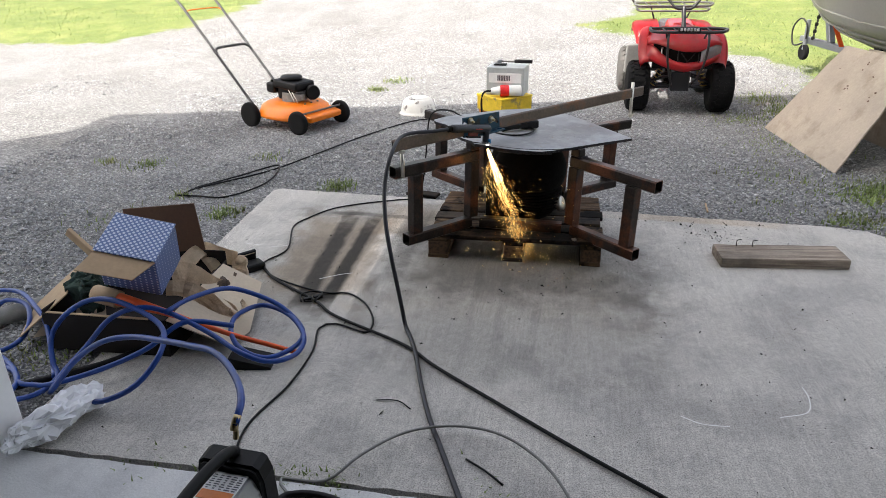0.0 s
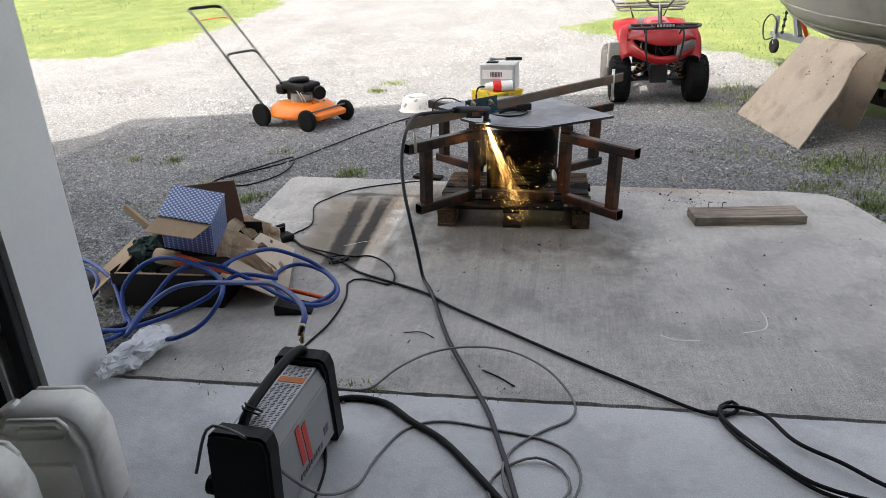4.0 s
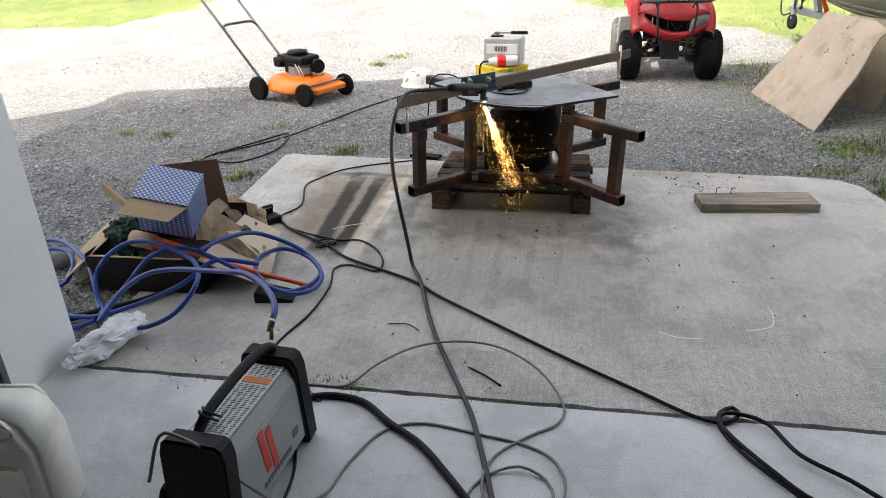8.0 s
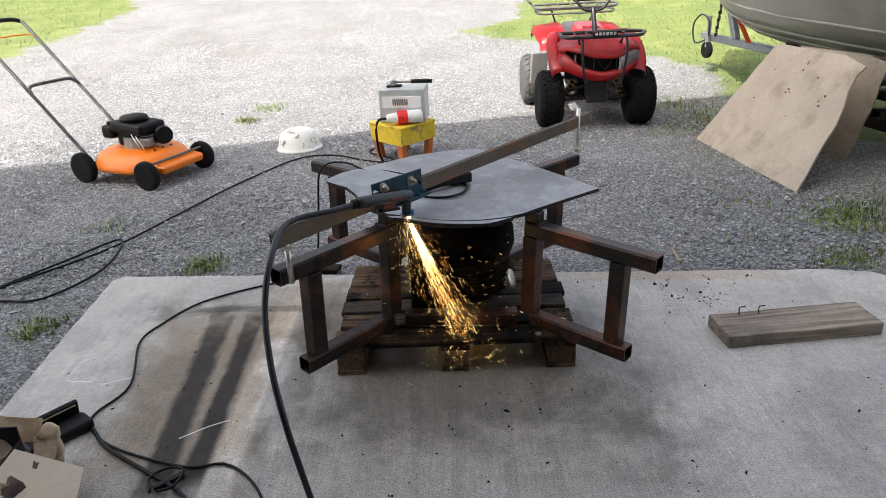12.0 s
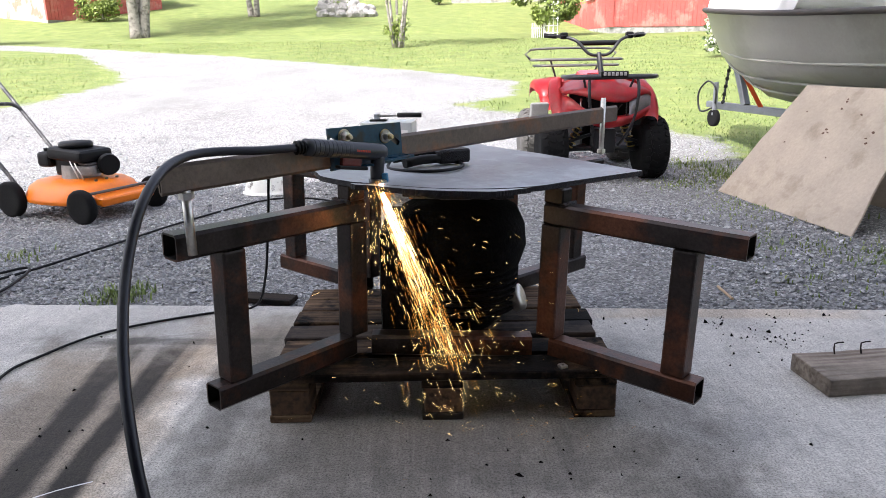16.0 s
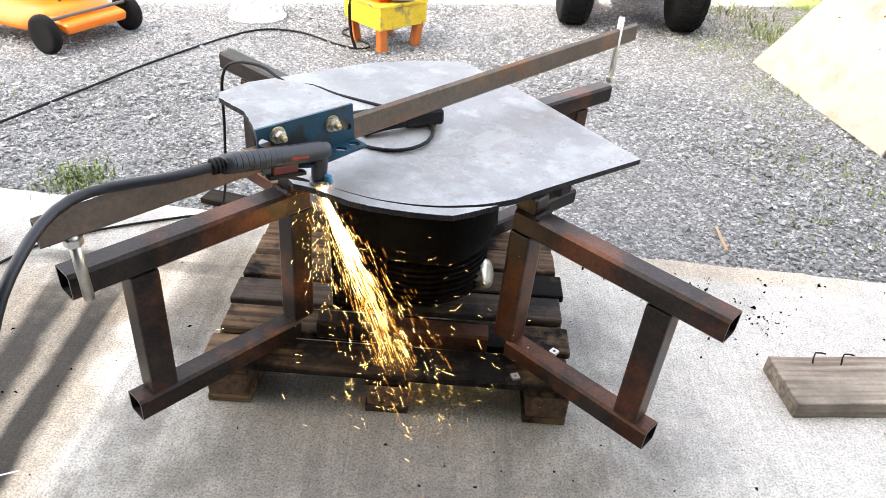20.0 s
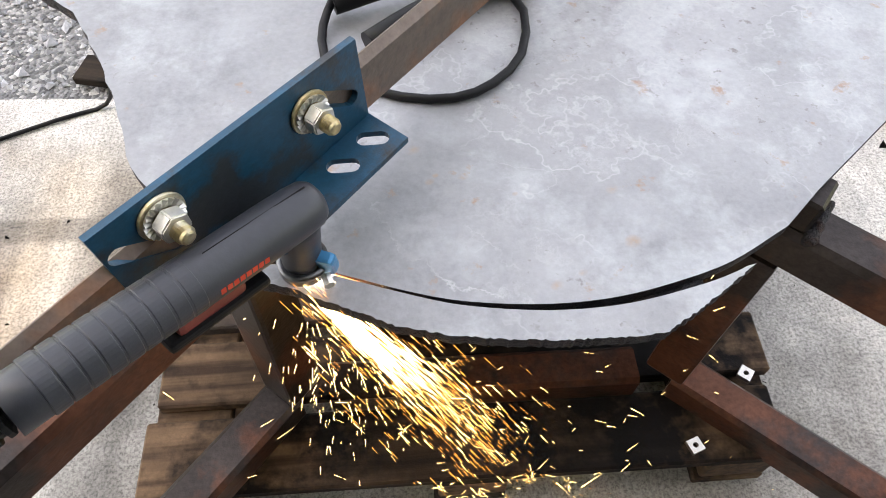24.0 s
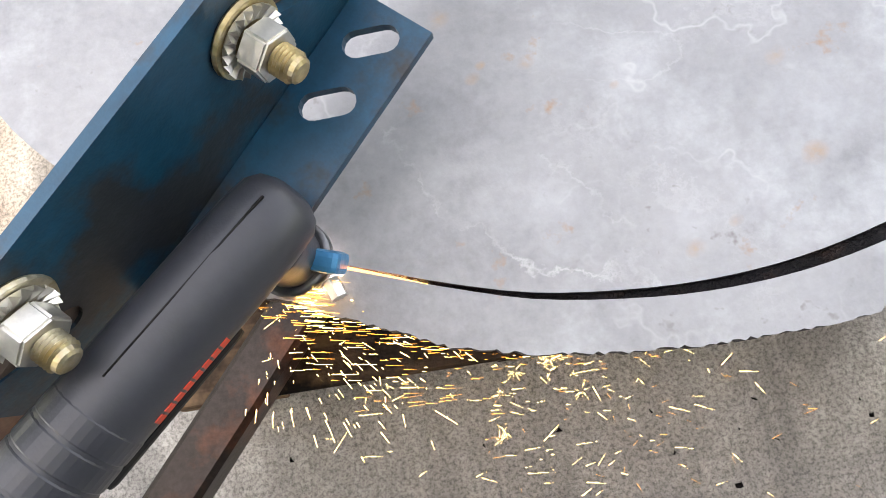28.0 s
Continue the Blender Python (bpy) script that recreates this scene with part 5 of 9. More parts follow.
HOSE_LINES = [
    [(-0.507, -1.712, 0.332), (-0.505, -1.690, 0.352), (-0.513, -1.655, 0.362), (-0.553, -1.588, 0.362), (-0.628, -1.502, 0.358), (-0.705, -1.440, 0.35), (-0.785, -1.395, 0.328), (-0.915, -1.324, 0.29), (-1.082, -1.257, 0.25), (-1.195, -1.255, 0.22), (-1.31, -1.248, 0.14), (-1.38, -1.277, 0.06), (-1.405, -1.29, 0.03),
     (-1.417, -1.202, 0.05), (-1.38, -1.116, 0.1), (-1.30, -1.067, 0.19), (-1.21, -1.03, 0.22), (-1.115, -1.01, 0.20), (-0.963, -1.024, 0.14), (-0.824, -1.073, 0.1), (-0.735, -1.05, 0.06), (-0.672, -0.976, 0.05), (-0.68, -0.872, 0.06), (-0.775, -0.766, 0.08), (-0.90, -0.723, 0.09),
     (-0.955, -0.824, 0.1), (-0.935, -0.925, 0.09), (-0.86, -1.005, 0.07), (-0.77, -1.0, 0.04), (-0.70, -0.91, 0.04), (-0.71, -0.811, 0.05), (-0.81, -0.745, 0.1), (-0.93, -0.742, 0.15), (-1.01, -0.793, 0.19), (-1.075, -0.92, 0.21), (-1.11, -1.03, 0.21)],
    [(-1.235, -1.345, 0.055), (-1.17, -1.345, 0.06), (-1.09, -1.315, 0.09), (-1.045, -1.265, 0.13), (-1.025, -1.202, 0.18), (-1.065, -1.124, 0.2), (-1.145, -1.075, 0.22), (-1.28, -1.045, 0.25), (-1.39, -1.04, 0.24), (-1.46, -1.089, 0.2), (-1.515, -1.111, 0.12), (-1.48, -1.17, 0.05), (-1.44, -1.208, 0.03), (-1.46, -1.3, 0.02), (-1.6, -1.38, 0.015)],
    [(-2.3, -0.85, 0.01), (-2.099, -0.795, 0.05), (-2.023, -0.788, 0.1), (-1.879, -0.817, 0.12), (-1.707, -0.935, 0.12), (-1.63, -0.996, 0.1), (-1.545, -1.096, 0.05), (-1.452, -1.209, 0.03)],
    [(-2.2, -0.95, 0.01), (-2.023, -0.853, 0.04), (-1.954, -0.819, 0.08), (-1.836, -0.853, 0.09), (-1.74, -0.953, 0.08), (-1.732, -1.026, 0.04), (-1.774, -1.098, 0.03), (-1.9, -1.1, 0.02)],
    [(-1.95, -1.08, 0.02), (-1.795, -1.1, 0.03), (-1.64, -1.178, 0.03), (-1.553, -1.257, 0.03), (-1.493, -1.262, 0.03), (-1.425, -1.255, 0.035), (-1.285, -1.18, 0.06), (-1.15, -1.11, 0.11), (-1.05, -1.02, 0.17), (-0.905, -0.951, 0.13)],
    [(-1.85, -1.12, 0.01), (-1.726, -1.16, 0.02), (-1.615, -1.201, 0.03), (-1.552, -1.269, 0.03), (-1.554, -1.351, 0.02), (-1.62, -1.39, 0.01)]]


def build_hose():
    t = thing("air_hose", pose(-1.2, -1.0, 0), "blue rubber air hose in loose loops over the boxes", "hose")
    inv = t.matrix_world.inverted()
    lines = HOSE_LINES
    for pts in lines:
        bm = bmesh.new()
        sweep(bm, spline(pts, 0.02), 0.0092, 10)
        put(bm, bm.verts[:], inv)
        part("hose_loop", bm, M_HOSE, t)
    bm = bmesh.new()
    sweep(bm, spline([(-0.508, -1.718, 0.322), (-0.507, -1.708, 0.336), (-0.505, -1.694, 0.349)], 0.01), 0.0098, 10)
    put(bm, bm.verts[:], inv)
    part("hose_ferrule", bm, M_BRASS, t, "brass ferrule")


def cable_thing(name, pts, r, material, label, step=0.025, seg=8):
    t = thing(name, pose(pts[0][0], pts[0][1], 0), label, "cable")
    bm = bmesh.new()
    sweep(bm, spline(pts, step), r, seg)
    put(bm, bm.verts[:], t.matrix_world.inverted())
    part("sheath", bm, material, t)
    return t


def lay(pts, z):
    return [(x, y, z) for x, y in pts]


def build_cables():
    z = 0.0062
    k = cable_thing("power_cable", lay([(1.30, -1.98), (1.078, -1.914), (0.935, -1.862), (0.846, -1.764), (0.776, -1.666), (0.738, -1.57), (0.748, -1.505), (0.79, -1.475), (0.80, -1.51), (0.752, -1.55), (0.671, -1.53), (0.529, -1.434), (0.314, -1.287), (0.07, -1.108), (-0.182, -0.92), (-0.331, -0.793), (-0.643, -0.627), (-0.74, -0.54), (-0.79, -0.50), (-1.02, -0.345), (-1.10, -0.26), (-1.19, -0.17)], z + 0.003), 0.0062, M_RUBBER, "black power cable on the slab with a loose knot")
    cable_thing("extension_cable", lay([(1.32, -1.9), (1.125, -1.845), (1.018, -1.748), (0.921, -1.667), (0.871, -1.552), (0.812, -1.518), (0.76, -1.515), (0.735, -1.55), (0.76, -1.62), (0.83, -1.73), (0.92, -1.84), (1.08, -1.90), (1.3, -1.95)], z + 0.012), 0.0065, M_RUBBER, "black extension cable looped round another cable")
    grey = [(-0.44, -1.60), (-0.507, -1.526), (-0.382, -1.512), (-0.302, -1.42), (-0.199, -1.305), (-0.059, -1.254), (0.086, -1.275), (0.217, -1.385), (0.299, -1.514), (0.287, -1.609), (0.207, -1.675), (0.123, -1.765), (0.098, -1.87), (0.122, -1.961), (0.184, -2.004), (0.251, -1.982), (0.284, -1.912), (0.263, -1.842), (0.19, -1.811), (0.11, -1.844), (0.066, -1.921), (0.086, -2.009), (0.162, -2.033), (0.266, -1.992), (0.312, -1.898), (0.289, -1.777), (0.207, -1.717), (0.069, -1.687), (-0.104, -1.661), (-0.211, -1.712), (-0.271, -1.853), (-0.295, -1.966)]
    pts = [(x, y, 0.004 + (0.010 if 10 < i < 26 and i % 3 == 0 else 0)) for i, (x, y) in enumerate(grey)]
    pts[3:8] = [(x, y, 0.03) for x, y, _ in pts[3:8]]
    pts += [(-0.36, -2.06, 0.05), (-0.43, -2.12, 0.17), (-0.47, -2.15, 0.27), (-0.53, -2.16, 0.322), (-0.60, -2.14, 0.30), (-0.64, -2.16, 0.18)]
    cable_thing("grey_cable", pts, 0.0042, M_GREYWIRE, "thin grey cable coiled loosely on the floor")
    cable_thing("mains_cable", lay([(-0.46, -1.70), (-0.483, -1.613), (-0.425, -1.576), (-0.307, -1.592), (-0.198, -1.681), (-0.092, -1.757), (0.015, -1.878), (0.116, -2.006), (0.206, -2.119), (0.35, -2.4)], 0.0105), 0.0105, M_RUBBER, "thick black mains cable of the plasma cutter")
    cable_thing("thin_cable", lay([(-0.45, -1.72), (-0.44, -1.80), (-0.40, -1.95), (-0.41, -2.2), (-0.5, -2.5)], 0.004), 0.004, M_RUBBER, "thin black cable beside the plasma cutter")
    g = [(x, y, -0.002) for x, y in ((-2.04, 0.70), (-2.003, 0.816), (-1.715, 1.179), (-1.525, 1.633), (-1.334, 2.13), (-1.05, 2.66), (-0.80, 2.72), (-0.55, 2.55), (-0.42, 2.50), (-0.38, 2.58), (-0.55, 2.75), (-0.50, 2.9))]
    cable_thing("yard_cable", g, 0.0055, M_RUBBER, "black cable snaking over the gravel to the stool")
    g = [(x, y, 0.001) for x, y in ((-2.06, 0.66), (-1.93, 0.66), (-1.749, 0.673), (-1.621, 0.956), (-1.69, 1.309), (-1.86, 1.05), (-2.02, 0.80))]
    cable_thing("yard_cable", g, 0.0055, M_RUBBER, "black cable looped on the gravel")
    # plug and connector lying on the slab
    t = thing("cable_connector", pose(-0.79, -0.49, 0, 0, 0, 40), "black cable connector lying on the slab", "connector")
    for x, r in ((-0.035, 0.013), (0.035, 0.013)):
        bm = bmesh.new()
        box(bm, 0.038, 0.018, 0.016, pose(x * 0.62, 0, 0.0085), 0.004, 2)
        part("plug_half", bm, M_BLACK, t)
    bm = bmesh.new()
    sweep(bm, spline([(-0.055, -0.01, 0.012), (-0.035, 0.045, 0.014), (0.02, 0.05, 0.012), (0.045, 0.01, 0.014), (0.0, -0.035, 0.016), (-0.04, -0.02, 0.012)], 0.01), 0.004, 6)
    part("clip", bm, M_BLACK, t)


def crumple(bm, amp, sc, seed):
    for v in bm.verts:
        v.co += amp * Vector(noise.noise_vector(v.co * sc + Vector((seed, seed, 0))))


def build_pile():
    # dark open cardboard box
    t = thing("cardboard_box", pose(-1.40, -0.735, 0, 0, 0, 2), "dark brown open cardboard box full of junk on the slab edge", "box")
    for name, sx, sy, sz, p in (("side", 0.48, 0.006, 0.15, (0, -0.26, 0.075)), ("side", 0.48, 0.006, 0.19, (0, 0.26, 0.095)), ("end", 0.006, 0.51, 0.16, (-0.24, 0, 0.08)), ("end", 0.006, 0.51, 0.15, (0.24, 0, 0.075)), ("bottom", 0.47, 0.51, 0.006, (0, 0, 0.003))):
        bm = bmesh.new()
        box(bm, sx, sy, sz, pose(*p), 0.001)
        part(name, bm, M_CARD_BLK, t)
    bm = bmesh.new()
    box(bm, 0.32, 0.005, 0.205, pose(-0.015, 0.257, 0.278, -3, -6, 2), 0.001)
    part("flap", bm, M_CARD_DK, t)
    bm = bmesh.new()
    box(bm, 0.24, 0.26, 0.005, pose(-0.31, -0.12, 0.125, 0, -38, 25), 0.001)
    part("flap", bm, M_CARD, t)
    bm = bmesh.new()
    flat(bm, [(0.0, -0.255), (0.235, -0.215), (0.262, -0.09), (0.175, 0.235), (0.0, 0.22)], (), -0.002, 0.003, 0, pose(0.243, 0, 0.147, 0, 29.5, 0))
    part("flap", bm, M_CARD_PALE, t, "pale inside of a flap sloping to the slab")
    bm = bmesh.new()
    box(bm, 0.40, 0.012, 0.004, pose(-0.02, -0.258, 0.1525, 0, 0.6, 0), 0.001)
    part("torn_rim", bm, M_CARD, t, "torn brown cardboard edge")
    # blue printed carton on top
    t = thing("printed_carton", pose(-1.298, -0.841, 0.264, 22.8, 12.2, 7.8), "blue patterned carton lying with its beige flap open", "carton")
    w, d, h = 0.211, 0.185, 0.187
    bm = bmesh.new()
    box(bm, w, d, h, pose(0, 0, h / 2), 0.003)
    part("carton_body", bm, M_BLUEBOX, t)
    bm = bmesh.new()
    flat(bm, [(-w / 2, -d / 2), (-w / 2 - 0.022, -d / 2 - 0.094), (w / 2 - 0.042, -d / 2 - 0.090), (w / 2, -d / 2)][::-1], (), h - 0.006, h - 0.002)
    part("flap", bm, M_CARD, t, "beige open carton flap")
    bm = bmesh.new()
    box(bm, w + 0.004, d + 0.004, 0.004, pose(0, 0.0, h + 0.003, -0.6, 0, 0), 0.001)
    part("lid", bm, M_BLUEBOX, t)
    # canvas and leather straps in a heap
    t = thing("canvas_bag", pose(-1.15, -0.62, 0.0), "tan canvas tool bag with tangled straps", "bag")
    inv = t.matrix_world.inverted()
    bm = bmesh.new()
    bmesh.ops.create_icosphere(bm, subdivisions=4, radius=1.0)
    for v in bm.verts:
        v.co = Vector((v.co.x * 0.085 - 0.01, v.co.y * 0.185, 0.062 + v.co.z * 0.055))
    crumple(bm, 0.045, 11, 2)
    crumple(bm, 0.022, 30, 4)
    for v in bm.verts:
        v.co.z = max(0.003, v.co.z)
    smooth(part("bag_body", bm, M_LEATHER, t, "dark brown leather inside"))
    face = Vector((0.42, -0.62, 0.66)).normalized()
    for pts, w in (([(-1.27, -0.69, 0.17), (-1.275, -0.57, 0.19), (-1.265, -0.47, 0.195), (-1.21, -0.43, 0.155), (-1.165, -0.385, 0.115)], 0.034),
                   ([(-1.25, -0.73, 0.19), (-1.19, -0.66, 0.145), (-1.13, -0.58, 0.09), (-1.12, -0.48, 0.085), (-1.155, -0.385, 0.115)], 0.030),
                   ([(-1.25, -0.75, 0.22), (-1.21, -0.70, 0.205), (-1.15, -0.68, 0.155), (-1.09, -0.62, 0.085), (-1.05, -0.585, 0.055)], 0.036),
                   ([(-1.22, -0.84, 0.20), (-1.16, -0.80, 0.180), (-1.09, -0.79, 0.135), (-1.03, -0.80, 0.090), (-1.00, -0.78, 0.065), (-1.00, -0.72, 0.060), (-1.05, -0.67, 0.070)], 0.034),
                   ([(-1.20, -0.77, 0.13), (-1.12, -0.735, 0.105), (-1.04, -0.74, 0.075), (-1.01, -0.76, 0.055)], 0.026),
                   ([(-1.26, -0.47, 0.17), (-1.20, -0.50, 0.12), (-1.15, -0.52, 0.075), (-1.10, -0.50, 0.05)], 0.030)):
        bm = bmesh.new()
        line = spline(pts, 0.012)
        rows = []
        for q, a in enumerate(line):
            g = (line[min(q + 1, len(line) - 1)] - line[max(q - 1, 0)]).normalized()
            sd = g.cross(face).normalized() * w * (0.92 + 0.12 * noise.noise(a * 9))
            sag = face * 0.012 * noise.noise(a * 26 + Vector((7, 2, 1)))
            rows.append([bm.verts.new(a + sd * k + face * (0.005 * noise.noise(a * 16 + Vector((k * 1.3, k, 5))) - 0.004 * (k > 0.7)) + sag) for k in (-1, -0.5, 0, 0.5, 1)])
        for a, b in zip(rows, rows[1:]):
            for k in range(4):
                bm.faces.new((a[k], a[k + 1], b[k + 1], b[k]))
        bmesh.ops.solidify(bm, geom=bm.faces[:], thickness=0.0035)
        put(bm, bm.verts[:], inv)
        part("strap", bm, M_CANVAS, t)
    bm = bmesh.new()
    bmesh.ops.create_icosphere(bm, subdivisions=3, radius=1.0)
    for v in bm.verts:
        v.co = Vector((-1.150 + 0.026 * v.co.x, -0.380 + 0.032 * v.co.y, 0.098 + 0.032 * v.co.z))
    crumple(bm, 0.012, 45, 3)
    sweep(bm, spline([(-1.150, -0.375, 0.09), (-1.135, -0.385, 0.05), (-1.14, -0.395, 0.012)], 0.012), 0.015, 8)
    put(bm, bm.verts[:], inv)
    smooth(part("knot", bm, M_CANVAS, t))
    t = thing("card_sheet", pose(-1.62, -0.86, 0.0, 0, 0, 35), "pale torn card standing at the side of the box", "cardboard")
    bm = bmesh.new()
    flat(bm, [(-0.16, 0), (0.10, 0.0), (0.12, 0.14), (0.05, 0.20)], (), -0.003, 0.003, 0, pose(0, 0, 0.002, 62, 0, 0))
    part("sheet", bm, M_CARD_PALE, t)
    # green cloth
    t = thing("work_glove", pose(-1.53, -0.86, 0.13), "crumpled dark green work cloth hanging over the box rim", "cloth")
    bm = bmesh.new()
    bmesh.ops.create_icosphere(bm, subdivisions=4, radius=1.0)
    for v in bm.verts:
        v.co = Vector((v.co.x * 0.060, v.co.y * 0.055, v.co.z * 0.080 + 0.035))
    crumple(bm, 0.045, 22, 5)
    crumple(bm, 0.022, 55, 8)
    part("cloth_body", bm, M_GREENCLOTH, t)
    # orange bar tool
    t = thing("pry_bar", pose(-1.1, -0.95, 0.2), "orange-red pry bar lying across the pile", "pry bar")
    bm = bmesh.new()
    line = spline([(-1.40, -0.955, 0.215), (-1.28, -0.965, 0.20), (-1.13, -0.965, 0.165), (-0.93, -0.945, 0.09), (-0.80, -0.935, 0.055), (-0.695, -0.925, 0.024)], 0.03)
    sweep(bm, line, lambda k: 0.03 - 0.021 * min(1, k * 2.2), 10)
    put(bm, bm.verts[:], t.matrix_world.inverted())
    part("bar", bm, M_REDORANGE, t)
    bm = bmesh.new()
    sweep(bm, [Vector((-1.43, -0.950, 0.218)), Vector((-1.38, -0.957, 0.214)), Vector((-1.33, -0.962, 0.207))], 0.033, 10)
    put(bm, bm.verts[:], t.matrix_world.inverted())
    part("grip", bm, M_CARD, t)
    # grey duct
    t = thing("drain_pipe", pose(-1.95, -0.86, 0.03), "short grey plastic pipe lying on the ground", "pipe")
    bm = bmesh.new()
    lathe(bm, [(0.032, -0.2), (0.036, -0.2), (0.036, 0.2), (0.032, 0.2), (0.03, 0.19), (0.03, -0.19)], axis_to((0, 0, 0), (0.74, 0.66, 0.05)), 18)
    smooth(part("pipe_wall", bm, M_GREYWIRE, t))
    # pale stick
    t = thing("wood_batten", pose(-1.655, -0.62, 0.06), "short pale wooden batten sticking out of the box", "batten")
    bm = bmesh.new()
    box(bm, 0.018, 0.036, 0.20, Matrix.Translation((0.04, -0.01, -0.055)) @ axis_to((-0.06, -0.02, 0.25), (0.09, -0.05, 0.135)), 0.002)
    part("batten_wood", bm, M_CARD, t)
    # black case and black wedge
    t = thing("tool_case", pose(-1.225, -0.262, 0, 0, 0, 50), "small black plastic tool case open on the slab", "case")
    bm = bmesh.new()
    box(bm, 0.185, 0.075, 0.036, pose(0.005, -0.035, 0.018), 0.014, 3)
    part("case_base", bm, M_BLACK, t)
    bm = bmesh.new()
    box(bm, 0.185, 0.016, 0.070, pose(0.0, 0.022, 0.038, 16, 0, 0), 0.005, 2)
    lid = part("case_lid", bm, M_BLACK, t)
    bm = bmesh.new()
    box(bm, 0.165, 0.003, 0.004, pose(0.0, 0.0065, 0.060, 16, 0, 0))
    part("rim_strip", bm, M_CARD_PALE, lid, "pale edge strip")
    t = thing("rubber_wedge", pose(-0.86, -0.985, 0, 0, 0, 8), "grey-black rubber wedge on the slab", "wedge")
    bm = bmesh.new()
    flat(bm, [(-0.05, 0), (0.10, 0), (0.10, 0.010), (-0.04, 0.046), (-0.05, 0.042)], (), -0.045, 0.045, 0, pose(0, 0, 0, 90, 0, 0))
    part("wedge_body", bm, M_BLACK, t)
    # crumpled paper
    t = thing("paper_wad", pose(-1.275, -1.43, 0.0, 0, 0, 72), "crumpled white paper wrapped round the hose end", "paper")
    bm = bmesh.new()
    bmesh.ops.create_icosphere(bm, subdivisions=4, radius=1.0)
    rnd = random.Random(31)
    for v in bm.verts:
        v.co = Vector((v.co.x * 0.175, v.co.y * (0.055 + 0.02 * v.co.x), 0.05 + v.co.z * 0.05))
        d = v.normal.copy()
        f = noise.noise(v.co * 22) * 0.022 + abs(noise.noise(v.co * 48 + Vector((5, 1, 2)))) * 0.026 - 0.008
        v.co += d * f + 0.005 * Vector((rnd.uniform(-1, 1), rnd.uniform(-1, 1), rnd.uniform(-1, 1)))
        v.co.z = max(0.002, v.co.z)
    bmesh.ops.dissolve_limit(bm, angle_limit=radians(14), verts=bm.verts[:], edges=bm.edges[:])
    bmesh.ops.triangulate(bm, faces=bm.faces[:])
    part("paper_body", bm, M_PAPER, t)
    t = thing("floor_hose", pose(-1.45, -1.25, 0), "thick black hose lying at the slab edge", "hose")
    bm = bmesh.new()
    sweep(bm, spline([(-1.9, -1.35, 0.0), (-1.62, -1.29, 0.014), (-1.50, -1.21, 0.014), (-1.36, -1.10, 0.014), (-1.28, -1.0, 0.014)], 0.03), 0.014, 8)
    put(bm, bm.verts[:], t.matrix_world.inverted())
    part("hose_body", bm, M_RUBBER, t)


def build_plank():
    t = thing("wood_plank", pose(1.20, 0.18, 0, 0, 0, 5.5), "short weathered grey wooden plank lying on the slab", "plank")
    bm = bmesh.new()
    box(bm, 0.555, 0.160, 0.046, pose(0, 0, 0.023), 0.004, 2)
    bmesh.ops.subdivide_edges(bm, edges=[e for e in bm.edges if e.calc_length() > 0.3], cuts=18)
    for v in bm.verts:
        v.co.z += 0.0022 * noise.noise(v.co * 20)
        v.co.y += 0.003 * noise.noise(v.co * 9)
    part("board", bm, M_PLANK, t)
    for x, y in ((-0.18, 0.05), (-0.11, 0.045)):
        bm = bmesh.new()
        sweep(bm, spline([(x, y, 0.05), (x + 0.004, y + 0.01, 0.075), (x + 0.018, y - 0.005, 0.085)], 0.01), 0.0022, 6)
        part("bent_nail", bm, M_TUBE, t)


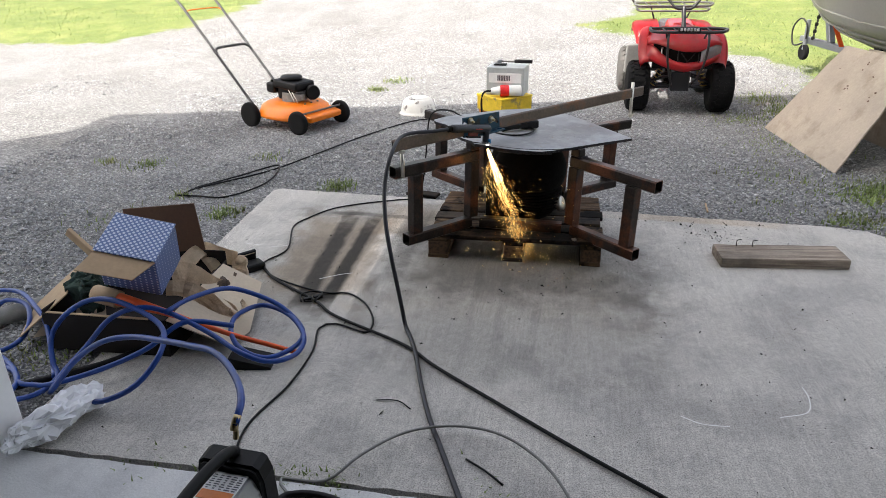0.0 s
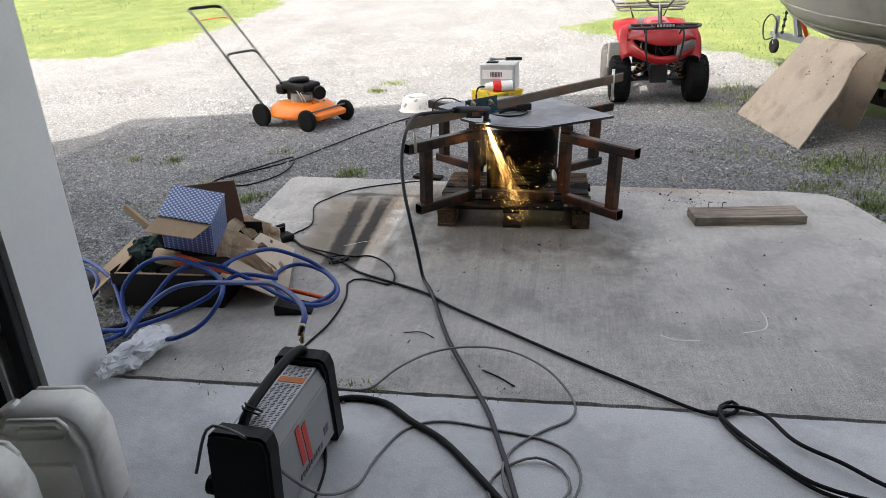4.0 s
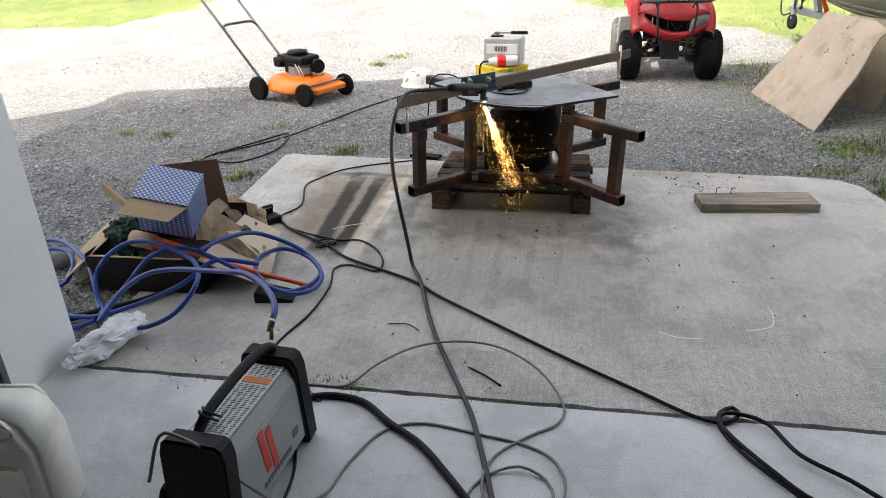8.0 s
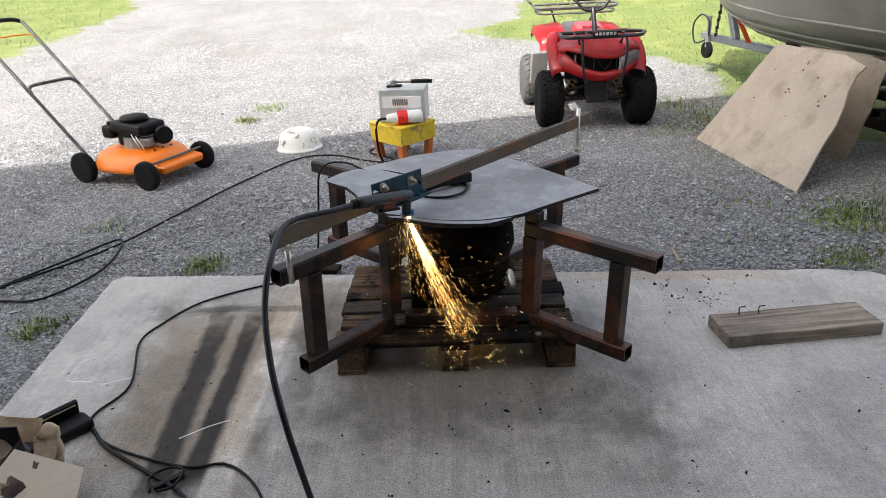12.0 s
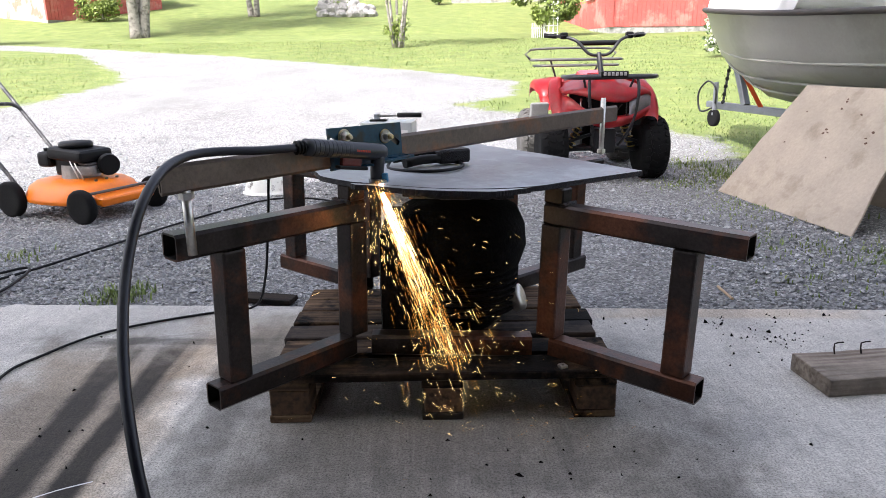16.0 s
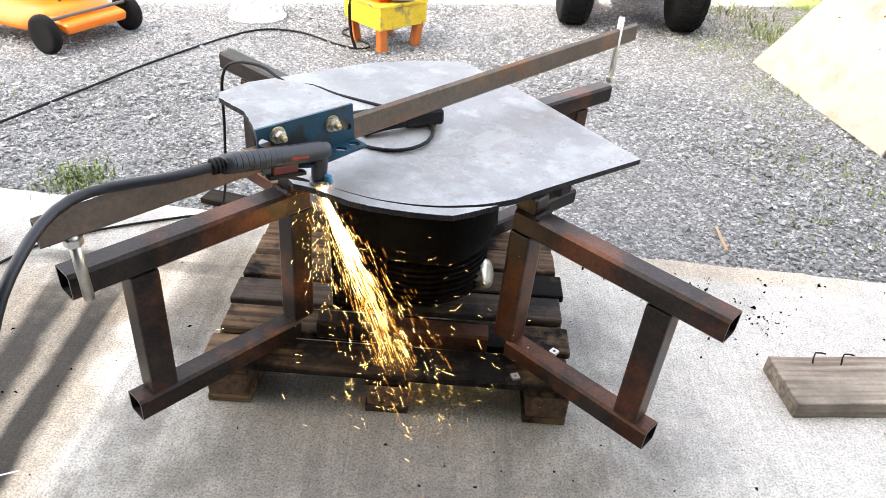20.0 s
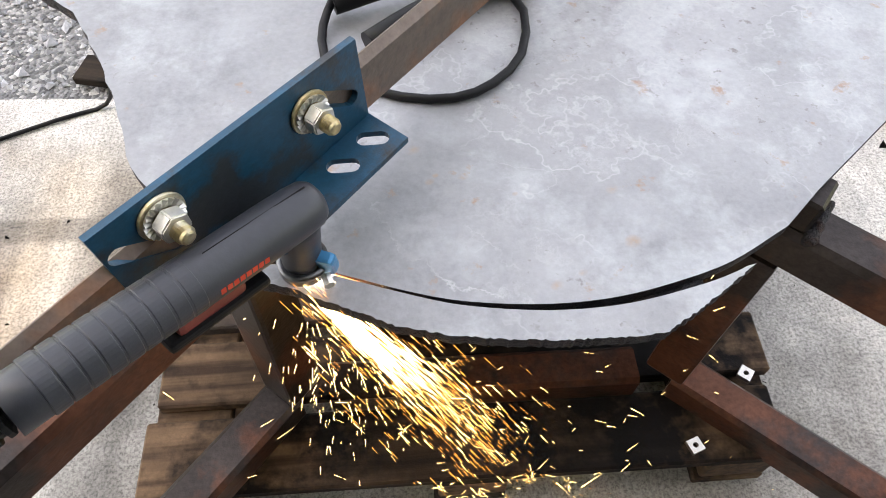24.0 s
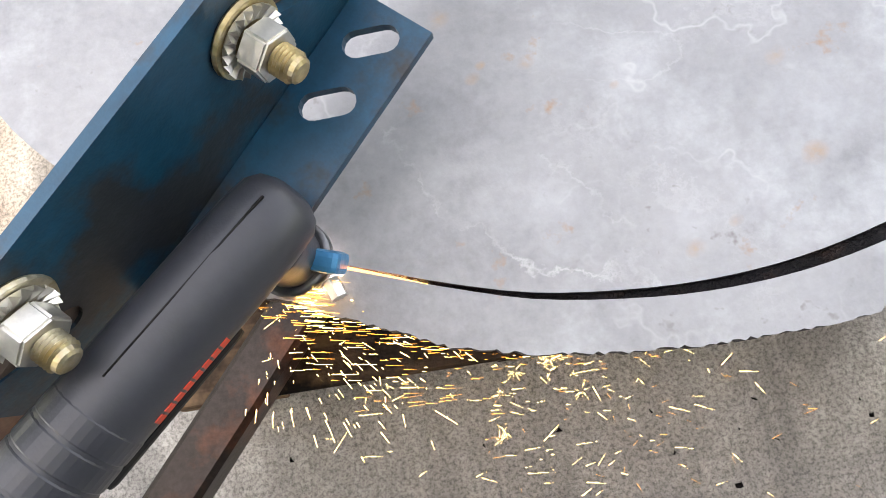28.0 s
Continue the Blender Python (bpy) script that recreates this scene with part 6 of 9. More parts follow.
def build_small():
    t = thing("loose_board", pose(-0.60, 0.86, -0.004, 0, 0, -14), "short dark board lying behind the pallet", "board")
    bm = bmesh.new()
    box(bm, 0.19, 0.07, 0.018, pose(0, 0, 0.009), 0.002)
    part("board", bm, M_PALLET, t)
    t = thing("thin_stick", pose(0.99, 0.84, -0.01), "thin pale stick lying on the gravel", "stick")
    bm = bmesh.new()
    rod(bm, (0.005, 0.08, 0.01), (-0.01, -0.08, 0.02), 0.005, 6)
    part("stick_wood", bm, M_CARD, t)
    t = thing("steel_wire", pose(0.05, -1.41, 0.0), "short dark steel wire lying on the slab", "wire")
    bm = bmesh.new()
    sweep(bm, spline([(-0.06, 0.045, 0.005), (0, 0.005, 0.006), (0.055, -0.042, 0.005)], 0.02), 0.0032, 6)
    part("wire_body", bm, M_RUBBER, t)
    t = thing("twig", pose(-0.27, -1.16, 0.0), "thin dark twig lying on the slab", "twig")
    bm = bmesh.new()
    sweep(bm, spline([(-0.07, 0.03, 0.004), (0, 0.035, 0.006), (0.05, 0.0, 0.004)], 0.02), 0.0022, 5)
    part("twig_body", bm, M_RUBBER, t)
    # crumbs on the slab
    rnd = random.Random(21)
    verts, faces = [], []
    for k in range(420):
        if k < 200:
            x, y = rnd.uniform(-1.35, 1.7), rnd.uniform(-1.4, 0.6)
        elif k < 300:
            x, y = rnd.gauss(0.9, 0.35), rnd.gauss(0.62, 0.06)
        elif k < 360:
            x, y = rnd.gauss(0.95, 0.06), rnd.gauss(0.42, 0.06)
        else:
            x, y = rnd.gauss(0.1, 0.4), rnd.gauss(-0.25, 0.2)
        if not (-1.38 < x < 1.68 and -1.45 < y < 0.63):
            continue
        s = rnd.uniform(0.002, 0.0065) * (1.8 if rnd.random() < 0.06 else 1)
        i = len(verts)
        for _ in range(4):
            verts.append((x + rnd.uniform(-s, s), y + rnd.uniform(-s, s), 0.0005))
        verts.append((x, y, s * rnd.uniform(0.6, 1.3)))
        q = sorted(range(i, i + 4), key=lambda n: math.atan2(verts[n][1] - y, verts[n][0] - x))
        faces += [(q[a], q[(a + 1) % 4], i + 4) for a in range(4)]
    me = bpy.data.meshes.new("slag_crumbs")
    me.from_pydata(verts, [], faces)
    me.materials.append(M_SOOT)
    tagged(new("slag_crumbs", me), "dark crumbs of slag and grit scattered on the slab", "debris", kind="stuff")
    # chalk scratches
    bm = bmesh.new()
    for pts in ([(0.92, -1.02), (1.01, -0.98), (1.035, -0.90), (1.03, -0.84)], [(0.62, -1.06), (0.68, -1.09), (0.76, -1.09)], [(-1.20, 0.0), (-1.10, 0.04)], [(-1.33, 0.03), (-1.24, 0.02)], [(-0.83, -0.30), (-0.76, -0.25), (-0.70, -0.22)]):
        line = spline([(x, y, 0.0012) for x, y in pts], 0.015)
        for a, b in zip(line, line[1:]):
            d = (b - a).normalized()
            sd = Vector((-d.y, d.x, 0)) * 0.0020
            bm.faces.new([bm.verts.new(q) for q in (a - sd, b - sd, b + sd, a + sd)])
    tagged(part("chalk_marks", bm, M_LABEL), "faint white chalk scratches on the slab", "chalk marks", kind="stuff")


build_cutter()
build_cans()
build_hose()
build_cables()
build_pile()
build_plank()
build_small()


# ---- things in the yard ----
M_TYRE = mat("black_tyre_rubber", (0.006, 0.006, 0.0065), 0.85, 0, 0.25, 20, 120, 0.3)
M_TYRE.node_tree.nodes["Principled BSDF"].inputs["Specular IOR Level"].default_value = 0.2
M_TYREDUST = mat("dusty_tyre_rubber", (0.085, 0.082, 0.077), 0.9, 0, 0.25, 12, 120, 0.3)
M_REDPLASTIC = mat("red_plastic_fairing", (0.54, 0.018, 0.024), 0.32, 0, 0.1, 5, 90, 0.03, (0.46, 0.05, 0.04), 0.3, 4, coat=0.35)
M_BLACKSTEEL = mat("black_painted_tube", (0.025, 0.025, 0.027), 0.4, 0.3, 0.15)
M_SEAT = mat("grey_seat_vinyl", (0.10, 0.10, 0.11), 0.5, 0, 0.1)
M_GOLD = mat("yellow_spring", (0.5, 0.36, 0.10), 0.4, 0.4, 0.1)
M_LENS = mat("clear_headlamp", (0.50, 0.47, 0.48), 0.12, 0.4, 0.1, 30)
M_GREYPLASTIC = mat("faded_grey_plastic", (0.19, 0.19, 0.185), 0.7, 0, 0.15, 8)
M_BRUSHED = mat("worn_steel_tube", (0.11, 0.105, 0.10), 0.5, 0.3, 0.2)
M_HANDLE = mat("dark_handle_tube", (0.05, 0.05, 0.052), 0.45, 0.4, 0.3, 30, 160, 0.1, (0.12, 0.12, 0.12), 0.3, 20)
M_ENGINE = mat("cast_aluminium", (0.28, 0.27, 0.26), 0.5, 0.7, 0.2, 30, 160, 0.2)
M_YELLOW = mat("chipped_yellow_paint", (0.72, 0.50, 0.03), 0.5, 0, 0.15, 10, 100, 0.1, (0.30, 0.22, 0.08), 0.28, 9)
M_LEGS = mat("orange_stool_leg", (0.55, 0.15, 0.03), 0.6, 0, 0.15)
M_ENAMEL = mat("chipped_white_enamel", (0.74, 0.74, 0.70), 0.35, 0, 0.06, 8, 80, 0.03, (0.12, 0.10, 0.09), 0.18, 14)
M_CASE = mat("grey_metal_case", (0.50, 0.52, 0.52), 0.4, 0.3, 0.1)
M_PLY = mat("weathered_plywood", (0.40, 0.335, 0.265), 0.8, 0, 0.14, 3, 60, 0.12, (0.32, 0.262, 0.20), 0.26, 5)
M_HULL = mat("grey_fibreglass_hull", (0.31, 0.305, 0.265), 0.38, 0, 0.08, 2, 60, 0.02, (0.26, 0.255, 0.215), 0.4, 1.5)
M_RUBRAIL = mat("dark_rub_rail", (0.035, 0.028, 0.024), 0.6, 0, 0.2)
M_DECK = mat("white_gelcoat", (0.76, 0.76, 0.74), 0.35, 0, 0.05, 3)
M_GALV = mat("galvanised_steel", (0.24, 0.255, 0.275), 0.45, 0.7, 0.15, 8, 90, 0.05)
M_STRAP = mat("orange_webbing", (0.80, 0.16, 0.03), 0.7, 0, 0.1)
M_DARKBOARD = mat("dark_stained_board", (0.03, 0.022, 0.018), 0.8, 0, 0.3, 10)
M_GLASS = mat("dark_window_glass", (0.05, 0.06, 0.07), 0.08, 0.0, 0.05)


def wheel(t, x, y, z, r, w, material, rim_mat, knobs=0, axis=(0, 1, 0), name="wheel"):
    """A wheel with its tyre and rim, its axle along an axis."""
    m = axis_to((x, y, z), Vector((x, y, z)) + Vector(axis))
    bm = bmesh.new()
    prof = [(r * 0.55, -w * 0.42), (r * 0.80, -w * 0.5), (r * 0.95, -w * 0.42), (r, -w * 0.2), (r, w * 0.2), (r * 0.95, w * 0.42), (r * 0.80, w * 0.5), (r * 0.55, w * 0.42)]
    lathe(bm, prof, m, 32)
    for f in bm.faces:
        f.smooth = True
    tyre = part(name, bm, material, t)
    if knobs:
        bm = bmesh.new()
        for k in range(knobs):
            a = 2 * math.pi * k / knobs
            for s, turn in ((-0.34, 14), (-0.12, -24), (0.12, 24), (0.34, -14)):
                aa = a + (math.pi / knobs if abs(s) < 0.2 else 0)
                box(bm, w * 0.20, r * 0.13, r * 0.055, m @ pose(0, 0, s * w) @ Matrix.Rotation(aa, 4, "Z") @ Matrix.Translation((r * (1.0 if abs(s) < 0.2 else 0.965), 0, 0)) @ pose(0, 0, 0, 0, 90 if abs(s) < 0.2 else 90 + 34 * (-1 if s > 0 else 1), 0) @ pose(0, 0, 0, 0, 0, turn), 0.0)
        part("tread", bm, material, tyre)
    bm = bmesh.new()
    lathe(bm, [(0.01, -w * 0.30), (r * 0.2, -w * 0.34), (r * 0.25, -w * 0.2), (r * 0.5, -w * 0.26), (r * 0.56, -w * 0.40), (r * 0.56, w * 0.40), (r * 0.5, w * 0.26), (r * 0.25, w * 0.2), (r * 0.2, w * 0.34), (0.01, w * 0.30)], m, 24)
    part("rim", bm, rim_mat, tyre)
    return tyre


def build_mower():
    # own axes: x ahead
    t = thing("lawn_mower", pose(-2.01, 2.475, -0.012, 0, 0, -24), "orange push lawn mower with a black engine standing on the gravel", "lawn mower")
    bm = bmesh.new()
    n = 30
    rings = []
    for sc, z in ((1.0, 0.085), (1.04, 0.09), (1.04, 0.11), (1.0, 0.135), (0.94, 0.17), (0.80, 0.195), (0.45, 0.205), (0.1, 0.206)):
        ring = []
        for k in range(n):
            a = 2 * math.pi * k / n
            rx, ry = (0.285, 0.245)
            c, s = math.cos(a), math.sin(a)
            e = 2.6
            q = (abs(c) ** e + abs(s) ** e) ** (-1 / e)
            ring.append(bm.verts.new((sc * rx * q * c, sc * ry * q * s, z)))
        rings.append(ring)
    for a, b in zip(rings, rings[1:]):
        for k in range(n):
            bm.faces.new((a[k], a[(k + 1) % n], b[(k + 1) % n], b[k])).smooth = True
    bm.faces.new(rings[-1])
    part("deck", bm, M_ORANGE, t)
    bm = bmesh.new()
    box(bm, 0.20, 0.36, 0.05, pose(0.25, 0.0, 0.125, 0, 12, 0), 0.02, 3)
    part("front_apron", bm, M_ORANGE, t)
    for x, y, r in ((0.27, 0.245, 0.092), (0.27, -0.245, 0.092), (-0.27, 0.245, 0.10), (-0.27, -0.245, 0.10)):
        wheel(t, x, y, r, r, 0.05, M_TYRE, M_GREYPLASTIC if x < 0 else M_BLACK, 0, (0, 1, 0))
    bm = bmesh.new()
    rod(bm, (0.29, -0.22, 0.155), (0.29, 0.22, 0.155), 0.008)
    part("front_bar", bm, M_BRUSHED, t)
    bm = bmesh.new()
    rod(bm, (-0.27, -0.23, 0.105), (-0.27, 0.23, 0.105), 0.007)
    part("rear_axle", bm, M_BRUSHED, t)
    # engine
    bm = bmesh.new()
    cyl(bm, 0.10, 0.095, 0.07, pose(0.0, 0, 0.205), 20)
    eng = part("engine_base", bm, M_ENGINE, t)
    for k in range(5):
        bm = bmesh.new()
        box(bm, 0.11, 0.13, 0.006, pose(0.09, 0.0, 0.23 + 0.014 * k), 0.001)
        part("cylinder_fin", bm, M_ENGINE, eng)
    bm = bmesh.new()
    box(bm, 0.27, 0.22, 0.07, pose(0.01, 0, 0.335, 0, 4, 0), 0.028, 3)
    part("engine_cover", bm, M_BLACK, t, "black engine cover")
    bm = bmesh.new()
    box(bm, 0.17, 0.18, 0.10, pose(-0.02, 0.01, 0.265), 0.02, 2)
    part("fan_housing", bm, M_BLACK, t)
    bm = bmesh.new()
    lathe(bm, [(0.088, 0), (0.088, 0.022), (0.078, 0.032), (0.03, 0.034), (0.02, 0.036)], pose(-0.01, 0, 0.368), 24)
    smooth(part("starter_cap", bm, M_BLACK, t))
    bm = bmesh.new()
    lathe(bm, [(0.01, -0.022), (0.055, -0.022), (0.062, 0.0), (0.055, 0.022), (0.01, 0.022)], Matrix.Translation((0.175, 0.04, 0.275)) @ pose(0, 0, 0, 90, 0, 70), 18)
    part("air_filter", bm, M_BLACK, t)
    bm = bmesh.new()
    box(bm, 0.07, 0.06, 0.05, pose(0.13, -0.06, 0.25, 0, 0, 20), 0.008, 2)
    part("carburettor", bm, M_ENGINE, t, "dull cast carburettor")
    bm = bmesh.new()
    box(bm, 0.10, 0.10, 0.085, pose(-0.155, -0.06, 0.305), 0.025, 3)
    part("fuel_tank", bm, M_BLACK, t)
    bm = bmesh.new()
    cyl(bm, 0.02, 0.02, 0.02, pose(-0.165, -0.06, 0.345), 14)
    part("fuel_cap", bm, M_BLACK, t)
    for dx, dz in ((0.0, 0.0), (0.035, -0.01)):
        bm = bmesh.new()
        sweep(bm, spline([(0.06 + dx, -0.11, 0.305 + dz), (0.11 + dx, -0.14, 0.285 + dz), (0.135 + dx, -0.14, 0.245), (0.12 + dx, -0.12, 0.215)], 0.01), 0.0035, 6)
        part("ignition_lead", bm, M_LABEL, t)
    for y in (-0.07, 0.0, 0.07):
        bm = bmesh.new()
        cyl(bm, 0.009, 0.009, 0.012, pose(0.19, y, 0.196), 6)
        part("deck_bolt", bm, M_BRUSHED, t)
    # handle
    bm = bmesh.new()
    y = 0.185
    top = [(-0.26, y, 0.13), (-0.62, y, 0.50), (-1.02, y, 0.905), (-1.09, y, 0.96), (-1.12, y - 0.05, 0.975), (-1.12, 0, 0.975), (-1.12, -y + 0.05, 0.975), (-1.09, -y, 0.96), (-1.02, -y, 0.905), (-0.62, -y, 0.50), (-0.26, -y, 0.13)]
    sweep(bm, spline(top, 0.03), 0.0115, 8)
    hd = part("handle", bm, M_HANDLE, t, "bent steel tube handle")
    bm = bmesh.new()
    sweep(bm, spline([(-0.66, y, 0.545), (-0.70, y - 0.03, 0.585), (-0.71, 0, 0.59), (-0.70, -y + 0.03, 0.585), (-0.66, -y, 0.545)], 0.03), 0.0115, 8)
    part("cross_bar", bm, M_HANDLE, hd)
    bm = bmesh.new()
    sweep(bm, spline(top[3:8], 0.02), 0.0145, 8)
    part("grip", bm, M_BLACK, hd)
    bm = bmesh.new()
    sweep(bm, spline([(-0.96, y, 0.85), (-1.0, y - 0.03, 0.875), (-1.0, 0, 0.88), (-1.0, -y + 0.03, 0.875), (-0.96, -y, 0.85)], 0.03), 0.005, 6)
    part("dead_man_bar", bm, M_ORANGE, hd, "thin orange stop bar")
    bm = bmesh.new()
    rod(bm, (-0.27, -0.20, 0.12), (-0.35, -0.19, 0.25), 0.006)
    part("height_lever", bm, M_BRUSHED, t)


def build_stool():
    t = thing("wooden_stool", pose(-0.305, 2.66, -0.012, 0, 0, 45), "small yellow-painted wooden stool with orange legs on the gravel", "stool")
    for x in (-0.105, 0.105):
        for y in (-0.105, 0.105):
            bm = bmesh.new()
            box(bm, 0.045, 0.045, 0.13, pose(x * 1.12, y * 1.12, 0.065, -6 * (1 if y > 0 else -1), 6 * (1 if x > 0 else -1), 0), 0.004)
            part("leg", bm, M_LEGS, t)
    for sx, sy, x, y in ((0.31, 0.02, 0, 0.145), (0.31, 0.02, 0, -0.145), (0.02, 0.27, 0.145, 0), (0.02, 0.27, -0.145, 0)):
        bm = bmesh.new()
        box(bm, sx, sy, 0.105, pose(x, y, 0.175), 0.003)
        part("apron_board", bm, M_YELLOW, t)
    bm = bmesh.new()
    box(bm, 0.32, 0.32, 0.02, pose(0, 0, 0.238), 0.004)
    part("seat_board", bm, M_YELLOW, t)
    # the metal case on it
    zt = 0.2365
    c = thing("metal_case", pose(-0.285, 2.70, zt, 0, 0, -6), "grey metal instrument case standing on the yellow stool", "case")
    bm = bmesh.new()
    box(bm, 0.30, 0.22, 0.215, pose(0, 0, 0.1085), 0.008, 2)
    part("case_body", bm, M_CASE, c)
    bm = bmesh.new()
    box(bm, 0.26, 0.004, 0.075, pose(0.0, -0.1115, 0.135), 0.002)
    pl = part("front_plate", bm, M_LABEL, c)
    bm = bmesh.new()
    for k in range(8):
        box(bm, 0.009, 0.003, 0.04, pose(-0.055 + 0.013 * k, -0.1140, 0.135))
    part("vent_slot", bm, M_INK, pl)
    bm = bmesh.new()
    box(bm, 0.10, 0.06, 0.012, pose(-0.06, 0, 0.222), 0.004)
    part("clamp_plate", bm, M_BLACK, c)
    h = thing("hammer", pose(-0.36, 2.70, zt + 0.2285, 0, 0, -4), "hammer with a black grip lying on the case", "hammer")
    bm = bmesh.new()
    box(bm, 0.03, 0.07, 0.03, pose(0.01, 0, 0.016), 0.005, 2)
    part("hammer_head", bm, M_GALV, h)
    bm = bmesh.new()
    rod(bm, (0.01, 0, 0.018), (0.14, -0.01, 0.020), 0.006)
    part("shaft", bm, M_BRUSHED, h)
    bm = bmesh.new()
    sweep(bm, spline([(0.13, -0.01, 0.022), (0.20, -0.012, 0.023), (0.27, -0.014, 0.022)], 0.02), 0.0145, 10)
    part("rubber_grip", bm, M_BLACK, h)
    p = thing("power_plug", pose(-0.29, 2.545, zt + 0.046, 0, 0, 12), "large red and white industrial plug lying on the stool", "plug")
    bm = bmesh.new()
    lathe(bm, [(0.02, -0.11), (0.026, -0.10), (0.034, -0.06), (0.036, -0.03)], pose(0, 0, 0, 0, 90, 0), 18)
    part("cable_gland", bm, M_LABEL, p)
    bm = bmesh.new()
    lathe(bm, [(0.038, -0.04), (0.045, -0.035), (0.045, 0.025), (0.038, 0.03)], pose(0, 0, 0, 0, 90, 0), 20)
    part("red_collar", bm, mat("red_plug_plastic", (0.70, 0.02, 0.02), 0.35), p)
    bm = bmesh.new()
    lathe(bm, [(0.036, 0.025), (0.042, 0.03), (0.042, 0.12), (0.036, 0.125)], pose(0, 0, 0, 0, 90, 0), 20)
    part("plug_body", bm, M_LABEL, p)
    bm = bmesh.new()
    sweep(bm, spline([(-0.10, 0, 0.0), (-0.16, 0.0, -0.005), (-0.185, -0.02, -0.06), (-0.18, -0.03, -0.2), (-0.16, -0.05, -0.27)], 0.02), 0.008, 8)
    part("plug_cable", bm, M_RUBBER, p)


def build_bowl():
    t = thing("enamel_basin", pose(-1.09, 3.0, -0.012), "chipped white enamel basin turned upside down on the gravel", "basin")
    bm = bmesh.new()
    lathe(bm, [(0.158, 0.004), (0.166, 0.0), (0.168, 0.006), (0.158, 0.012), (0.150, 0.03), (0.138, 0.08), (0.122, 0.118), (0.105, 0.130), (0.05, 0.133), (0.02, 0.133)], None, 32)
    smooth(part("basin_wall", bm, M_ENAMEL, t))
    bm = bmesh.new()
    lathe(bm, [(0.085, 0.130), (0.095, 0.134), (0.085, 0.138)], None, 28)
    part("foot_ring", bm, M_ENAMEL, t)


def shell(bm, sections, mi=0):
    """Skins cross sections, each a list of points of the same count."""
    rings = [[bm.verts.new(p) for p in sec] for sec in sections]
    for a, b in zip(rings, rings[1:]):
        for k in range(len(a) - 1):
            f = bm.faces.new((a[k], a[k + 1], b[k + 1], b[k]))
            f.smooth, f.material_index = True, mi
    return rings


def nose_x(y):
    """How far the quad bike's nose reaches ahead at a distance from its middle."""
    return 0.275 - 0.155 * (abs(y) / 0.292) ** 2.4


def bonnet_edge(q):
    """Height of the bonnet's front edge, from the right corner (-1) to the left (1)."""
    return float(np.interp(q, [-1, -0.86, -0.6, -0.25, 0, 0.3, 0.42, 0.6, 0.85, 1.0], [0.560, 0.585, 0.568, 0.538, 0.530, 0.528, 0.535, 0.560, 0.578, 0.555]))


def chin_top(q):
    return float(np.interp(q, [-1, -0.86, -0.6, -0.3, 0, 0.4, 1.0], [0.560, 0.560, 0.492, 0.448, 0.432, 0.442, 0.500]))


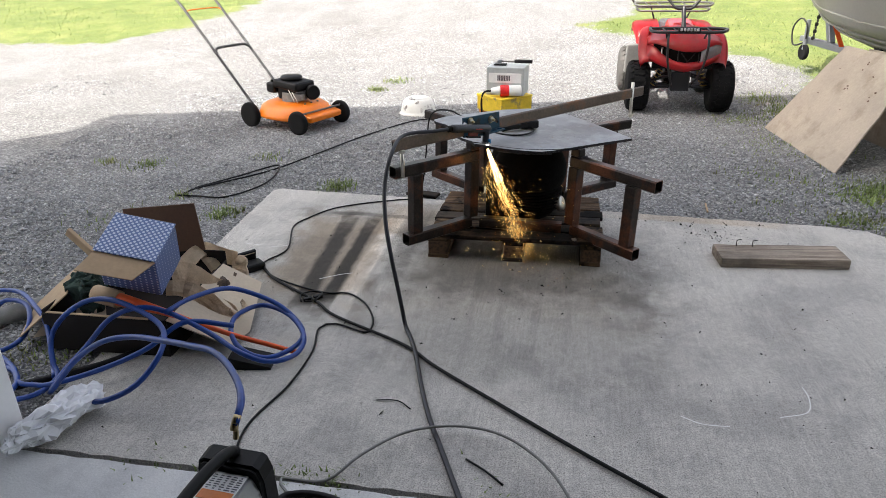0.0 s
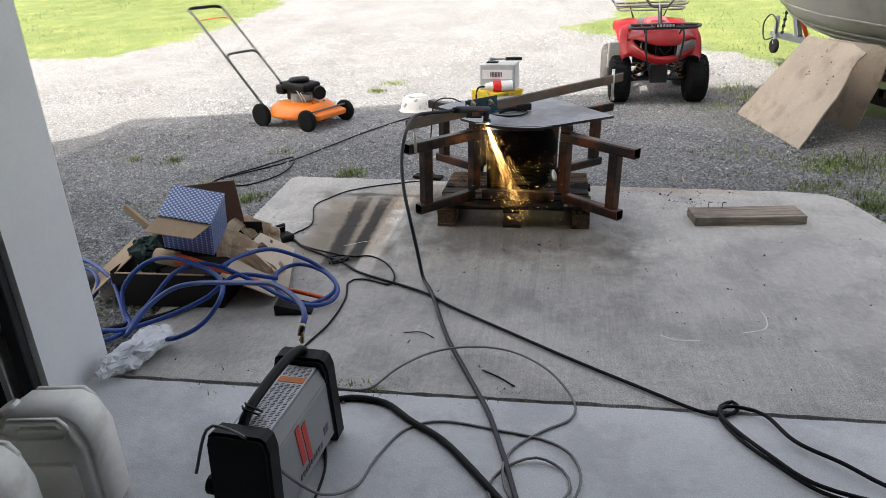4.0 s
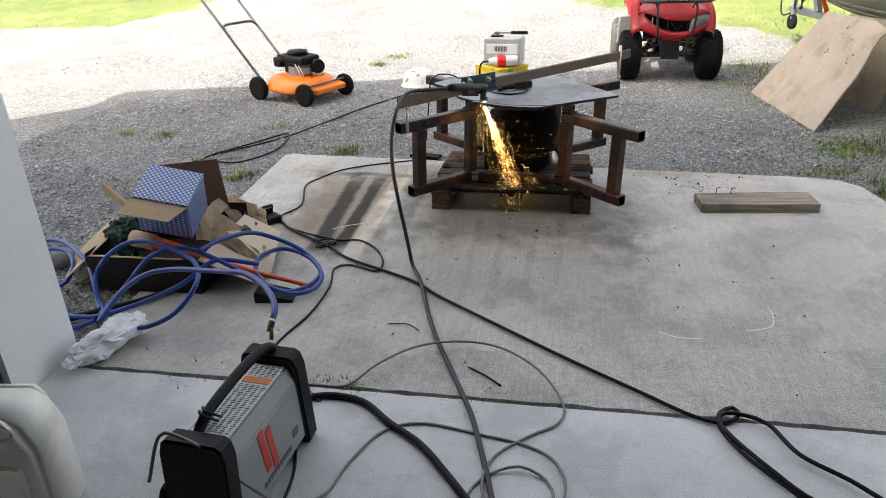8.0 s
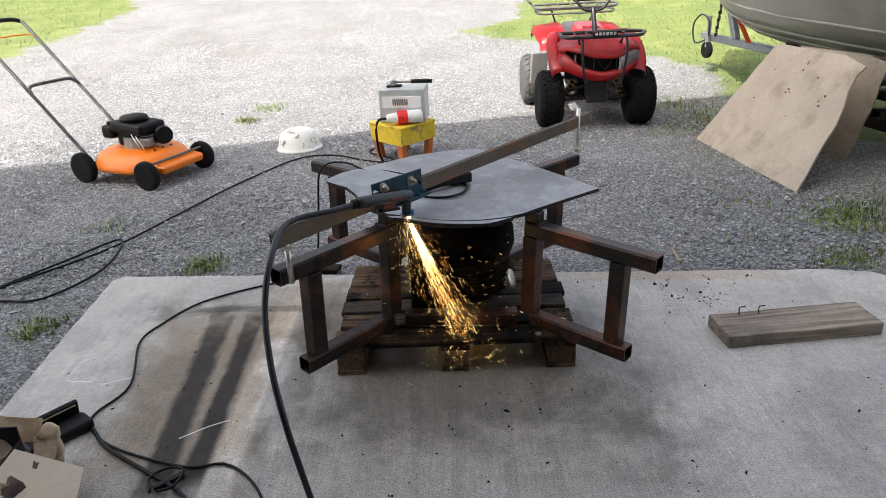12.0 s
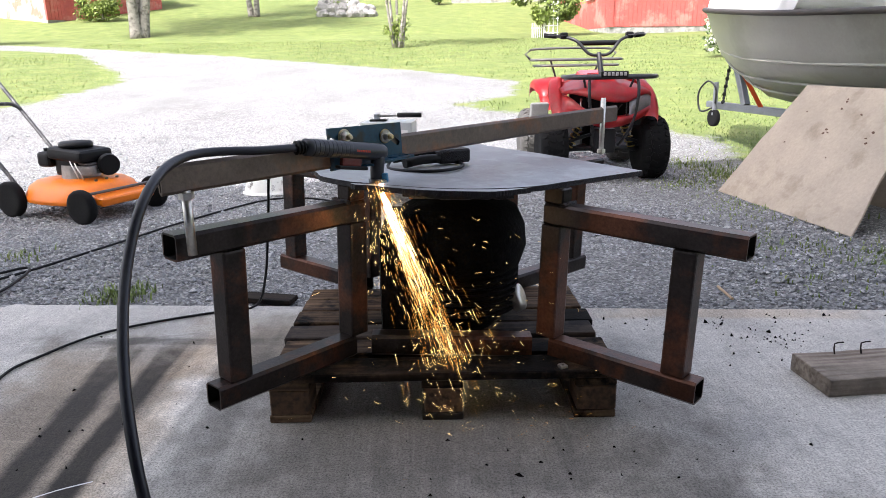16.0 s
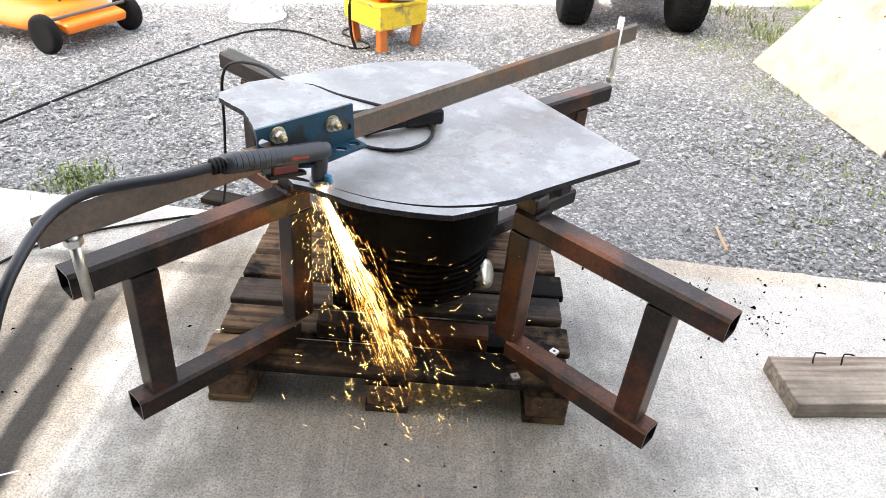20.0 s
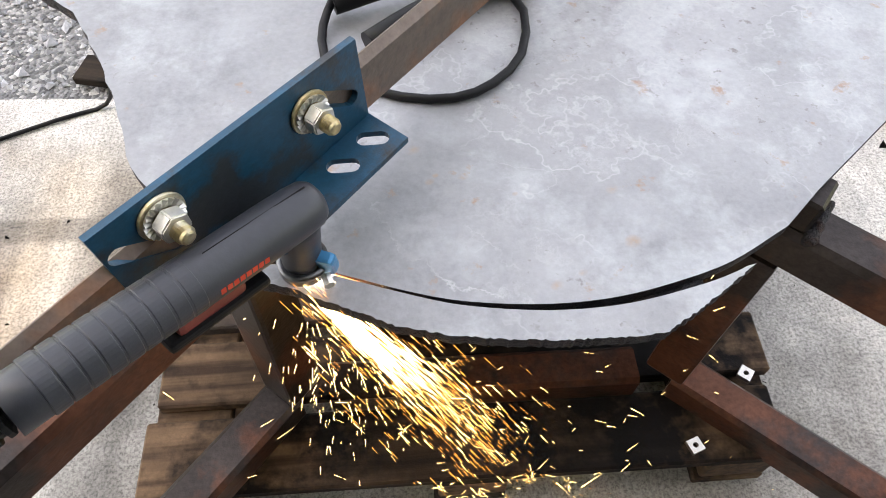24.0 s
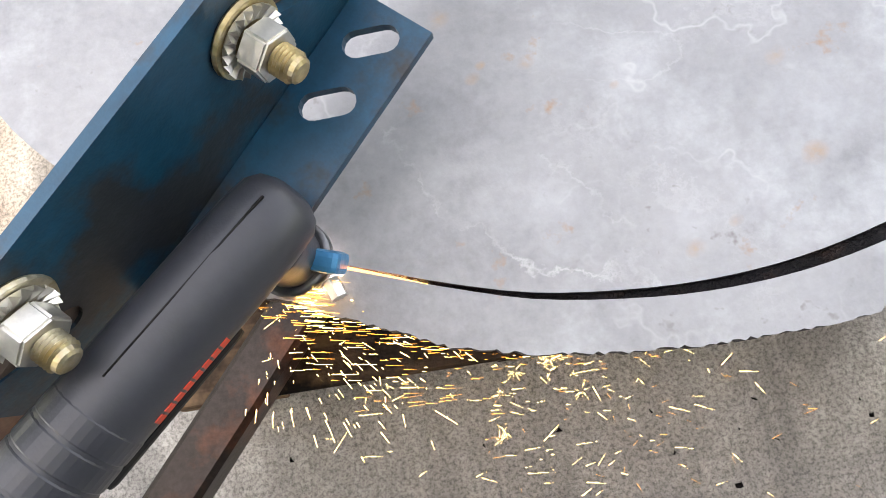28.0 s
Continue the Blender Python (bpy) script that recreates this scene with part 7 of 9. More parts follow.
def build_atv():
    # own axes: x ahead, y to its left
    t = thing("quad_bike", pose(1.105, 3.30, -0.012, 0, 0, -90), "small red quad bike with black racks parked on the gravel", "quad bike")
    for y, k in ((0.335, 1), (-0.335, -1)):
        wheel(t, 0.0, y, 0.212, 0.205, 0.185, M_TYRE, M_BLACKSTEEL, 24, (0, 1, 0), "front_wheel")
        wheel(t, -0.86, y * 1.06, 0.212, 0.205, 0.20, M_TYREDUST, M_BLACKSTEEL, 22, (0, 1, 0), "rear_wheel")
        for dz in (0.0, 0.09):
            bm = bmesh.new()
            rod(bm, (0.03, y * 0.72, 0.20 + dz * 0.6), (0.05, y * 0.22, 0.22 + dz), 0.011)
            rod(bm, (-0.05, y * 0.72, 0.20 + dz * 0.6), (-0.12, y * 0.22, 0.22 + dz), 0.011)
            part("wishbone", bm, M_BLACKSTEEL, t)
        bm = bmesh.new()
        line = []
        p, q = Vector((0.0, y * 0.62, 0.22)), Vector((0.02, y * 0.34, 0.47))
        s = (q - p).normalized().orthogonal().normalized()
        u = s.cross((q - p).normalized())
        for i in range(97):
            a = i / 96 * 8 * 2 * math.pi
            line.append(p.lerp(q, i / 96) + 0.028 * (math.cos(a) * s + math.sin(a) * u))
        sweep(bm, line, 0.0055, 5)
        part("shock_spring", bm, M_GOLD, t, "yellow coil spring")
        bm = bmesh.new()
        rod(bm, p, q, 0.016)
        part("shock_damper", bm, M_BLACKSTEEL, t)
        # front mudguard: a bent blade that stands clear of the bonnet over the wheel
        bm = bmesh.new()
        secs = []
        for q in spline([(-0.34, k * 0.27, 0.55), (-0.27, k * 0.275, 0.655), (-0.13, k * 0.295, 0.645), (0.0, k * 0.31, 0.575), (0.10, k * 0.305, 0.485), (0.16, k * 0.285, 0.42)], 0.05):
            secs.append([q + Vector((0, k * a, b)) for a, b in ((-0.045, 0.012), (-0.01, 0.014), (0.025, 0.006), (0.045, -0.015), (0.046, -0.035))])
        shell(bm, secs)
        bmesh.ops.solidify(bm, geom=bm.faces[:], thickness=0.007)
        part("front_mudguard", bm, M_REDPLASTIC, t)
        # rear mudguard: flat-topped with a squared outer lip
        bm = bmesh.new()
        secs = []
        for x, z, yo in ((-0.56, 0.42, 0.31), (-0.58, 0.52, 0.32), (-0.63, 0.60, 0.335), (-0.80, 0.635, 0.35), (-0.98, 0.64, 0.35), (-1.13, 0.61, 0.34), (-1.18, 0.54, 0.33)):
            secs.append([Vector((x, k * y2, z + dz)) for y2, dz in ((0.13, 0.02), (0.19, 0.018), (0.25, 0.01), (yo - 0.02, 0.0), (yo, -0.02), (yo + 0.002, -0.06))])
        shell(bm, secs)
        bmesh.ops.solidify(bm, geom=bm.faces[:], thickness=0.006)
        part("rear_mudguard", bm, M_REDPLASTIC, t)
        if k < 0:
            bm = bmesh.new()
            box(bm, 0.035, 0.14, 0.26, pose(-0.52, k * 0.35, 0.36, 0, 10, 12), 0.016, 3)
            part("heel_guard", bm, M_GREYPLASTIC, t, "faded grey plastic heel guard")
        # foot rest panel
        bm = bmesh.new()
        box(bm, 0.42, 0.14, 0.02, pose(-0.43, k * 0.26, 0.20, 0, 6, 0), 0.006)
        part("foot_rest", bm, M_BLACK, t)
        # head lamp: a tall lens wrapping round one corner of the nose; the other one is missing
        if k > 0:
            bm = bmesh.new()
            secs = []
            for i in range(10):
                q = 0.40 + 0.60 * i / 9
                y = 0.292 * q
                x, lo, hi = nose_x(y) - 0.016, chin_top(q) - 0.004, bonnet_edge(q) + 0.004
                secs.append([Vector((x - 0.03, y, lo - 0.004)), Vector((x, y, lo)), Vector((x + 0.008, y, lo * 0.6 + hi * 0.4)), Vector((x, y, hi)), Vector((x - 0.03, y, hi + 0.004))])
            shell(bm, secs)
            bmesh.ops.solidify(bm, geom=bm.faces[:], thickness=0.004)
            part("headlamp", bm, M_LENS, t, "clear headlamp")
        else:
            bm = bmesh.new()
            sweep(bm, spline([(0.17, -0.175, 0.55), (0.185, -0.18, 0.50), (0.175, -0.165, 0.45)], 0.02), 0.007, 6)
            part("lamp_bracket", bm, M_ZINC, t, "bare bracket of the missing headlamp")
        bm = bmesh.new()
        sweep(bm, spline([(0.275, k * 0.15, 0.69), (0.31, k * 0.155, 0.60), (0.305, k * 0.14, 0.45), (0.26, k * 0.11, 0.34), (0.16, k * 0.08, 0.25)], 0.03), 0.0095, 8)
        part("bumper_tube", bm, M_BLACKSTEEL, t)
    # nose: a red bonnet with a notched front edge over a black mouth, and a red chin that rises to the sides
    bm = bmesh.new()
    secs = []
    for i in range(21):
        q = -1 + 2 * i / 20
        a = abs(q)
        y, xf = 0.292 * q, nose_x(0.292 * q)
        edge = bonnet_edge(q)
        drop = 0.060 * a ** 2.2
        pts = [(-0.24, 0.690 - drop * 1.4), (-0.10, 0.682 - drop * 1.2), (0.03, 0.660 - drop), (min(0.13, xf - 0.06), 0.632 - drop * 0.8)]
        top = pts[-1]
        pts += [((top[0] + xf) / 2 + 0.012, (top[1] + edge) / 2 + 0.018), (xf, edge + 0.012), (xf - 0.006, edge)]
        secs.append([Vector((x, y, z + (0.012 if a < 0.25 and x < 0.15 else 0))) for x, z in pts])
    shell(bm, secs)
    bmesh.ops.solidify(bm, geom=bm.faces[:], thickness=0.008)
    nose = part("nose_fairing", bm, M_REDPLASTIC, t)
    bm = bmesh.new()
    box(bm, 0.03, 0.48, 0.22, pose(0.09, 0, 0.48), 0.01, 2)
    part("mouth", bm, M_BLACK, nose, "black opening in the nose")
    for y, y2, z2 in ((-0.030, 0.018, 0.452), (0.075, 0.022, 0.452), (-0.055, -0.055, 0.44), (0.105, 0.105, 0.44)):
        bm = bmesh.new()
        rod(bm, (0.225, y, 0.515 if y2 != y else 0.53), (0.235, y2, z2), 0.0045, 6)
        part("grille_bar", bm, M_GALV if y2 == 0 else M_BLACKSTEEL, nose)
    bm = bmesh.new()
    secs = []
    for i in range(19):
        q = -1 + 2 * i / 18
        a = abs(q)
        y, x, z = 0.292 * q, nose_x(0.292 * q) - 0.004, 0.388 + 0.085 * a ** 1.5
        th = chin_top(q) - z
        secs.append([Vector((x - 0.06, y * 0.98, z - 0.024)), Vector((x - 0.014, y, z - 0.018)), Vector((x, y, z + 0.004)), Vector((x - 0.004, y, z + th)), Vector((x - 0.05, y * 0.97, z + th + 0.006))])
    shell(bm, secs)
    bmesh.ops.solidify(bm, geom=bm.faces[:], thickness=0.006)
    part("chin_fairing", bm, M_REDPLASTIC, nose)
    # the black tunnel behind the missing lamp, between bonnet and chin
    for k in (1, -1):
        bm = bmesh.new()
        secs = []
        for x, z0, z1 in ((0.04, 0.44, 0.58), (-0.06, 0.45, 0.60), (-0.18, 0.47, 0.60)):
            secs.append([Vector((x, k * 0.285, z0)), Vector((x, k * 0.292, (z0 + z1) / 2)), Vector((x, k * 0.27, z1))])
        shell(bm, secs)
        bmesh.ops.solidify(bm, geom=bm.faces[:], thickness=0.006)
        part("side_fairing", bm, M_REDPLASTIC, nose)
    # frame and engine
    bm = bmesh.new()
    box(bm, 0.62, 0.22, 0.22, pose(-0.42, 0, 0.30), 0.03, 2)
    part("engine", bm, M_BLACK, t)
    bm = bmesh.new()
    box(bm, 0.12, 0.15, 0.16, pose(0.06, 0, 0.27), 0.012, 2)
    part("front_frame", bm, M_BLACKSTEEL, t)
    for x in (-0.86, 0.0):
        bm = bmesh.new()
        rod(bm, (x, -0.3, 0.21), (x, 0.3, 0.21), 0.018)
        part("axle", bm, M_BLACKSTEEL, t)
    # tank cover and seat
    bm = bmesh.new()
    box(bm, 0.30, 0.22, 0.13, pose(-0.28, 0, 0.64, 0, 8, 0), 0.05, 4)
    part("tank_cover", bm, M_REDPLASTIC, t)
    bm = bmesh.new()
    box(bm, 0.50, 0.24, 0.10, pose(-0.66, 0, 0.635, 0, -3, 0), 0.045, 4)
    part("saddle", bm, M_SEAT, t, "grey vinyl saddle")
    # steering
    bm = bmesh.new()
    rod(bm, (0.02, 0, 0.58), (-0.16, 0, 0.83), 0.018)
    part("steering_stem", bm, M_BLACKSTEEL, t)
    bm = bmesh.new()
    sweep(bm, spline([(-0.33, 0.335, 0.955), (-0.26, 0.24, 0.945), (-0.19, 0.15, 0.915), (-0.15, 0.07, 0.83), (-0.15, 0, 0.82), (-0.15, -0.07, 0.83), (-0.19, -0.15, 0.915), (-0.26, -0.24, 0.945), (-0.33, -0.335, 0.955)], 0.02), 0.011, 8)
    hb = part("handlebar", bm, M_BLACKSTEEL, t)
    bm = bmesh.new()
    rod(bm, (-0.20, -0.14, 0.90), (-0.20, 0.14, 0.90), 0.017)
    part("bar_pad", bm, M_BLACK, hb)
    for k in (1, -1):
        bm = bmesh.new()
        sweep(bm, [Vector((-0.285, k * 0.27, 0.948)), Vector((-0.335, k * 0.345, 0.957))], 0.0165, 10)
        part("hand_grip", bm, M_BLACK, hb)
        bm = bmesh.new()
        box(bm, 0.05, 0.05, 0.045, pose(-0.25, k * 0.225, 0.95), 0.01, 2)
        part("switch_block", bm, M_BLACK, hb)
        bm = bmesh.new()
        sweep(bm, spline([(-0.23, k * 0.21, 0.95), (-0.20, k * 0.27, 0.952), (-0.24, k * 0.335, 0.955)], 0.02), 0.005, 6)
        part("brake_lever", bm, M_BLACKSTEEL, hb)
    # racks
    for x0, x1, w, z, nm in ((0.04, 0.29, 0.275, 0.685, "front_rack"), (-1.16, -0.80, 0.33, 0.79, "rear_rack")):
        bm = bmesh.new()
        loop = [(x0, -w, z), (x1 - 0.06, -w, z), (x1, -w + 0.09, z), (x1, w - 0.09, z), (x1 - 0.06, w, z), (x0, w, z)]
        sweep(bm, spline(loop + [loop[0]], 0.03), 0.0105 if nm == "rear_rack" else 0.013, 8)
        if nm == "rear_rack":
            sweep(bm, spline([(x0 - 0.02, -w, z), (x0 - 0.02, -w, z + 0.08), (x0 - 0.02, w, z + 0.08), (x0 - 0.02, w, z)], 0.05), 0.0095, 8)
            low = [(x, y * 0.93, z - 0.045) for x, y, _ in loop]
            sweep(bm, spline(low + [low[0]], 0.03), 0.0085, 8)
        rk = part(nm, bm, M_BLACKSTEEL if nm == "front_rack" else M_BRUSHED, t)
        for k in range(5):
            bm = bmesh.new()
            y = -w + 0.1 + (2 * w - 0.2) * k / 4
            rod(bm, (x0, y, z), (x1, y, z), 0.006, 6)
            part("rack_bar", bm, M_BLACKSTEEL if nm == "front_rack" else M_BRUSHED, rk)
        for y in (-w * 0.6, w * 0.6):
            bm = bmesh.new()
            rod(bm, ((x0 + x1) / 2, y, z), ((x0 + x1) / 2 - 0.05, y * 0.7, z - 0.16), 0.008, 6)
            part("rack_stay", bm, M_BLACKSTEEL, rk)
    bm = bmesh.new()
    box(bm, 0.03, 0.17, 0.036, pose(0.30, 0, 0.705), 0.005)
    lb = part("light_bar", bm, M_BLACK, t)
    for k in range(6):
        bm = bmesh.new()
        box(bm, 0.006, 0.019, 0.022, pose(0.3165, -0.0625 + 0.025 * k, 0.705), 0.003)
        part("led", bm, M_LENS, lb)


def build_boards():
    # plywood sheets leaning towards the trailer
    quads = (((1.716, 2.745, -0.01), (1.872, 1.60, -0.01), (2.355, 1.95, 0.615), (2.165, 2.70, 0.615)), ((2.30, 2.64, -0.01), (2.42, 2.14, -0.01), (2.60, 2.14, 0.585), (2.33, 2.72, 0.595)))
    for bl, br, tr, tl in quads:
        t = thing("plywood_sheet", Matrix.Translation(bl), "weathered tan plywood sheet leaning against the boat trailer", "plywood sheet", "leaning sheets")
        c = [Vector(q) - Vector(bl) for q in (bl, br, tr, tl)]
        nrm = (c[1] - c[0]).cross(c[3] - c[0]).normalized() * 0.009
        bm = bmesh.new()
        rnd = random.Random(9)
        nx = 12
        rows = []
        for off in (Vector(), nrm):
            rows.append([])
            for jj in range(9):
                row = []
                for ii in range(nx + 1):
                    u, v = ii / nx, jj / 8
                    p = c[0].lerp(c[1], u).lerp(c[3].lerp(c[2], u), v) + off + nrm * 0.8 * noise.noise((u * 4, v * 3, 0))
                    if jj == 8 and ii > nx - 3:
                        p += (c[0] - c[3]) * 0.02 * (ii - nx + 3)
                    if ii == nx and jj in (6, 7):
                        p += (c[0] - c[1]) * 0.045
                    if ii in (0, nx):
                        p += (c[1] - c[0]) * 0.012 * noise.noise((v * 9, u * 5, 1))
                    row.append(bm.verts.new(p))
                rows[-1].append(row)
        for g, fl in ((rows[0], False), (rows[1], True)):
            for jj in range(8):
                for ii in range(nx):
                    q = (g[jj][ii], g[jj][ii + 1], g[jj + 1][ii + 1], g[jj + 1][ii])
                    bm.faces.new(q[::-1] if fl else q)
        A, B = rows
        rim = [(0, i) for i in range(nx)] + [(j, nx) for j in range(8)] + [(8, i) for i in range(nx, 0, -1)] + [(j, 0) for j in range(8, 0, -1)]
        for (j, i), (j2, i2) in zip(rim, rim[1:] + rim[:1]):
            bm.faces.new((A[j][i], A[j2][i2], B[j2][i2], B[j][i]))
        bmesh.ops.recalc_face_normals(bm, faces=bm.faces[:])
        sheet = part("sheet", bm, M_PLY, t)
        for _ in range(13 if bl[0] < 2 else 0):
            u, v = rnd.choice((0.5, 0.62, 0.8, 0.2)) + rnd.uniform(-0.05, 0.05), rnd.uniform(0.35, 0.95)
            a = c[0].lerp(c[1], u).lerp(c[3].lerp(c[2], u), v)
            e1, e2 = (c[1] - c[0]).normalized(), (c[3] - c[0]).normalized()
            bm = bmesh.new()
            r = rnd.uniform(0.004, 0.011)
            sk = rnd.uniform(-0.6, 0.6)
            ring = [a + e1 * r * (math.cos(g) + sk * math.sin(g)) * rnd.uniform(0.5, 1.2) + e2 * r * 0.8 * math.sin(g) * rnd.uniform(0.6, 1.2) for g in (0, 1.05, 2.1, 3.14, 4.2, 5.2)]
            lo, hi = [bm.verts.new(q - nrm) for q in ring], [bm.verts.new(q + nrm * 1.35) for q in ring]
            bm.faces.new(hi)
            for x in range(6):
                bm.faces.new((lo[x], lo[(x + 1) % 6], hi[(x + 1) % 6], hi[x]))
            bmesh.ops.recalc_face_normals(bm, faces=bm.faces[:])
            part("scuff", bm, M_CARD_DK, sheet)


def build_boat():
    # own axes: x from the bow aft, y to starboard
    bow = Vector((2.64, 5.27, 0))
    ax = Vector((0.21, -0.978, 0))
    m = Matrix(((ax.x, -ax.y, 0, bow.x), (ax.y, ax.x, 0, bow.y), (0, 0, 1, 0.0), (0, 0, 0, 1)))
    t = thing("motor_boat", m, "old grey motor boat with a white deck standing on its trailer", "boat")
    # stations: x, half beam at the sheer, sheer height, chine half beam, chine height, keel height
    st = [(-0.13, 0.02, 1.20, 0.01, 1.17, 1.14), (0.02, 0.14, 1.195, 0.06, 1.00, 0.93), (0.2, 0.29, 1.18, 0.15, 0.88, 0.77), (0.42, 0.43, 1.16, 0.27, 0.81, 0.64), (0.75, 0.58, 1.135, 0.42, 0.76, 0.45), (1.2, 0.72, 1.10, 0.56, 0.72, 0.40), (2.0, 0.84, 1.045, 0.68, 0.69, 0.39), (3.2, 0.87, 1.00, 0.73, 0.68, 0.39), (4.3, 0.84, 0.99, 0.73, 0.68, 0.40)]
    bm = bmesh.new()
    secs = []
    for x, b, zs, c, zc, zk in st:
        half = [(0, zk), (c * 0.55, zk + (zc - zk) * 0.5), (c * 0.97, zc - 0.015), (c, zc + 0.02), (c + (b - c) * 0.20, zc + 0.06), (c + (b - c) * 0.55, zc + (zs - zc) * 0.45), (b, zs - 0.03), (b + 0.02, zs - 0.02), (b + 0.02, zs + 0.01)]
        secs.append([Vector((x + (0.06 * (zs - z) if x < 0.2 else 0), -y, z)) for y, z in reversed(half)] + [Vector((x + (0.06 * (zs - z) if x < 0.2 else 0), y, z)) for y, z in half[1:]])
    rings = shell(bm, secs)
    bm.faces.new(rings[-1])
    bmesh.ops.recalc_face_normals(bm, faces=bm.faces[:])
    part("hull", bm, M_HULL, t)
    for dz, r in ((0.0, 0.019),):
        for k in (1, -1):
            bm = bmesh.new()
            sweep(bm, spline([(x, k * (b + 0.022), zs + dz) for x, b, zs, *_ in st], 0.1), r, 8)
            part("rub_rail", bm, M_RUBRAIL, t, "dark rub rail")
    for k in (1, -1):
        bm = bmesh.new()
        sweep(bm, spline([(x, k * (c + 0.008), zc + 0.045) for x, b, zs, c, zc, zk in st[1:]], 0.1), 0.014, 6)
        part("spray_rail", bm, M_HULL, t)
        for f in (0.35, 0.72):
            bm = bmesh.new()
            sweep(bm, spline([(x, k * (c * f + 0.004), zk + (zc - zk) * f * 0.92 - 0.004) for x, b, zs, c, zc, zk in st[2:]], 0.1), 0.011, 6)
            part("spray_rail", bm, M_HULL, t)
    bm = bmesh.new()
    dk = []
    for x, b, zs, *_ in st[:7]:
        dk.append([Vector((x + 0.04 * h, y * b, zs + 0.012 + h * (0.4 + 0.6 * min(1, max(0, x + 0.13) / 0.5)))) for y, h in ((-1, 0), (-0.95, 0.085), (-0.7, 0.125), (-0.3, 0.155), (0, 0.165), (0.3, 0.155), (0.7, 0.125), (0.95, 0.085), (1, 0))])
    shell(bm, dk)
    bmesh.ops.solidify(bm, geom=bm.faces[:], thickness=0.012)
    part("foredeck", bm, M_DECK, t, "white fibreglass foredeck")
    bm = bmesh.new()
    flat(bm, [(-0.55, 0), (0.55, 0), (0.47, 0.26), (-0.47, 0.26)], [[(-0.50, 0.04), (-0.43, 0.22), (-0.03, 0.22), (-0.03, 0.04)], [(0.03, 0.04), (0.03, 0.22), (0.43, 0.22), (0.50, 0.04)]], -0.015, 0.015, 0, pose(1.25, 0, 1.255) @ pose(0, 0, 0, 60, 0, 90))
    ws = part("windscreen_frame", bm, M_DECK, t)
    bm = bmesh.new()
    box(bm, 1.0, 0.19, 0.005, pose(1.25, 0, 1.255) @ pose(0, 0, 0, 60, 0, 90) @ pose(0, 0.13, 0))
    part("windscreen_pane", bm, M_GLASS, ws)
    bm = bmesh.new()
    sweep(bm, spline([(0.12, -0.1, 1.23), (0.06, -0.06, 1.43), (0.06, 0.06, 1.43), (0.12, 0.1, 1.23)], 0.03), 0.012, 8)
    part("bow_rail", bm, M_DECK, t)
    bm = bmesh.new()
    line = spline([(3.05, -0.70, 0.56), (3.22, -0.78, 0.74), (3.42, -0.86, 0.90), (3.55, -0.90, 0.985), (3.58, -0.87, 1.02), (3.6, -0.6, 1.02)], 0.04)
    a = [bm.verts.new(q + Vector((0.03, -0.004, 0))) for q in line]
    b = [bm.verts.new(q + Vector((-0.03, -0.004, 0))) for q in line]
    for i in range(len(line) - 1):
        bm.faces.new((a[i], a[i + 1], b[i + 1], b[i]))
    bmesh.ops.solidify(bm, geom=bm.faces[:], thickness=0.004)
    part("tie_strap", bm, M_BLACK, t, "dark tie-down strap over the side")
    # trailer
    tr = thing("boat_trailer", m @ Matrix.Translation((0.34, 0, 0)), "galvanised boat trailer with a jockey wheel standing on the grass", "trailer")
    bm = bmesh.new()
    tube(bm, (-0.28, 0, 0.335), (3.7, 0, 0.30), 0.065)
    part("draw_bar", bm, [M_GALV, M_TUBE_IN], tr)
    bm = bmesh.new()
    tube(bm, (0.12, 0, 0.36), (-0.07, 0, 0.74), 0.06)
    part("winch_post", bm, [M_GALV, M_TUBE_IN], tr)
    bm = bmesh.new()
    lathe(bm, [(0.012, -0.035), (0.032, -0.03), (0.026, 0), (0.032, 0.03), (0.012, 0.035)], pose(-0.09, 0, 0.785, 90, 0, 0), 16)
    part("bow_roller", bm, M_BLACK, tr)
    bm = bmesh.new()
    cyl(bm, 0.022, 0.022, 0.30, pose(-0.24, -0.07, 0.25), 12)
    part("jockey_post", bm, M_GALV, tr)
    wheel(tr, -0.24, -0.07, 0.225, 0.08, 0.045, M_TYRE, M_GALV, 0, (0, 1, 0), "jockey_wheel")
    bm = bmesh.new()
    sweep(bm, spline([(-0.28, -0.05, 0.32), (-0.42, -0.10, 0.28), (-0.44, -0.12, 0.45), (-0.30, -0.12, 0.56), (-0.20, -0.10, 0.50), (-0.22, -0.08, 0.36)], 0.03), 0.009, 6)
    part("brake_cable", bm, M_BLACKSTEEL, tr)
    bm = bmesh.new()
    box(bm, 0.20, 0.06, 0.06, pose(-0.35, 0, 0.34), 0.015, 2)
    part("coupling", bm, M_GALV, tr)
    ch = bm = bmesh.new()
    for k in range(12):
        p = Vector((-0.08 - 0.08 * (k / 11) ** 0.7, -0.04, 0.76 - 0.035 * k))
        lathe(bm, [(0.014, -0.004), (0.022, 0), (0.014, 0.004)], Matrix.Translation(p) @ pose(0, 0, 0, 90, 0, 90 * (k % 2)), 8)
    part("safety_chain", bm, M_BLACKSTEEL, tr)
    bm = bmesh.new()
    a, b = Vector((-0.08, -0.035, 0.80)), Vector((0.38, -0.04, 0.36))
    s = Vector((0.0, 1, 0)) * 0.025
    vs = [bm.verts.new(q) for q in (a - s, a + s, b + s, b - s)]
    bm.faces.new(vs)
    bmesh.ops.solidify(bm, geom=bm.faces[:], thickness=0.003)
    part("bow_strap", bm, M_STRAP, tr, "orange tie-down strap")
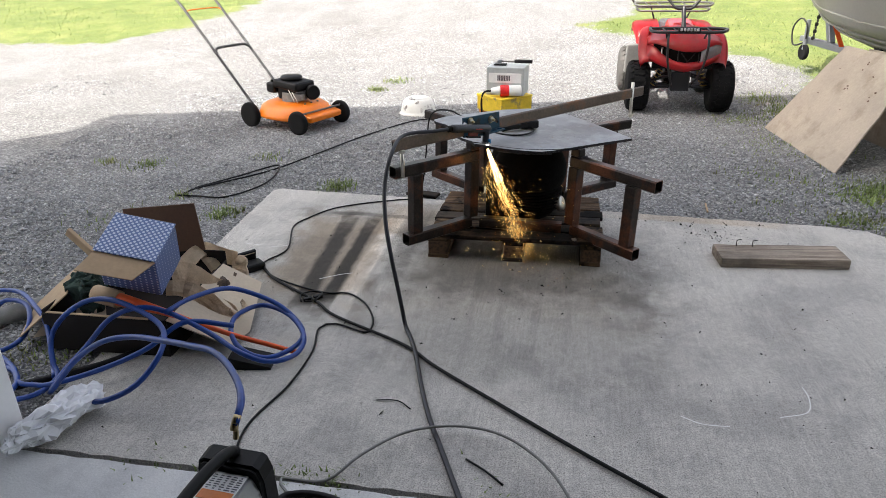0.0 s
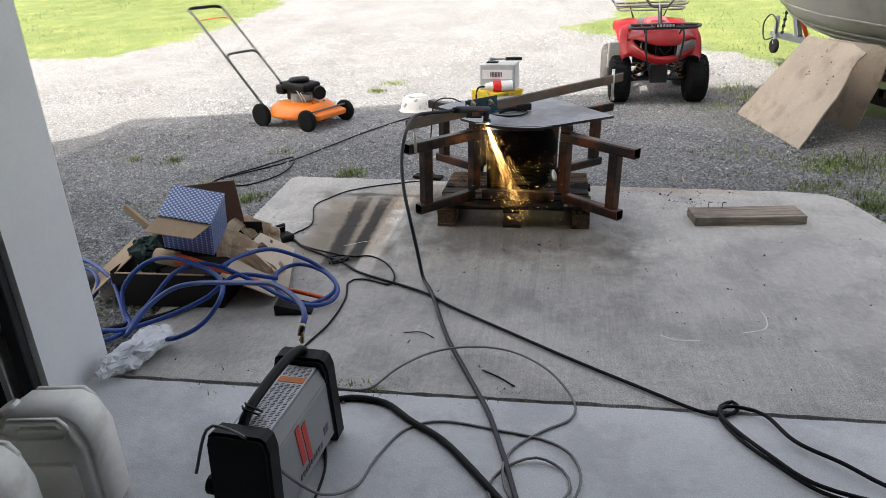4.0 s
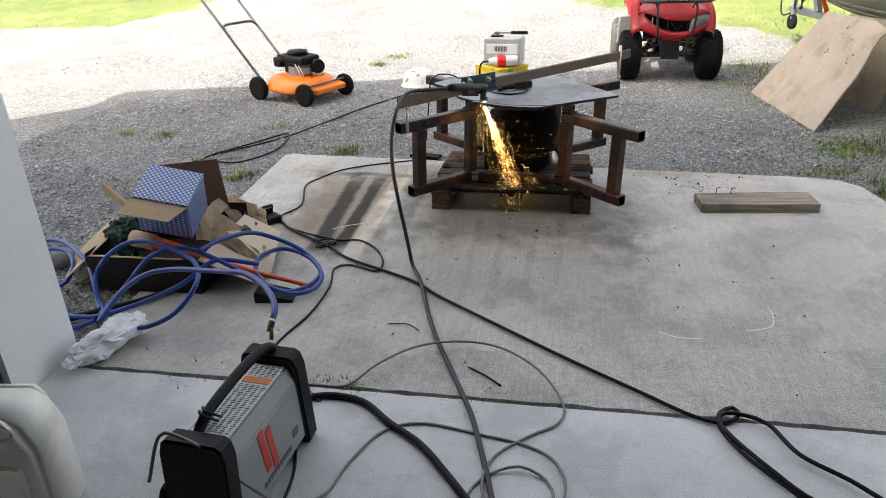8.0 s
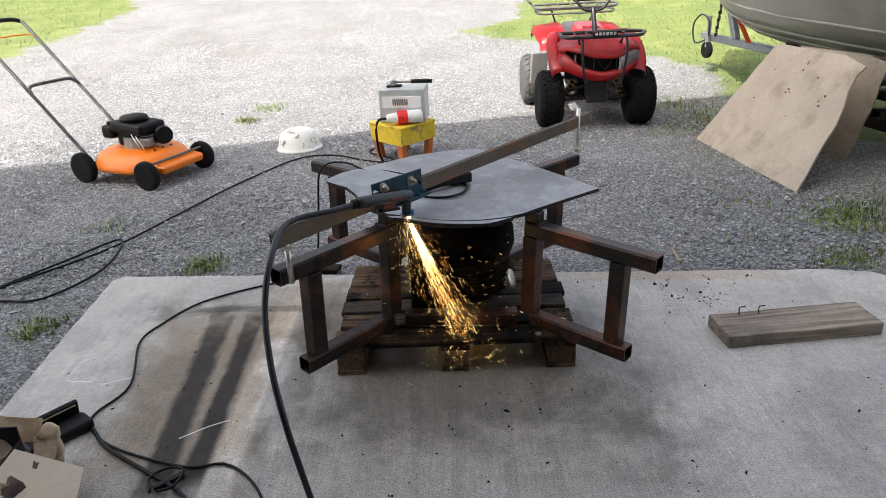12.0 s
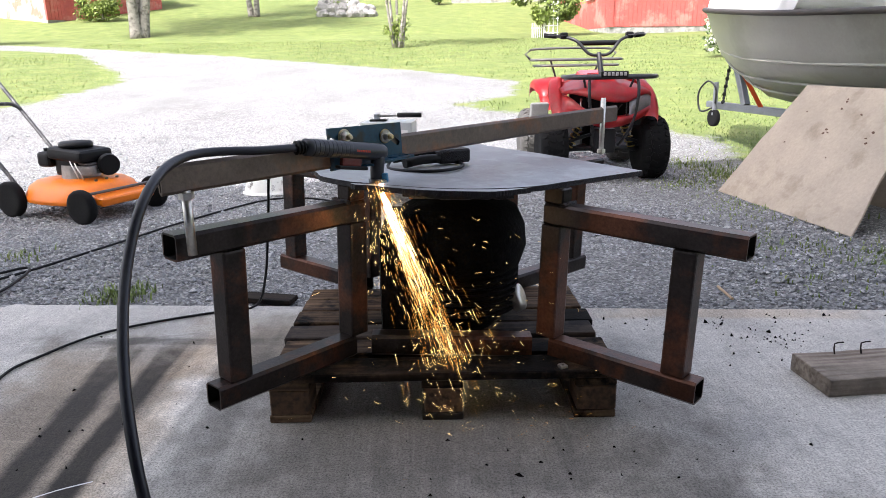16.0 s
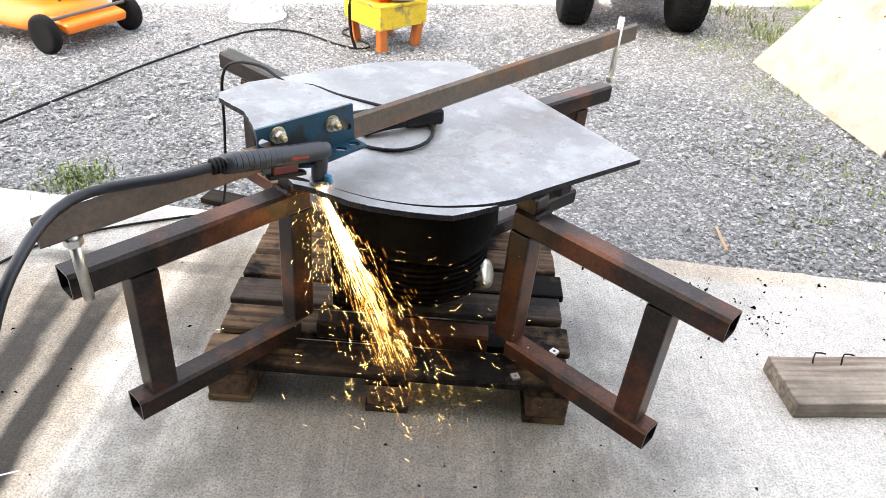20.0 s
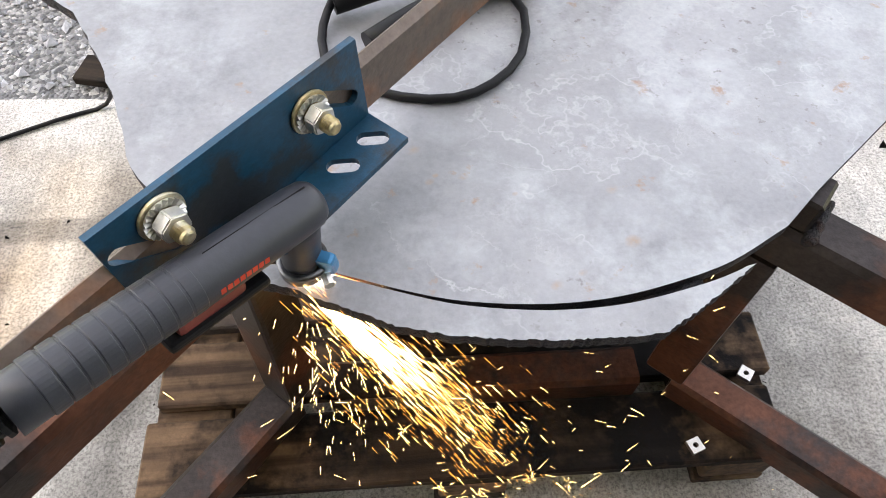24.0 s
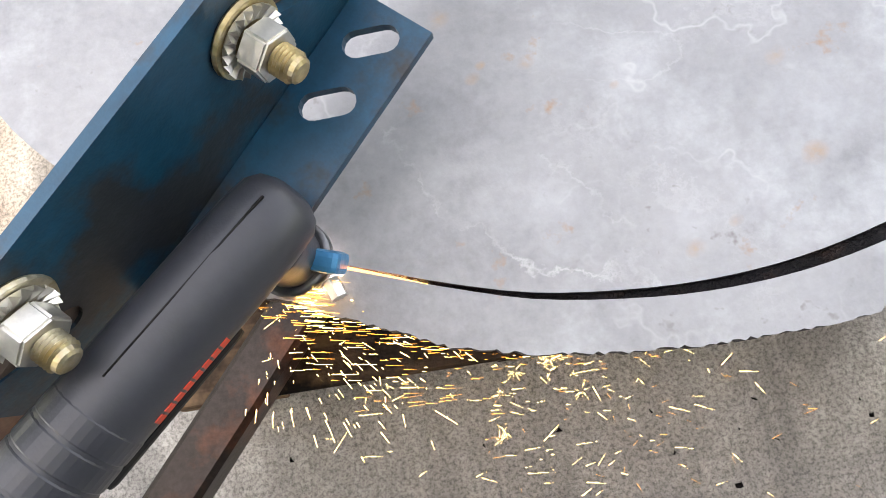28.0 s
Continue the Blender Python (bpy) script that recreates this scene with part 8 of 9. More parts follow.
    for y in (-0.55, 0.55):
        bm = bmesh.new()
        tube(bm, (1.55, y, 0.33), (3.7, y, 0.33), 0.06)
        part("side_rail", bm, [M_TUBE, M_TUBE_IN], tr)
    for x in (0.95, 1.9, 2.7):
        bm = bmesh.new()
        tube(bm, (x, -0.75 if x > 1 else -0.2, 0.265), (x, 0.75 if x > 1 else 0.2, 0.265), 0.06)
        part("cross_beam", bm, [M_TUBE, M_TUBE_IN], tr)
        for y in (-0.4, 0.4) if x > 1 else (0.0,):
            bm = bmesh.new()
            lathe(bm, [(0.02, -0.06), (0.055, -0.055), (0.055, 0.055), (0.02, 0.06)], pose(x, y, 0.415, 0, 90, 0), 14)
            part("keel_roller", bm, M_BLACK, tr)
    for y in (-0.85, 0.85):
        wheel(tr, 3.85, y * 0.95, 0.25, 0.25, 0.15, M_TYRE, M_GALV, 0, (0, 1, 0), "road_wheel")
        bm = bmesh.new()
        secs = []
        for i in range(9):
            a = radians(-80 + 160 * i / 8)
            secs.append([Vector((3.85 + 0.30 * math.sin(a), y * 0.95 + yy, 0.25 + 0.30 * math.cos(a))) for yy in (-0.1, 0.1)])
        shell(bm, secs)
        bmesh.ops.solidify(bm, geom=bm.faces[:], thickness=0.005)
        part("mudguard", bm, M_BLACK, tr)

    # a dark board hung low along the trailer
    bm = bmesh.new()
    box(bm, 1.5, 0.03, 0.12, pose(2.1, -0.60, 0.19), 0.004)
    bd = part("lamp_board", bm, M_DARKBOARD, tr, "dark brown lamp board")
    bm = bmesh.new()
    for i in range(5):
        box(bm, 0.025, 0.003, 0.05, pose(1.75 + 0.05 * i, -0.617, 0.19))
    part("plate_mark", bm, M_LABEL, bd)


build_mower()
build_stool()
build_bowl()
build_atv()
build_boards()
build_boat()


# ---- plants, stones and buildings ----
M_LEAF = mat("green_leaves", (0.075, 0.135, 0.028), 0.55, 0, 0.3, 3, 40, 0.0, (0.12, 0.17, 0.035), 0.45, 2.0)
M_LEAF_PALE = mat("yellow_green_leaves", (0.16, 0.21, 0.045), 0.55, 0, 0.3, 3, 40, 0.0)
M_GRASS = mat("grass_blades", (0.15, 0.205, 0.055), 0.6, 0, 0.35, 2.5, 30, 0.0, (0.21, 0.22, 0.075), 0.4, 3.0)
M_BLOSSOM = mat("white_blossom", (0.75, 0.75, 0.72), 0.7, 0, 0.08)
M_BARK = mat("grey_bark", (0.27, 0.25, 0.22), 0.9, 0, 0.3, 5, 50, 0.6, (0.12, 0.11, 0.09), 0.4, 6)
M_BARN = mat("faded_red_boards", (0.44, 0.092, 0.078), 0.85, 0, 0.15, 1.5, 25, 0.15, (0.47, 0.18, 0.15), 0.35, 1.2)
# weathered red boards, lightened further to carry the sun on the shed's side
M_BARN_SUNLIT = mat("peeling_sunlit_boards", (0.56, 0.42, 0.38), 0.9, 0, 0.15, 1.5, 25, 0.15, (0.42, 0.16, 0.12), 0.42, 1.5)
M_WHITEWOOD = mat("white_painted_wood", (0.74, 0.74, 0.72), 0.6, 0, 0.06)
M_STONE = mat("grey_field_stone", (0.32, 0.31, 0.29), 0.9, 0, 0.25, 3, 40, 0.5, (0.20, 0.20, 0.18), 0.4, 4)
M_PEBBLE = mat("crushed_stone", (0.25, 0.255, 0.265), 0.85, 0, 0.3, 9, 90, 0.2, (0.40, 0.40, 0.40), 0.35, 30)
def island_tint(m, lo, hi):
    """Makes every loose piece of a joined mesh a little lighter or darker."""
    n, l = m.node_tree.nodes, m.node_tree.links
    b = n["Principled BSDF"]
    ge = n.new("ShaderNodeNewGeometry")
    mr = n.new("ShaderNodeMapRange")
    mr.inputs["To Min"].default_value, mr.inputs["To Max"].default_value = lo, hi
    l.new(ge.outputs["Random Per Island"], mr.inputs["Value"])
    vm = n.new("ShaderNodeVectorMath")
    vm.operation = "SCALE"
    l.new(b.inputs["Base Color"].links[0].from_socket, vm.inputs[0])
    l.new(mr.outputs["Result"], vm.inputs["Scale"])
    l.new(vm.outputs[0], b.inputs["Base Color"])


island_tint(M_PEBBLE, 0.6, 1.4)
island_tint(M_LEAF, 0.6, 1.4)
island_tint(M_LEAF_PALE, 0.6, 1.4)
island_tint(M_GRASS, 0.65, 1.35)
M_TILE = mat("dark_roof_sheet", (0.16, 0.07, 0.055), 0.7, 0, 0.15)
M_CARPAINT = mat("grey_blue_car_paint", (0.10, 0.125, 0.16), 0.3, 0.5, 0.05, coat=0.4)


def stuff(name, verts, faces, material, label, category, parent=None):
    me = bpy.data.meshes.new(name)
    me.from_pydata(np.asarray(verts).tolist(), [], np.asarray(faces).tolist())
    me.materials.append(material)
    ob = new(name, me)
    if parent is not None:
        ob.parent = parent
        return ob
    return tagged(ob, label, category, kind="stuff")


RNG = np.random.default_rng(5)


def stones_mesh(pts, size):
    """Small irregular eight-sided stones."""
    base = np.array([(1, 0, 0), (0, 1, 0), (-1, 0, 0), (0, -1, 0), (0, 0, 0.8), (0, 0, -0.5)])
    tri = np.array([(0, 1, 4), (1, 2, 4), (2, 3, 4), (3, 0, 4), (1, 0, 5), (2, 1, 5), (3, 2, 5), (0, 3, 5)])
    n = len(pts)
    a = RNG.uniform(0, 6.283, n)
    sc = size[:, None] * RNG.uniform(0.6, 1.3, (n, 3))
    v = base[None] * RNG.uniform(0.7, 1.25, (n, 6, 1)) * sc[:, None]
    c, s = np.cos(a)[:, None], np.sin(a)[:, None]
    tl = RNG.uniform(-0.5, 0.5, (n, 1))
    x, y, z = v[..., 0], v[..., 1], v[..., 2]
    y, z = y * np.cos(tl) - z * np.sin(tl), y * np.sin(tl) + z * np.cos(tl)
    v = np.stack([x * c - y * s, x * s + y * c, z], -1) + pts[:, None]
    f = tri[None] + 6 * np.arange(n)[:, None, None]
    return v.reshape(-1, 3), f.reshape(-1, 3)


def blades_mesh(pts, h, w, lean=0.5):
    n = len(pts)
    a = RNG.uniform(0, 6.283, n)
    d = np.stack([np.cos(a), np.sin(a), 0 * a], 1)
    sd = np.stack([-np.sin(a), np.cos(a), 0 * a], 1) * (w[:, None] / 2)
    mid = pts + d * (h * lean * 0.25)[:, None] + np.array([0, 0, 1]) * (h * 0.6)[:, None]
    tip = pts + d * (h * lean)[:, None] + np.array([0, 0, 1]) * (h * RNG.uniform(0.75, 1.0, n))[:, None]
    v = np.stack([pts - sd, pts + sd, mid + sd * 0.7, mid - sd * 0.7, tip], 1)
    f = np.array([(0, 1, 2), (0, 2, 3), (3, 2, 4)])[None] + 5 * np.arange(n)[:, None, None]
    return v.reshape(-1, 3), f.reshape(-1, 3)


def ground_z(x, y):
    return np.array([rise(a, b) for a, b in zip(x, y)])


def build_gravel():
    x = np.r_[RNG.uniform(-3.6, 2.1, 64000), RNG.uniform(-5.5, 2.6, 16000)]
    y = np.r_[RNG.uniform(-1.3, 3.6, 64000), RNG.uniform(3.4, 7.5, 16000)]
    keep = (gravel_dist(x, y) < RNG.uniform(-0.5, 0.2, len(x))) & ~((x > -1.54) & (x < 1.86) & (y < 0.88 - 0.065 * (x + 1.5)))
    x, y = x[keep], y[keep]
    s = RNG.uniform(0.004, 0.011, len(x)) * np.where(RNG.random(len(x)) < 0.06, 1.7, 1)
    v, f = stones_mesh(np.stack([x, y, ground_z(x, y) + s * 0.25], 1), s)
    stuff("gravel", v, f, M_PEBBLE, "loose grey crushed stone of the yard", "gravel")


def build_grass():
    pts = []
    for cx, cy, r, n in ((-1.15, 0.95, 0.09, 230), (-1.64, 0.40, 0.09, 210), (-2.6, 1.25, 0.07, 80), (-2.92, 1.26, 0.06, 60), (-2.05, 0.66, 0.06, 50), (-1.71, 3.93, 0.10, 180), (1.93, 1.20, 0.20, 520), (2.35, 1.15, 0.36, 400), (1.75, 2.3, 0.30, 500), (1.6, 3.0, 0.25, 350), (1.5, 1.5, 0.3, 200), (1.98, 0.60, 0.16, 220), (1.75, 0.78, 0.12, 260), (1.90, 0.42, 0.08, 260), (2.0, 0.15, 0.15, 240), (1.62, 0.74, 0.07, 90), (-1.62, 4.40, 0.14, 160), (-0.62, -1.515, 0.03, 50), (-0.36, -1.512, 0.06, 60), (-0.47, -1.50, 0.05, 60), (0.05, -1.518, 0.10, 40), (-0.9, -1.518, 0.10, 40), (-1.66, -1.05, 0.16, 220),
                         (2.0, 3.3, 0.25, 500), (1.9, 3.8, 0.25, 350), (2.9, 1.0, 0.5, 260), (2.1, 1.25, 0.25, 260), (2.5, 0.7, 0.3, 200), (1.35, 0.95, 0.2, 60), (-2.6, 1.2, 0.15, 60), (-1.85, 1.5, 0.1, 50), (-2.2, 0.2, 0.2, 80), (0.55, 7.6, 0.4, 250), (2.7, 0.6, 0.4, 180)):
        q = RNG.normal(0, r * 0.6, (n, 2)) + (cx, cy)
        pts.append(q)
    q = np.concatenate(pts)
    h = RNG.uniform(0.02, 0.085, len(q)) * np.where(q[:, 0] > 1.85, 0.62, np.where((q[:, 0] < -1.0) & (q[:, 1] > 0.2), 0.60, 0.36))
    v, f = blades_mesh(np.stack([q[:, 0], q[:, 1], ground_z(q[:, 0], q[:, 1])], 1), h, RNG.uniform(0.004, 0.009, len(q)), 0.7)
    stuff("grass_tufts", v, f, M_GRASS, "sparse green grass tufts at the edge of the gravel", "grass")
    x, y = RNG.uniform(-11, 9, 60000), 4.0 + 18 * RNG.random(60000) ** 1.5
    d = gravel_dist(x, y)
    keep = (d > RNG.uniform(-0.15, 0.5, len(x)))
    x, y = x[keep], y[keep]
    x2, y2 = RNG.uniform(1.9, 6, 9000), RNG.uniform(-0.5, 6.5, 9000)
    k2 = gravel_dist(x2, y2) > RNG.uniform(0.1, 0.7, 9000)
    x, y = np.r_[x, x2[k2]], np.r_[y, y2[k2]]
    sc = 0.7 + y / 18
    v, f = blades_mesh(np.stack([x, y, ground_z(x, y)], 1), RNG.uniform(0.012, 0.034, len(x)) * sc, RNG.uniform(0.006, 0.012, len(x)) * sc, 0.7)
    stuff("lawn_grass", v, f, M_GRASS, "short mown lawn grass in the sun", "grass")


def leaf_cloud(centres, radii, n, size, squash=0.8):
    """Many small leaves spread through overlapping clumps."""
    k = RNG.integers(0, len(centres), n)
    c, r = np.asarray(centres)[k], np.asarray(radii)[k]
    d = RNG.normal(0, 1, (n, 3))
    d /= np.linalg.norm(d, axis=1, keepdims=True)
    p = c + d * (r * RNG.random(n) ** 0.45)[:, None] * np.array([1, 1, squash])
    u = RNG.normal(0, 1, (n, 3))
    u /= np.linalg.norm(u, axis=1, keepdims=True)
    w = np.cross(u, RNG.normal(0, 1, (n, 3)))
    w /= np.linalg.norm(w, axis=1, keepdims=True)
    s = size * RNG.uniform(0.6, 1.4, (n, 1))
    v = np.stack([p - u * s, p + w * s * 0.45, p + u * s, p - w * s * 0.45], 1).reshape(-1, 3)
    f = np.array([(0, 1, 2), (0, 2, 3)])[None] + 4 * np.arange(n)[:, None, None]
    return v, f.reshape(-1, 3)


def build_tree(x, y, stems, height, crown_r, crown_z, leaves, label, name="tree", leaf=M_LEAF, size=0.09, bark=M_BARK, r0=0.16, seed=1, low=()):
    rnd = random.Random(seed)
    z = rise(x, y) - 0.05
    t = thing(name, pose(x, y, z), label, "tree")
    tips = []
    for k in range(stems):
        a = 2 * math.pi * k / stems + rnd.uniform(-0.4, 0.4)
        sp = 0.12 if stems > 1 else 0.02
        p0 = Vector((sp * math.cos(a), sp * math.sin(a), 0))
        p3 = Vector((math.cos(a) * height * rnd.uniform(0.12, 0.25), math.sin(a) * height * rnd.uniform(0.12, 0.25), height))
        line = spline([p0, p0.lerp(p3, 0.35) + Vector((rnd.uniform(-0.1, 0.1), rnd.uniform(-0.1, 0.1), 0.1)), p0.lerp(p3, 0.7), p3], 0.2)
        bm = bmesh.new()
        sweep(bm, line, lambda q: r0 * (1.25 - 0.25 * min(1, q * 8)) * (1 - 0.75 * q), 9)
        part("trunk", bm, bark, t)
        tips.append(p3)
        for j in range(5):
            q = p0.lerp(p3, rnd.uniform(0.45, 0.95))
            b = rnd.uniform(0, 6.283)
            e = q + Vector((math.cos(b) * crown_r * 0.7, math.sin(b) * crown_r * 0.7, rnd.uniform(0.3, 1.2)))
            bm = bmesh.new()
            sweep(bm, spline([q, q.lerp(e, 0.5) + Vector((0, 0, -0.08)), e], 0.2), lambda k2: r0 * 0.28 * (1 - 0.8 * k2), 6)
            part("limb", bm, bark, t)
            tips.append(e)
    cs, rs = [], []
    for k in range(26):
        a, rr = rnd.uniform(0, 6.283), crown_r * math.sqrt(rnd.random())
        cs.append((rr * math.cos(a), rr * math.sin(a), crown_z + rnd.uniform(-0.45, 0.6) * crown_r))
        rs.append(crown_r * rnd.uniform(0.22, 0.42))
    for c, r in low:
        cs.append(c)
        rs.append(r)
    v, f = leaf_cloud(cs, rs, leaves, size)
    stuff("crown", v, f, leaf, "", "", t)
    return t


def build_bush(name, x, y, w, h, n, size, leaf, label, flowers=0, seed=1, spread=None):
    rnd = random.Random(seed)
    t = thing(name, pose(x, y, rise(x, y)), label, "bush")
    cs = [(rnd.uniform(-w, w) * 0.6, rnd.uniform(-w, w) * 0.4, h * rnd.uniform(0.2, 0.8)) for _ in range(14)]
    rs = [min(w, h) * rnd.uniform(0.22, 0.42) for _ in cs]
    bm = bmesh.new()
    for k in range(6):
        a = k * 1.05
        sweep(bm, spline([(0, 0, -0.05), (0.2 * w * math.cos(a), 0.2 * w * math.sin(a), h * 0.4), (0.5 * w * math.cos(a), 0.4 * w * math.sin(a), h * 0.8)], 0.2), 0.015, 5)
    part("stems", bm, M_BARK, t)
    v, f = leaf_cloud(cs, rs, n, size)
    stuff("foliage", v, f, leaf, "", "", t)
    if flowers:
        v, f = leaf_cloud(cs, [r * 1.05 for r in rs], flowers, size * 1.1)
        stuff("blossom", v, f, M_BLOSSOM, "", "", t)
    return t


def board_wall(name, w, h, m, material, t, step=0.16, gap=0.012):
    """Upright boards side by side from x = 0 to w, standing proud of a backing."""
    rnd = random.Random(int(w * 100))
    bm = bmesh.new()
    box(bm, w, 0.08, h, m @ pose(w / 2, 0.05, h / 2))
    wall = part(name, bm, material, t)
    n = int(w / step)
    for k in range(n):
        bm = bmesh.new()
        box(bm, w / n - gap, 0.02, h - rnd.uniform(0, 0.04), m @ pose((k + 0.5) * w / n, -rnd.uniform(0.002, 0.008), h / 2))
        part("wall_board", bm, material, wall)


def window_part(t, m, w, h, frame_mat=None):
    bm = bmesh.new()
    flat(bm, [(-w / 2, 0), (w / 2, 0), (w / 2, h), (-w / 2, h)], [[(-w / 2 + 0.09, 0.1), (-w / 2 + 0.09, h - 0.09), (w / 2 - 0.09, h - 0.09), (w / 2 - 0.09, 0.1)]], 0, 0.06, 0, m @ pose(0, 0, 0, 90, 0, 0))
    fr = part("window_frame", bm, frame_mat or M_WHITEWOOD, t, "white window frame")
    bm = bmesh.new()
    box(bm, w - 0.12, 0.012, h - 0.14, m @ pose(0, -0.008, h / 2))
    part("pane", bm, M_GLASS, fr)
    bm = bmesh.new()
    box(bm, 0.035, 0.03, h - 0.18, m @ pose(0, -0.02, h / 2))
    part("glazing_bar", bm, M_WHITEWOOD, fr)


def build_house(name, x, y, turn, w, d, h, front, side, label, windows=(), side_windows=(), plinth=0.25, ridge=1.6, z=None):
    """A boarded building: its front runs along +x from the corner, its side goes back."""
    z = rise(x, y) if z is None else z
    t = thing(name, pose(x, y, z, 0, 0, turn), label, "building")
    board_wall("front_wall", w, h, pose(0, 0, plinth), front, t)
    board_wall("side_wall", d, h, pose(0, d, plinth, 0, 0, -90), side, t)
    bm = bmesh.new()
    box(bm, w, 0.1, h, pose(w / 2, d, plinth + h / 2))
    part("back_wall", bm, front, t)
    bm = bmesh.new()
    box(bm, 0.1, d, h, pose(w, d / 2, plinth + h / 2))
    part("far_side_wall", bm, front, t)
    bm = bmesh.new()
    box(bm, w + 0.04, d + 0.04, plinth + 0.6, pose(w / 2, d / 2 + 0.03, plinth / 2 - 0.3))
    part("plinth", bm, M_STONE, t, "grey stone plinth")
    bm = bmesh.new()
    flat(bm, [(-0.4, 0), (d / 2, ridge), (d + 0.4, 0), (d + 0.4, 0.12), (d / 2, ridge + 0.12), (-0.4, 0.12)], (), -0.3, w + 0.3, 0, pose(0, 0, plinth + h) @ Matrix(((0, 0, 1, 0), (1, 0, 0, 0), (0, 1, 0, 0), (0, 0, 0, 1))))
    part("roof", bm, M_TILE, t)
    bm = bmesh.new()
    box(bm, 0.14, 0.14, h, pose(0, 0, plinth + h / 2))
    part("corner_board", bm, front, t)
    for wx, wz, ww, wh in windows:
        window_part(t, pose(wx, -0.03, plinth + wz), ww, wh)
    for wy, wz, ww, wh in side_windows:
        window_part(t, pose(-0.03, wy, plinth + wz, 0, 0, -90), ww, wh)
    return t


def build_buildings():
    build_house("red_barn", 6.15, 24.2, 8, 9.0, 6.0, 3.0, M_BARN, M_BARN, "faded red boarded barn with a white-framed window", (), ((1.9, 1.05, 0.85, 1.05),), 0.22, 2.0)
    build_house("red_house", 0.9, 37.0, 0, 9.0, 7.0, 3.2, M_BARN, M_BARN, "red boarded house with white windows on the slope", ((2.3, 0.7, 1.3, 1.3), (5.2, 0.7, 1.3, 1.3)), (), 0.55, 2.2)
    build_house("old_shed", -17.2, 31.3, 58, 6.0, 7.5, 3.0, M_BARN, M_BARN_SUNLIT, "old shed with peeling red boards, one side painted pale as sunlit", (), (), 0.12, 1.8)
    # trellis
    t = thing("garden_trellis", pose(3.76, 22.3, rise(3.76, 22.3), 0, 0, -10), "white wooden garden trellis by the barn", "trellis")
    for k in range(4):
        bm = bmesh.new()
        box(bm, 0.035, 0.03, 1.15, pose(-0.21 + 0.14 * k, 0, 0.55))
        part("trellis_post", bm, M_WHITEWOOD, t)
    for k in range(5):
        bm = bmesh.new()
        box(bm, 0.48, 0.03, 0.035, pose(0, -0.02, 0.15 + 0.22 * k))
        part("trellis_bar", bm, M_WHITEWOOD, t)
    t = thing("picket_fence", pose(3.47, 22.45, rise(3.47, 22.45), 0, 0, -5), "low white picket fence under the climber", "fence")
    for k in range(8):
        bm = bmesh.new()
        box(bm, 0.022, 0.02, 0.46, pose(-0.3 + 0.062 * k, 0, 0.23))
        part("picket", bm, M_WHITEWOOD, t)
    bm = bmesh.new()
    box(bm, 0.50, 0.02, 0.03, pose(-0.08, 0.02, 0.30))
    part("fence_rail", bm, M_WHITEWOOD, t)


def build_car():
    x, y = -8.3, 46.0
    t = thing("parked_car", pose(x, y, rise(x, y), 0, 0, 4), "grey-blue estate car parked on the slope", "car")
    bm = bmesh.new()
    flat(bm, [(-2.2, 0.3), (-2.25, 0.75), (-2.05, 0.92), (-1.1, 1.0), (2.0, 0.98), (2.2, 0.9), (2.25, 0.35), (1.9, 0.28), (-1.9, 0.28)], (), -0.85, 0.85, 0, pose(0, 0, 0, 90, 0, 0))
    bmesh.ops.bevel(bm, geom=[e for e in bm.edges if e.calc_face_angle(0) > 0.8], offset=0.06, segments=2, affect="EDGES")
    part("body", bm, M_CARPAINT, t)
    bm = bmesh.new()
    flat(bm, [(-1.15, 0.98), (-0.45, 1.42), (1.55, 1.45), (2.05, 0.98)], (), -0.70, 0.70, 0, pose(0, 0, 0, 90, 0, 0))
    part("cabin_glass", bm, M_GLASS, t)
    bm = bmesh.new()
    box(bm, 1.95, 1.38, 0.05, pose(0.55, 0, 1.455), 0.02, 2)
    part("roof", bm, M_CARPAINT, t)
    for px in (-1.35, 1.35):
        for py in (-0.78, 0.78):
            wheel(t, px, py, 0.31, 0.31, 0.19, M_TYRE, M_GALV, 0)
    for px in (-0.5, 0.5, 1.5):
        bm = bmesh.new()
        box(bm, 0.07, 1.43, 0.46, pose(px, 0, 1.21, 0, 8 if px < 1 else -15, 0))
        part("pillar", bm, M_CARPAINT, t)


def build_rocks():
    rnd = random.Random(8)
    spots = [(-5.0 + 0.42 * (k % 6) + rnd.uniform(-0.1, 0.1), 31.9 + 0.25 * (k // 6) + rnd.uniform(-0.1, 0.1), 0.22 * (k // 6)) for k in range(16)]
    for x, y, dz in spots:
        t = thing("garden_rock", pose(x, y, rise(x, y) + dz - 0.05, 0, 0, rnd.uniform(0, 360)), "grey boulder of a garden rockery", "rock", "rockery stones")
        bm = bmesh.new()
        bmesh.ops.create_icosphere(bm, subdivisions=2, radius=1.0)
        s = rnd.uniform(0.24, 0.42)
        off = Vector((x, y, dz))
        for v in bm.verts:
            v.co *= s * (1 + 0.35 * noise.noise(v.co * 1.6 + off))
            v.co.z = max(-0.02, v.co.z * 0.75 + s * 0.4)
        part("boulder", bm, M_STONE, t)
    build_bush("rockery_plants", -4.3, 32.4, 0.8, 0.8, 900, 0.07, M_LEAF_PALE, "yellow-green plants growing over the rockery", 0, 3)


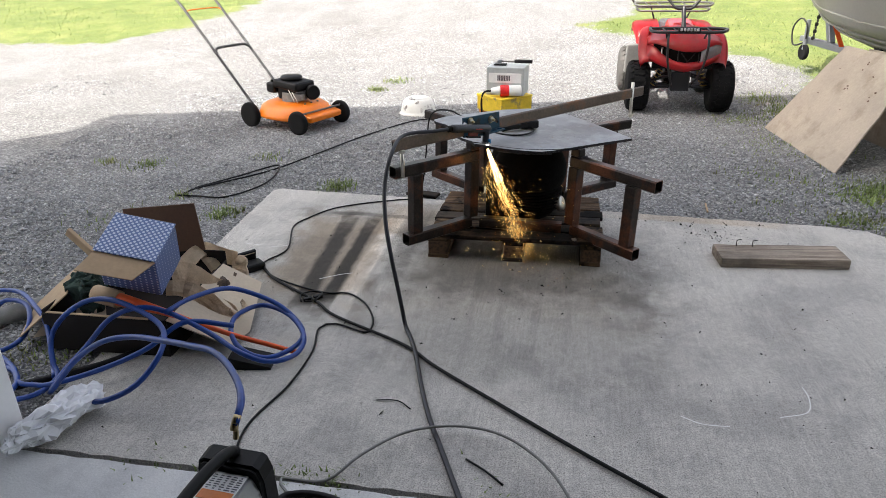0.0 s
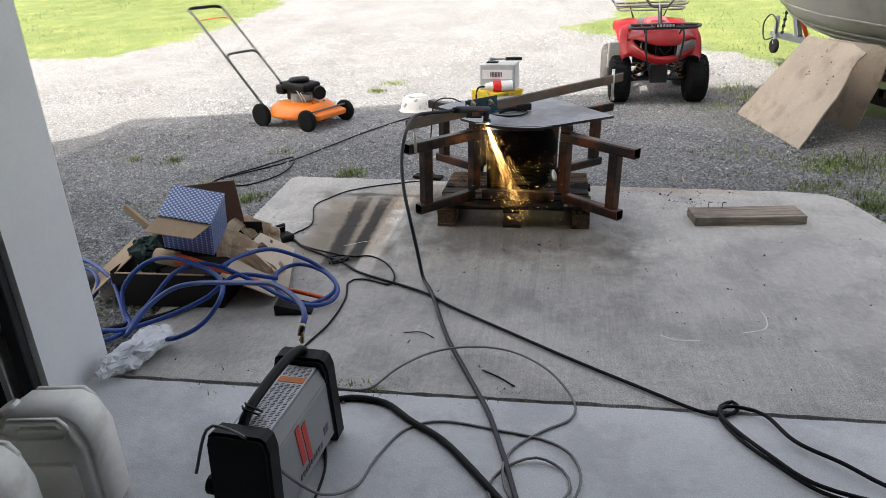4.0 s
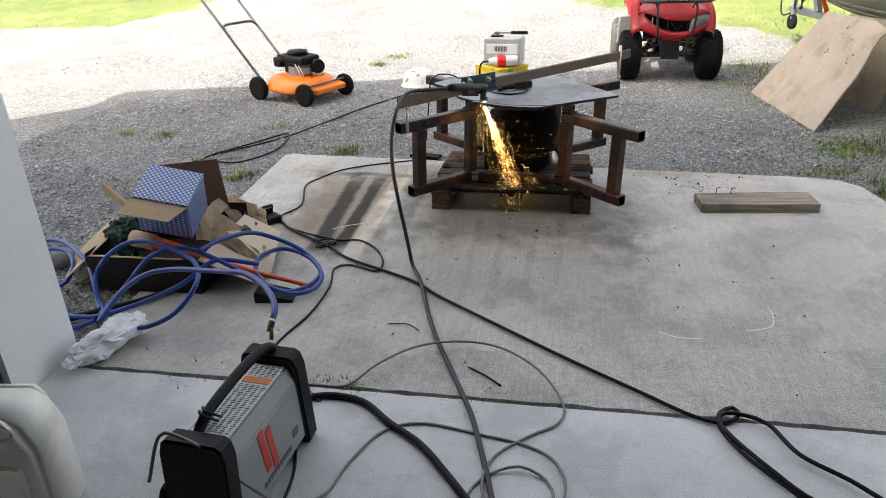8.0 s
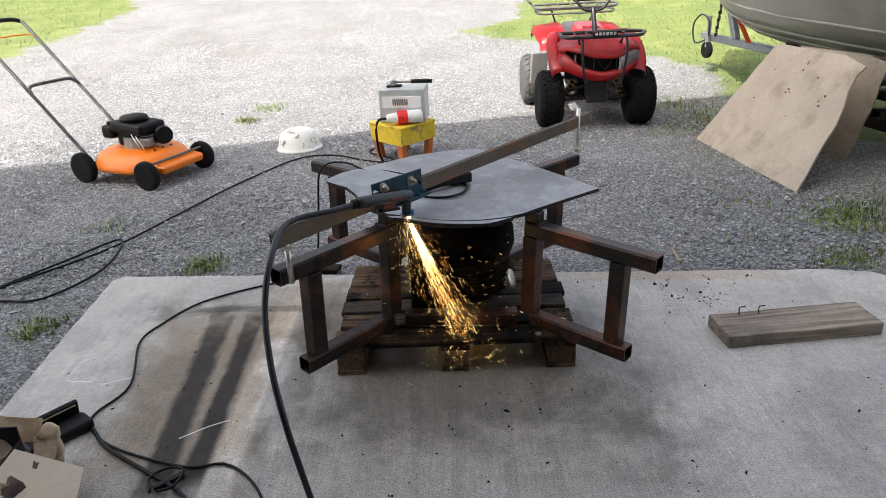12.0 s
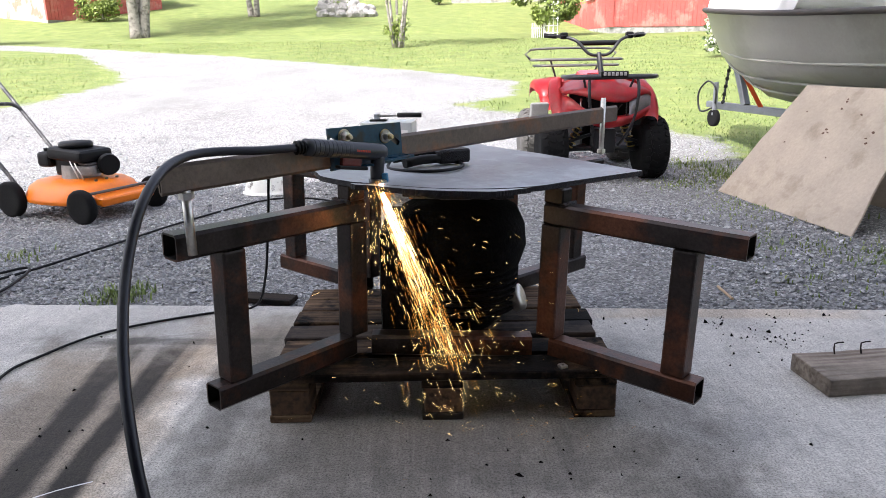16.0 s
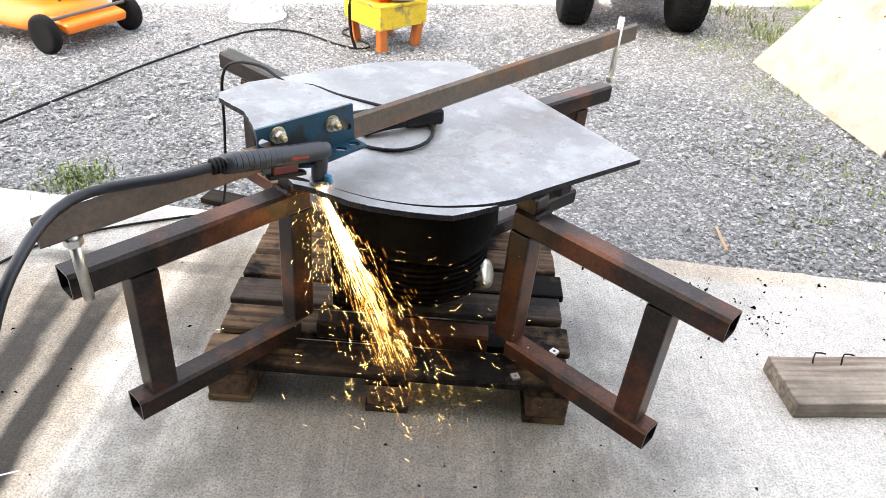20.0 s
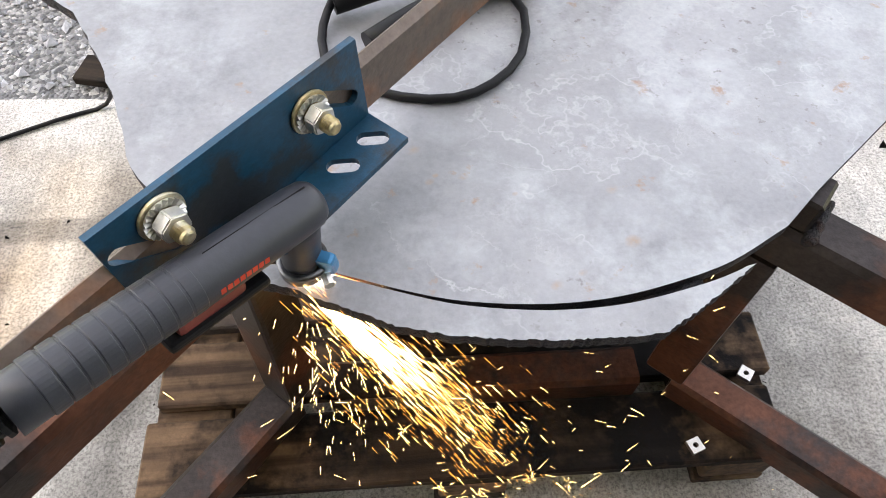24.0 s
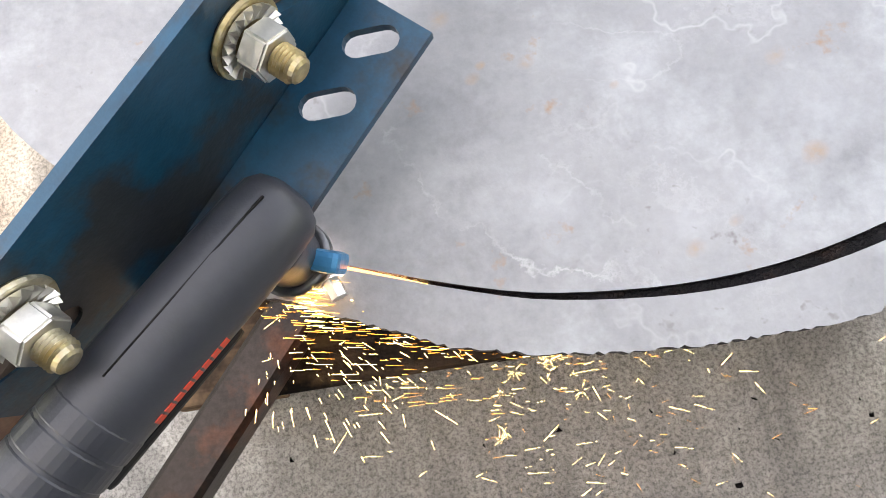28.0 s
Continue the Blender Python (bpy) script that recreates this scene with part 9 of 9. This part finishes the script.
build_buildings()
build_car()
build_rocks()
build_tree(-11.2, 26.2, 3, 6.5, 4.3, 6.8, 20000, "three-stemmed grey garden tree with a leafy crown", r0=0.21, seed=2)
build_tree(-8.3, 32.3, 2, 6.0, 2.4, 5.8, 6000, "slender two-stemmed tree on the lawn", r0=0.13, seed=4)
build_tree(-1.05, 18.6, 5, 3.6, 1.35, 3.4, 3800, "young many-stemmed tree with leaves round its foot", r0=0.045, seed=6, size=0.06, leaf=M_LEAF_PALE, low=(((0.0, 0, 0.35), 0.35), ((0.1, 0.05, 0.7), 0.3), ((-0.15, 0, 0.5), 0.28)))
build_tree(-24.0, 47.0, 1, 8.0, 4.5, 7.0, 6000, "broad leafy tree beyond the lawn", r0=0.25, seed=8, size=0.16)
build_bush("climbing_plant", 3.6, 22.7, 1.35, 3.4, 7000, 0.08, M_LEAF_PALE, "tall yellow-green climber beside the barn", 0, 2)
build_bush("flowering_bush", 6.15, 13.6, 0.75, 1.0, 1500, 0.05, M_LEAF, "low bush covered in white flowers", 900, 5)
build_bush("flowering_bush", -15.2, 22.5, 1.6, 3.2, 4200, 0.07, M_LEAF, "tall bush covered in white blossom", 1400, 7)
build_bush("tall_weeds", -15.0, 31.8, 1.6, 1.2, 1800, 0.09, M_LEAF_PALE, "rank weeds growing along the old shed", 0, 9)
for hx, hy, hw, hh, hs in ((-12.8, 44.0, 2.4, 2.2, 11), (-17.5, 46.0, 2.6, 3.0, 12), (-1.0, 44.5, 1.8, 1.6, 13), (-6.0, 62.0, 6.0, 7.0, 14), (-18.0, 66.0, 7.0, 8.0, 15), (8.0, 62.0, 6.5, 7.5, 16), (20.0, 60.0, 7.0, 8.0, 17), (-32.0, 60.0, 7.0, 8.0, 18), (0.2, 36.4, 0.5, 0.9, 19)):
    build_bush("garden_hedge", hx, hy, hw, hh, int(900 + 450 * hw), 0.07 + 0.02 * hw, M_LEAF, "dense green garden shrubbery", 0, hs)
build_gravel()
build_grass()


def motions():
    key_sparks()


motions()
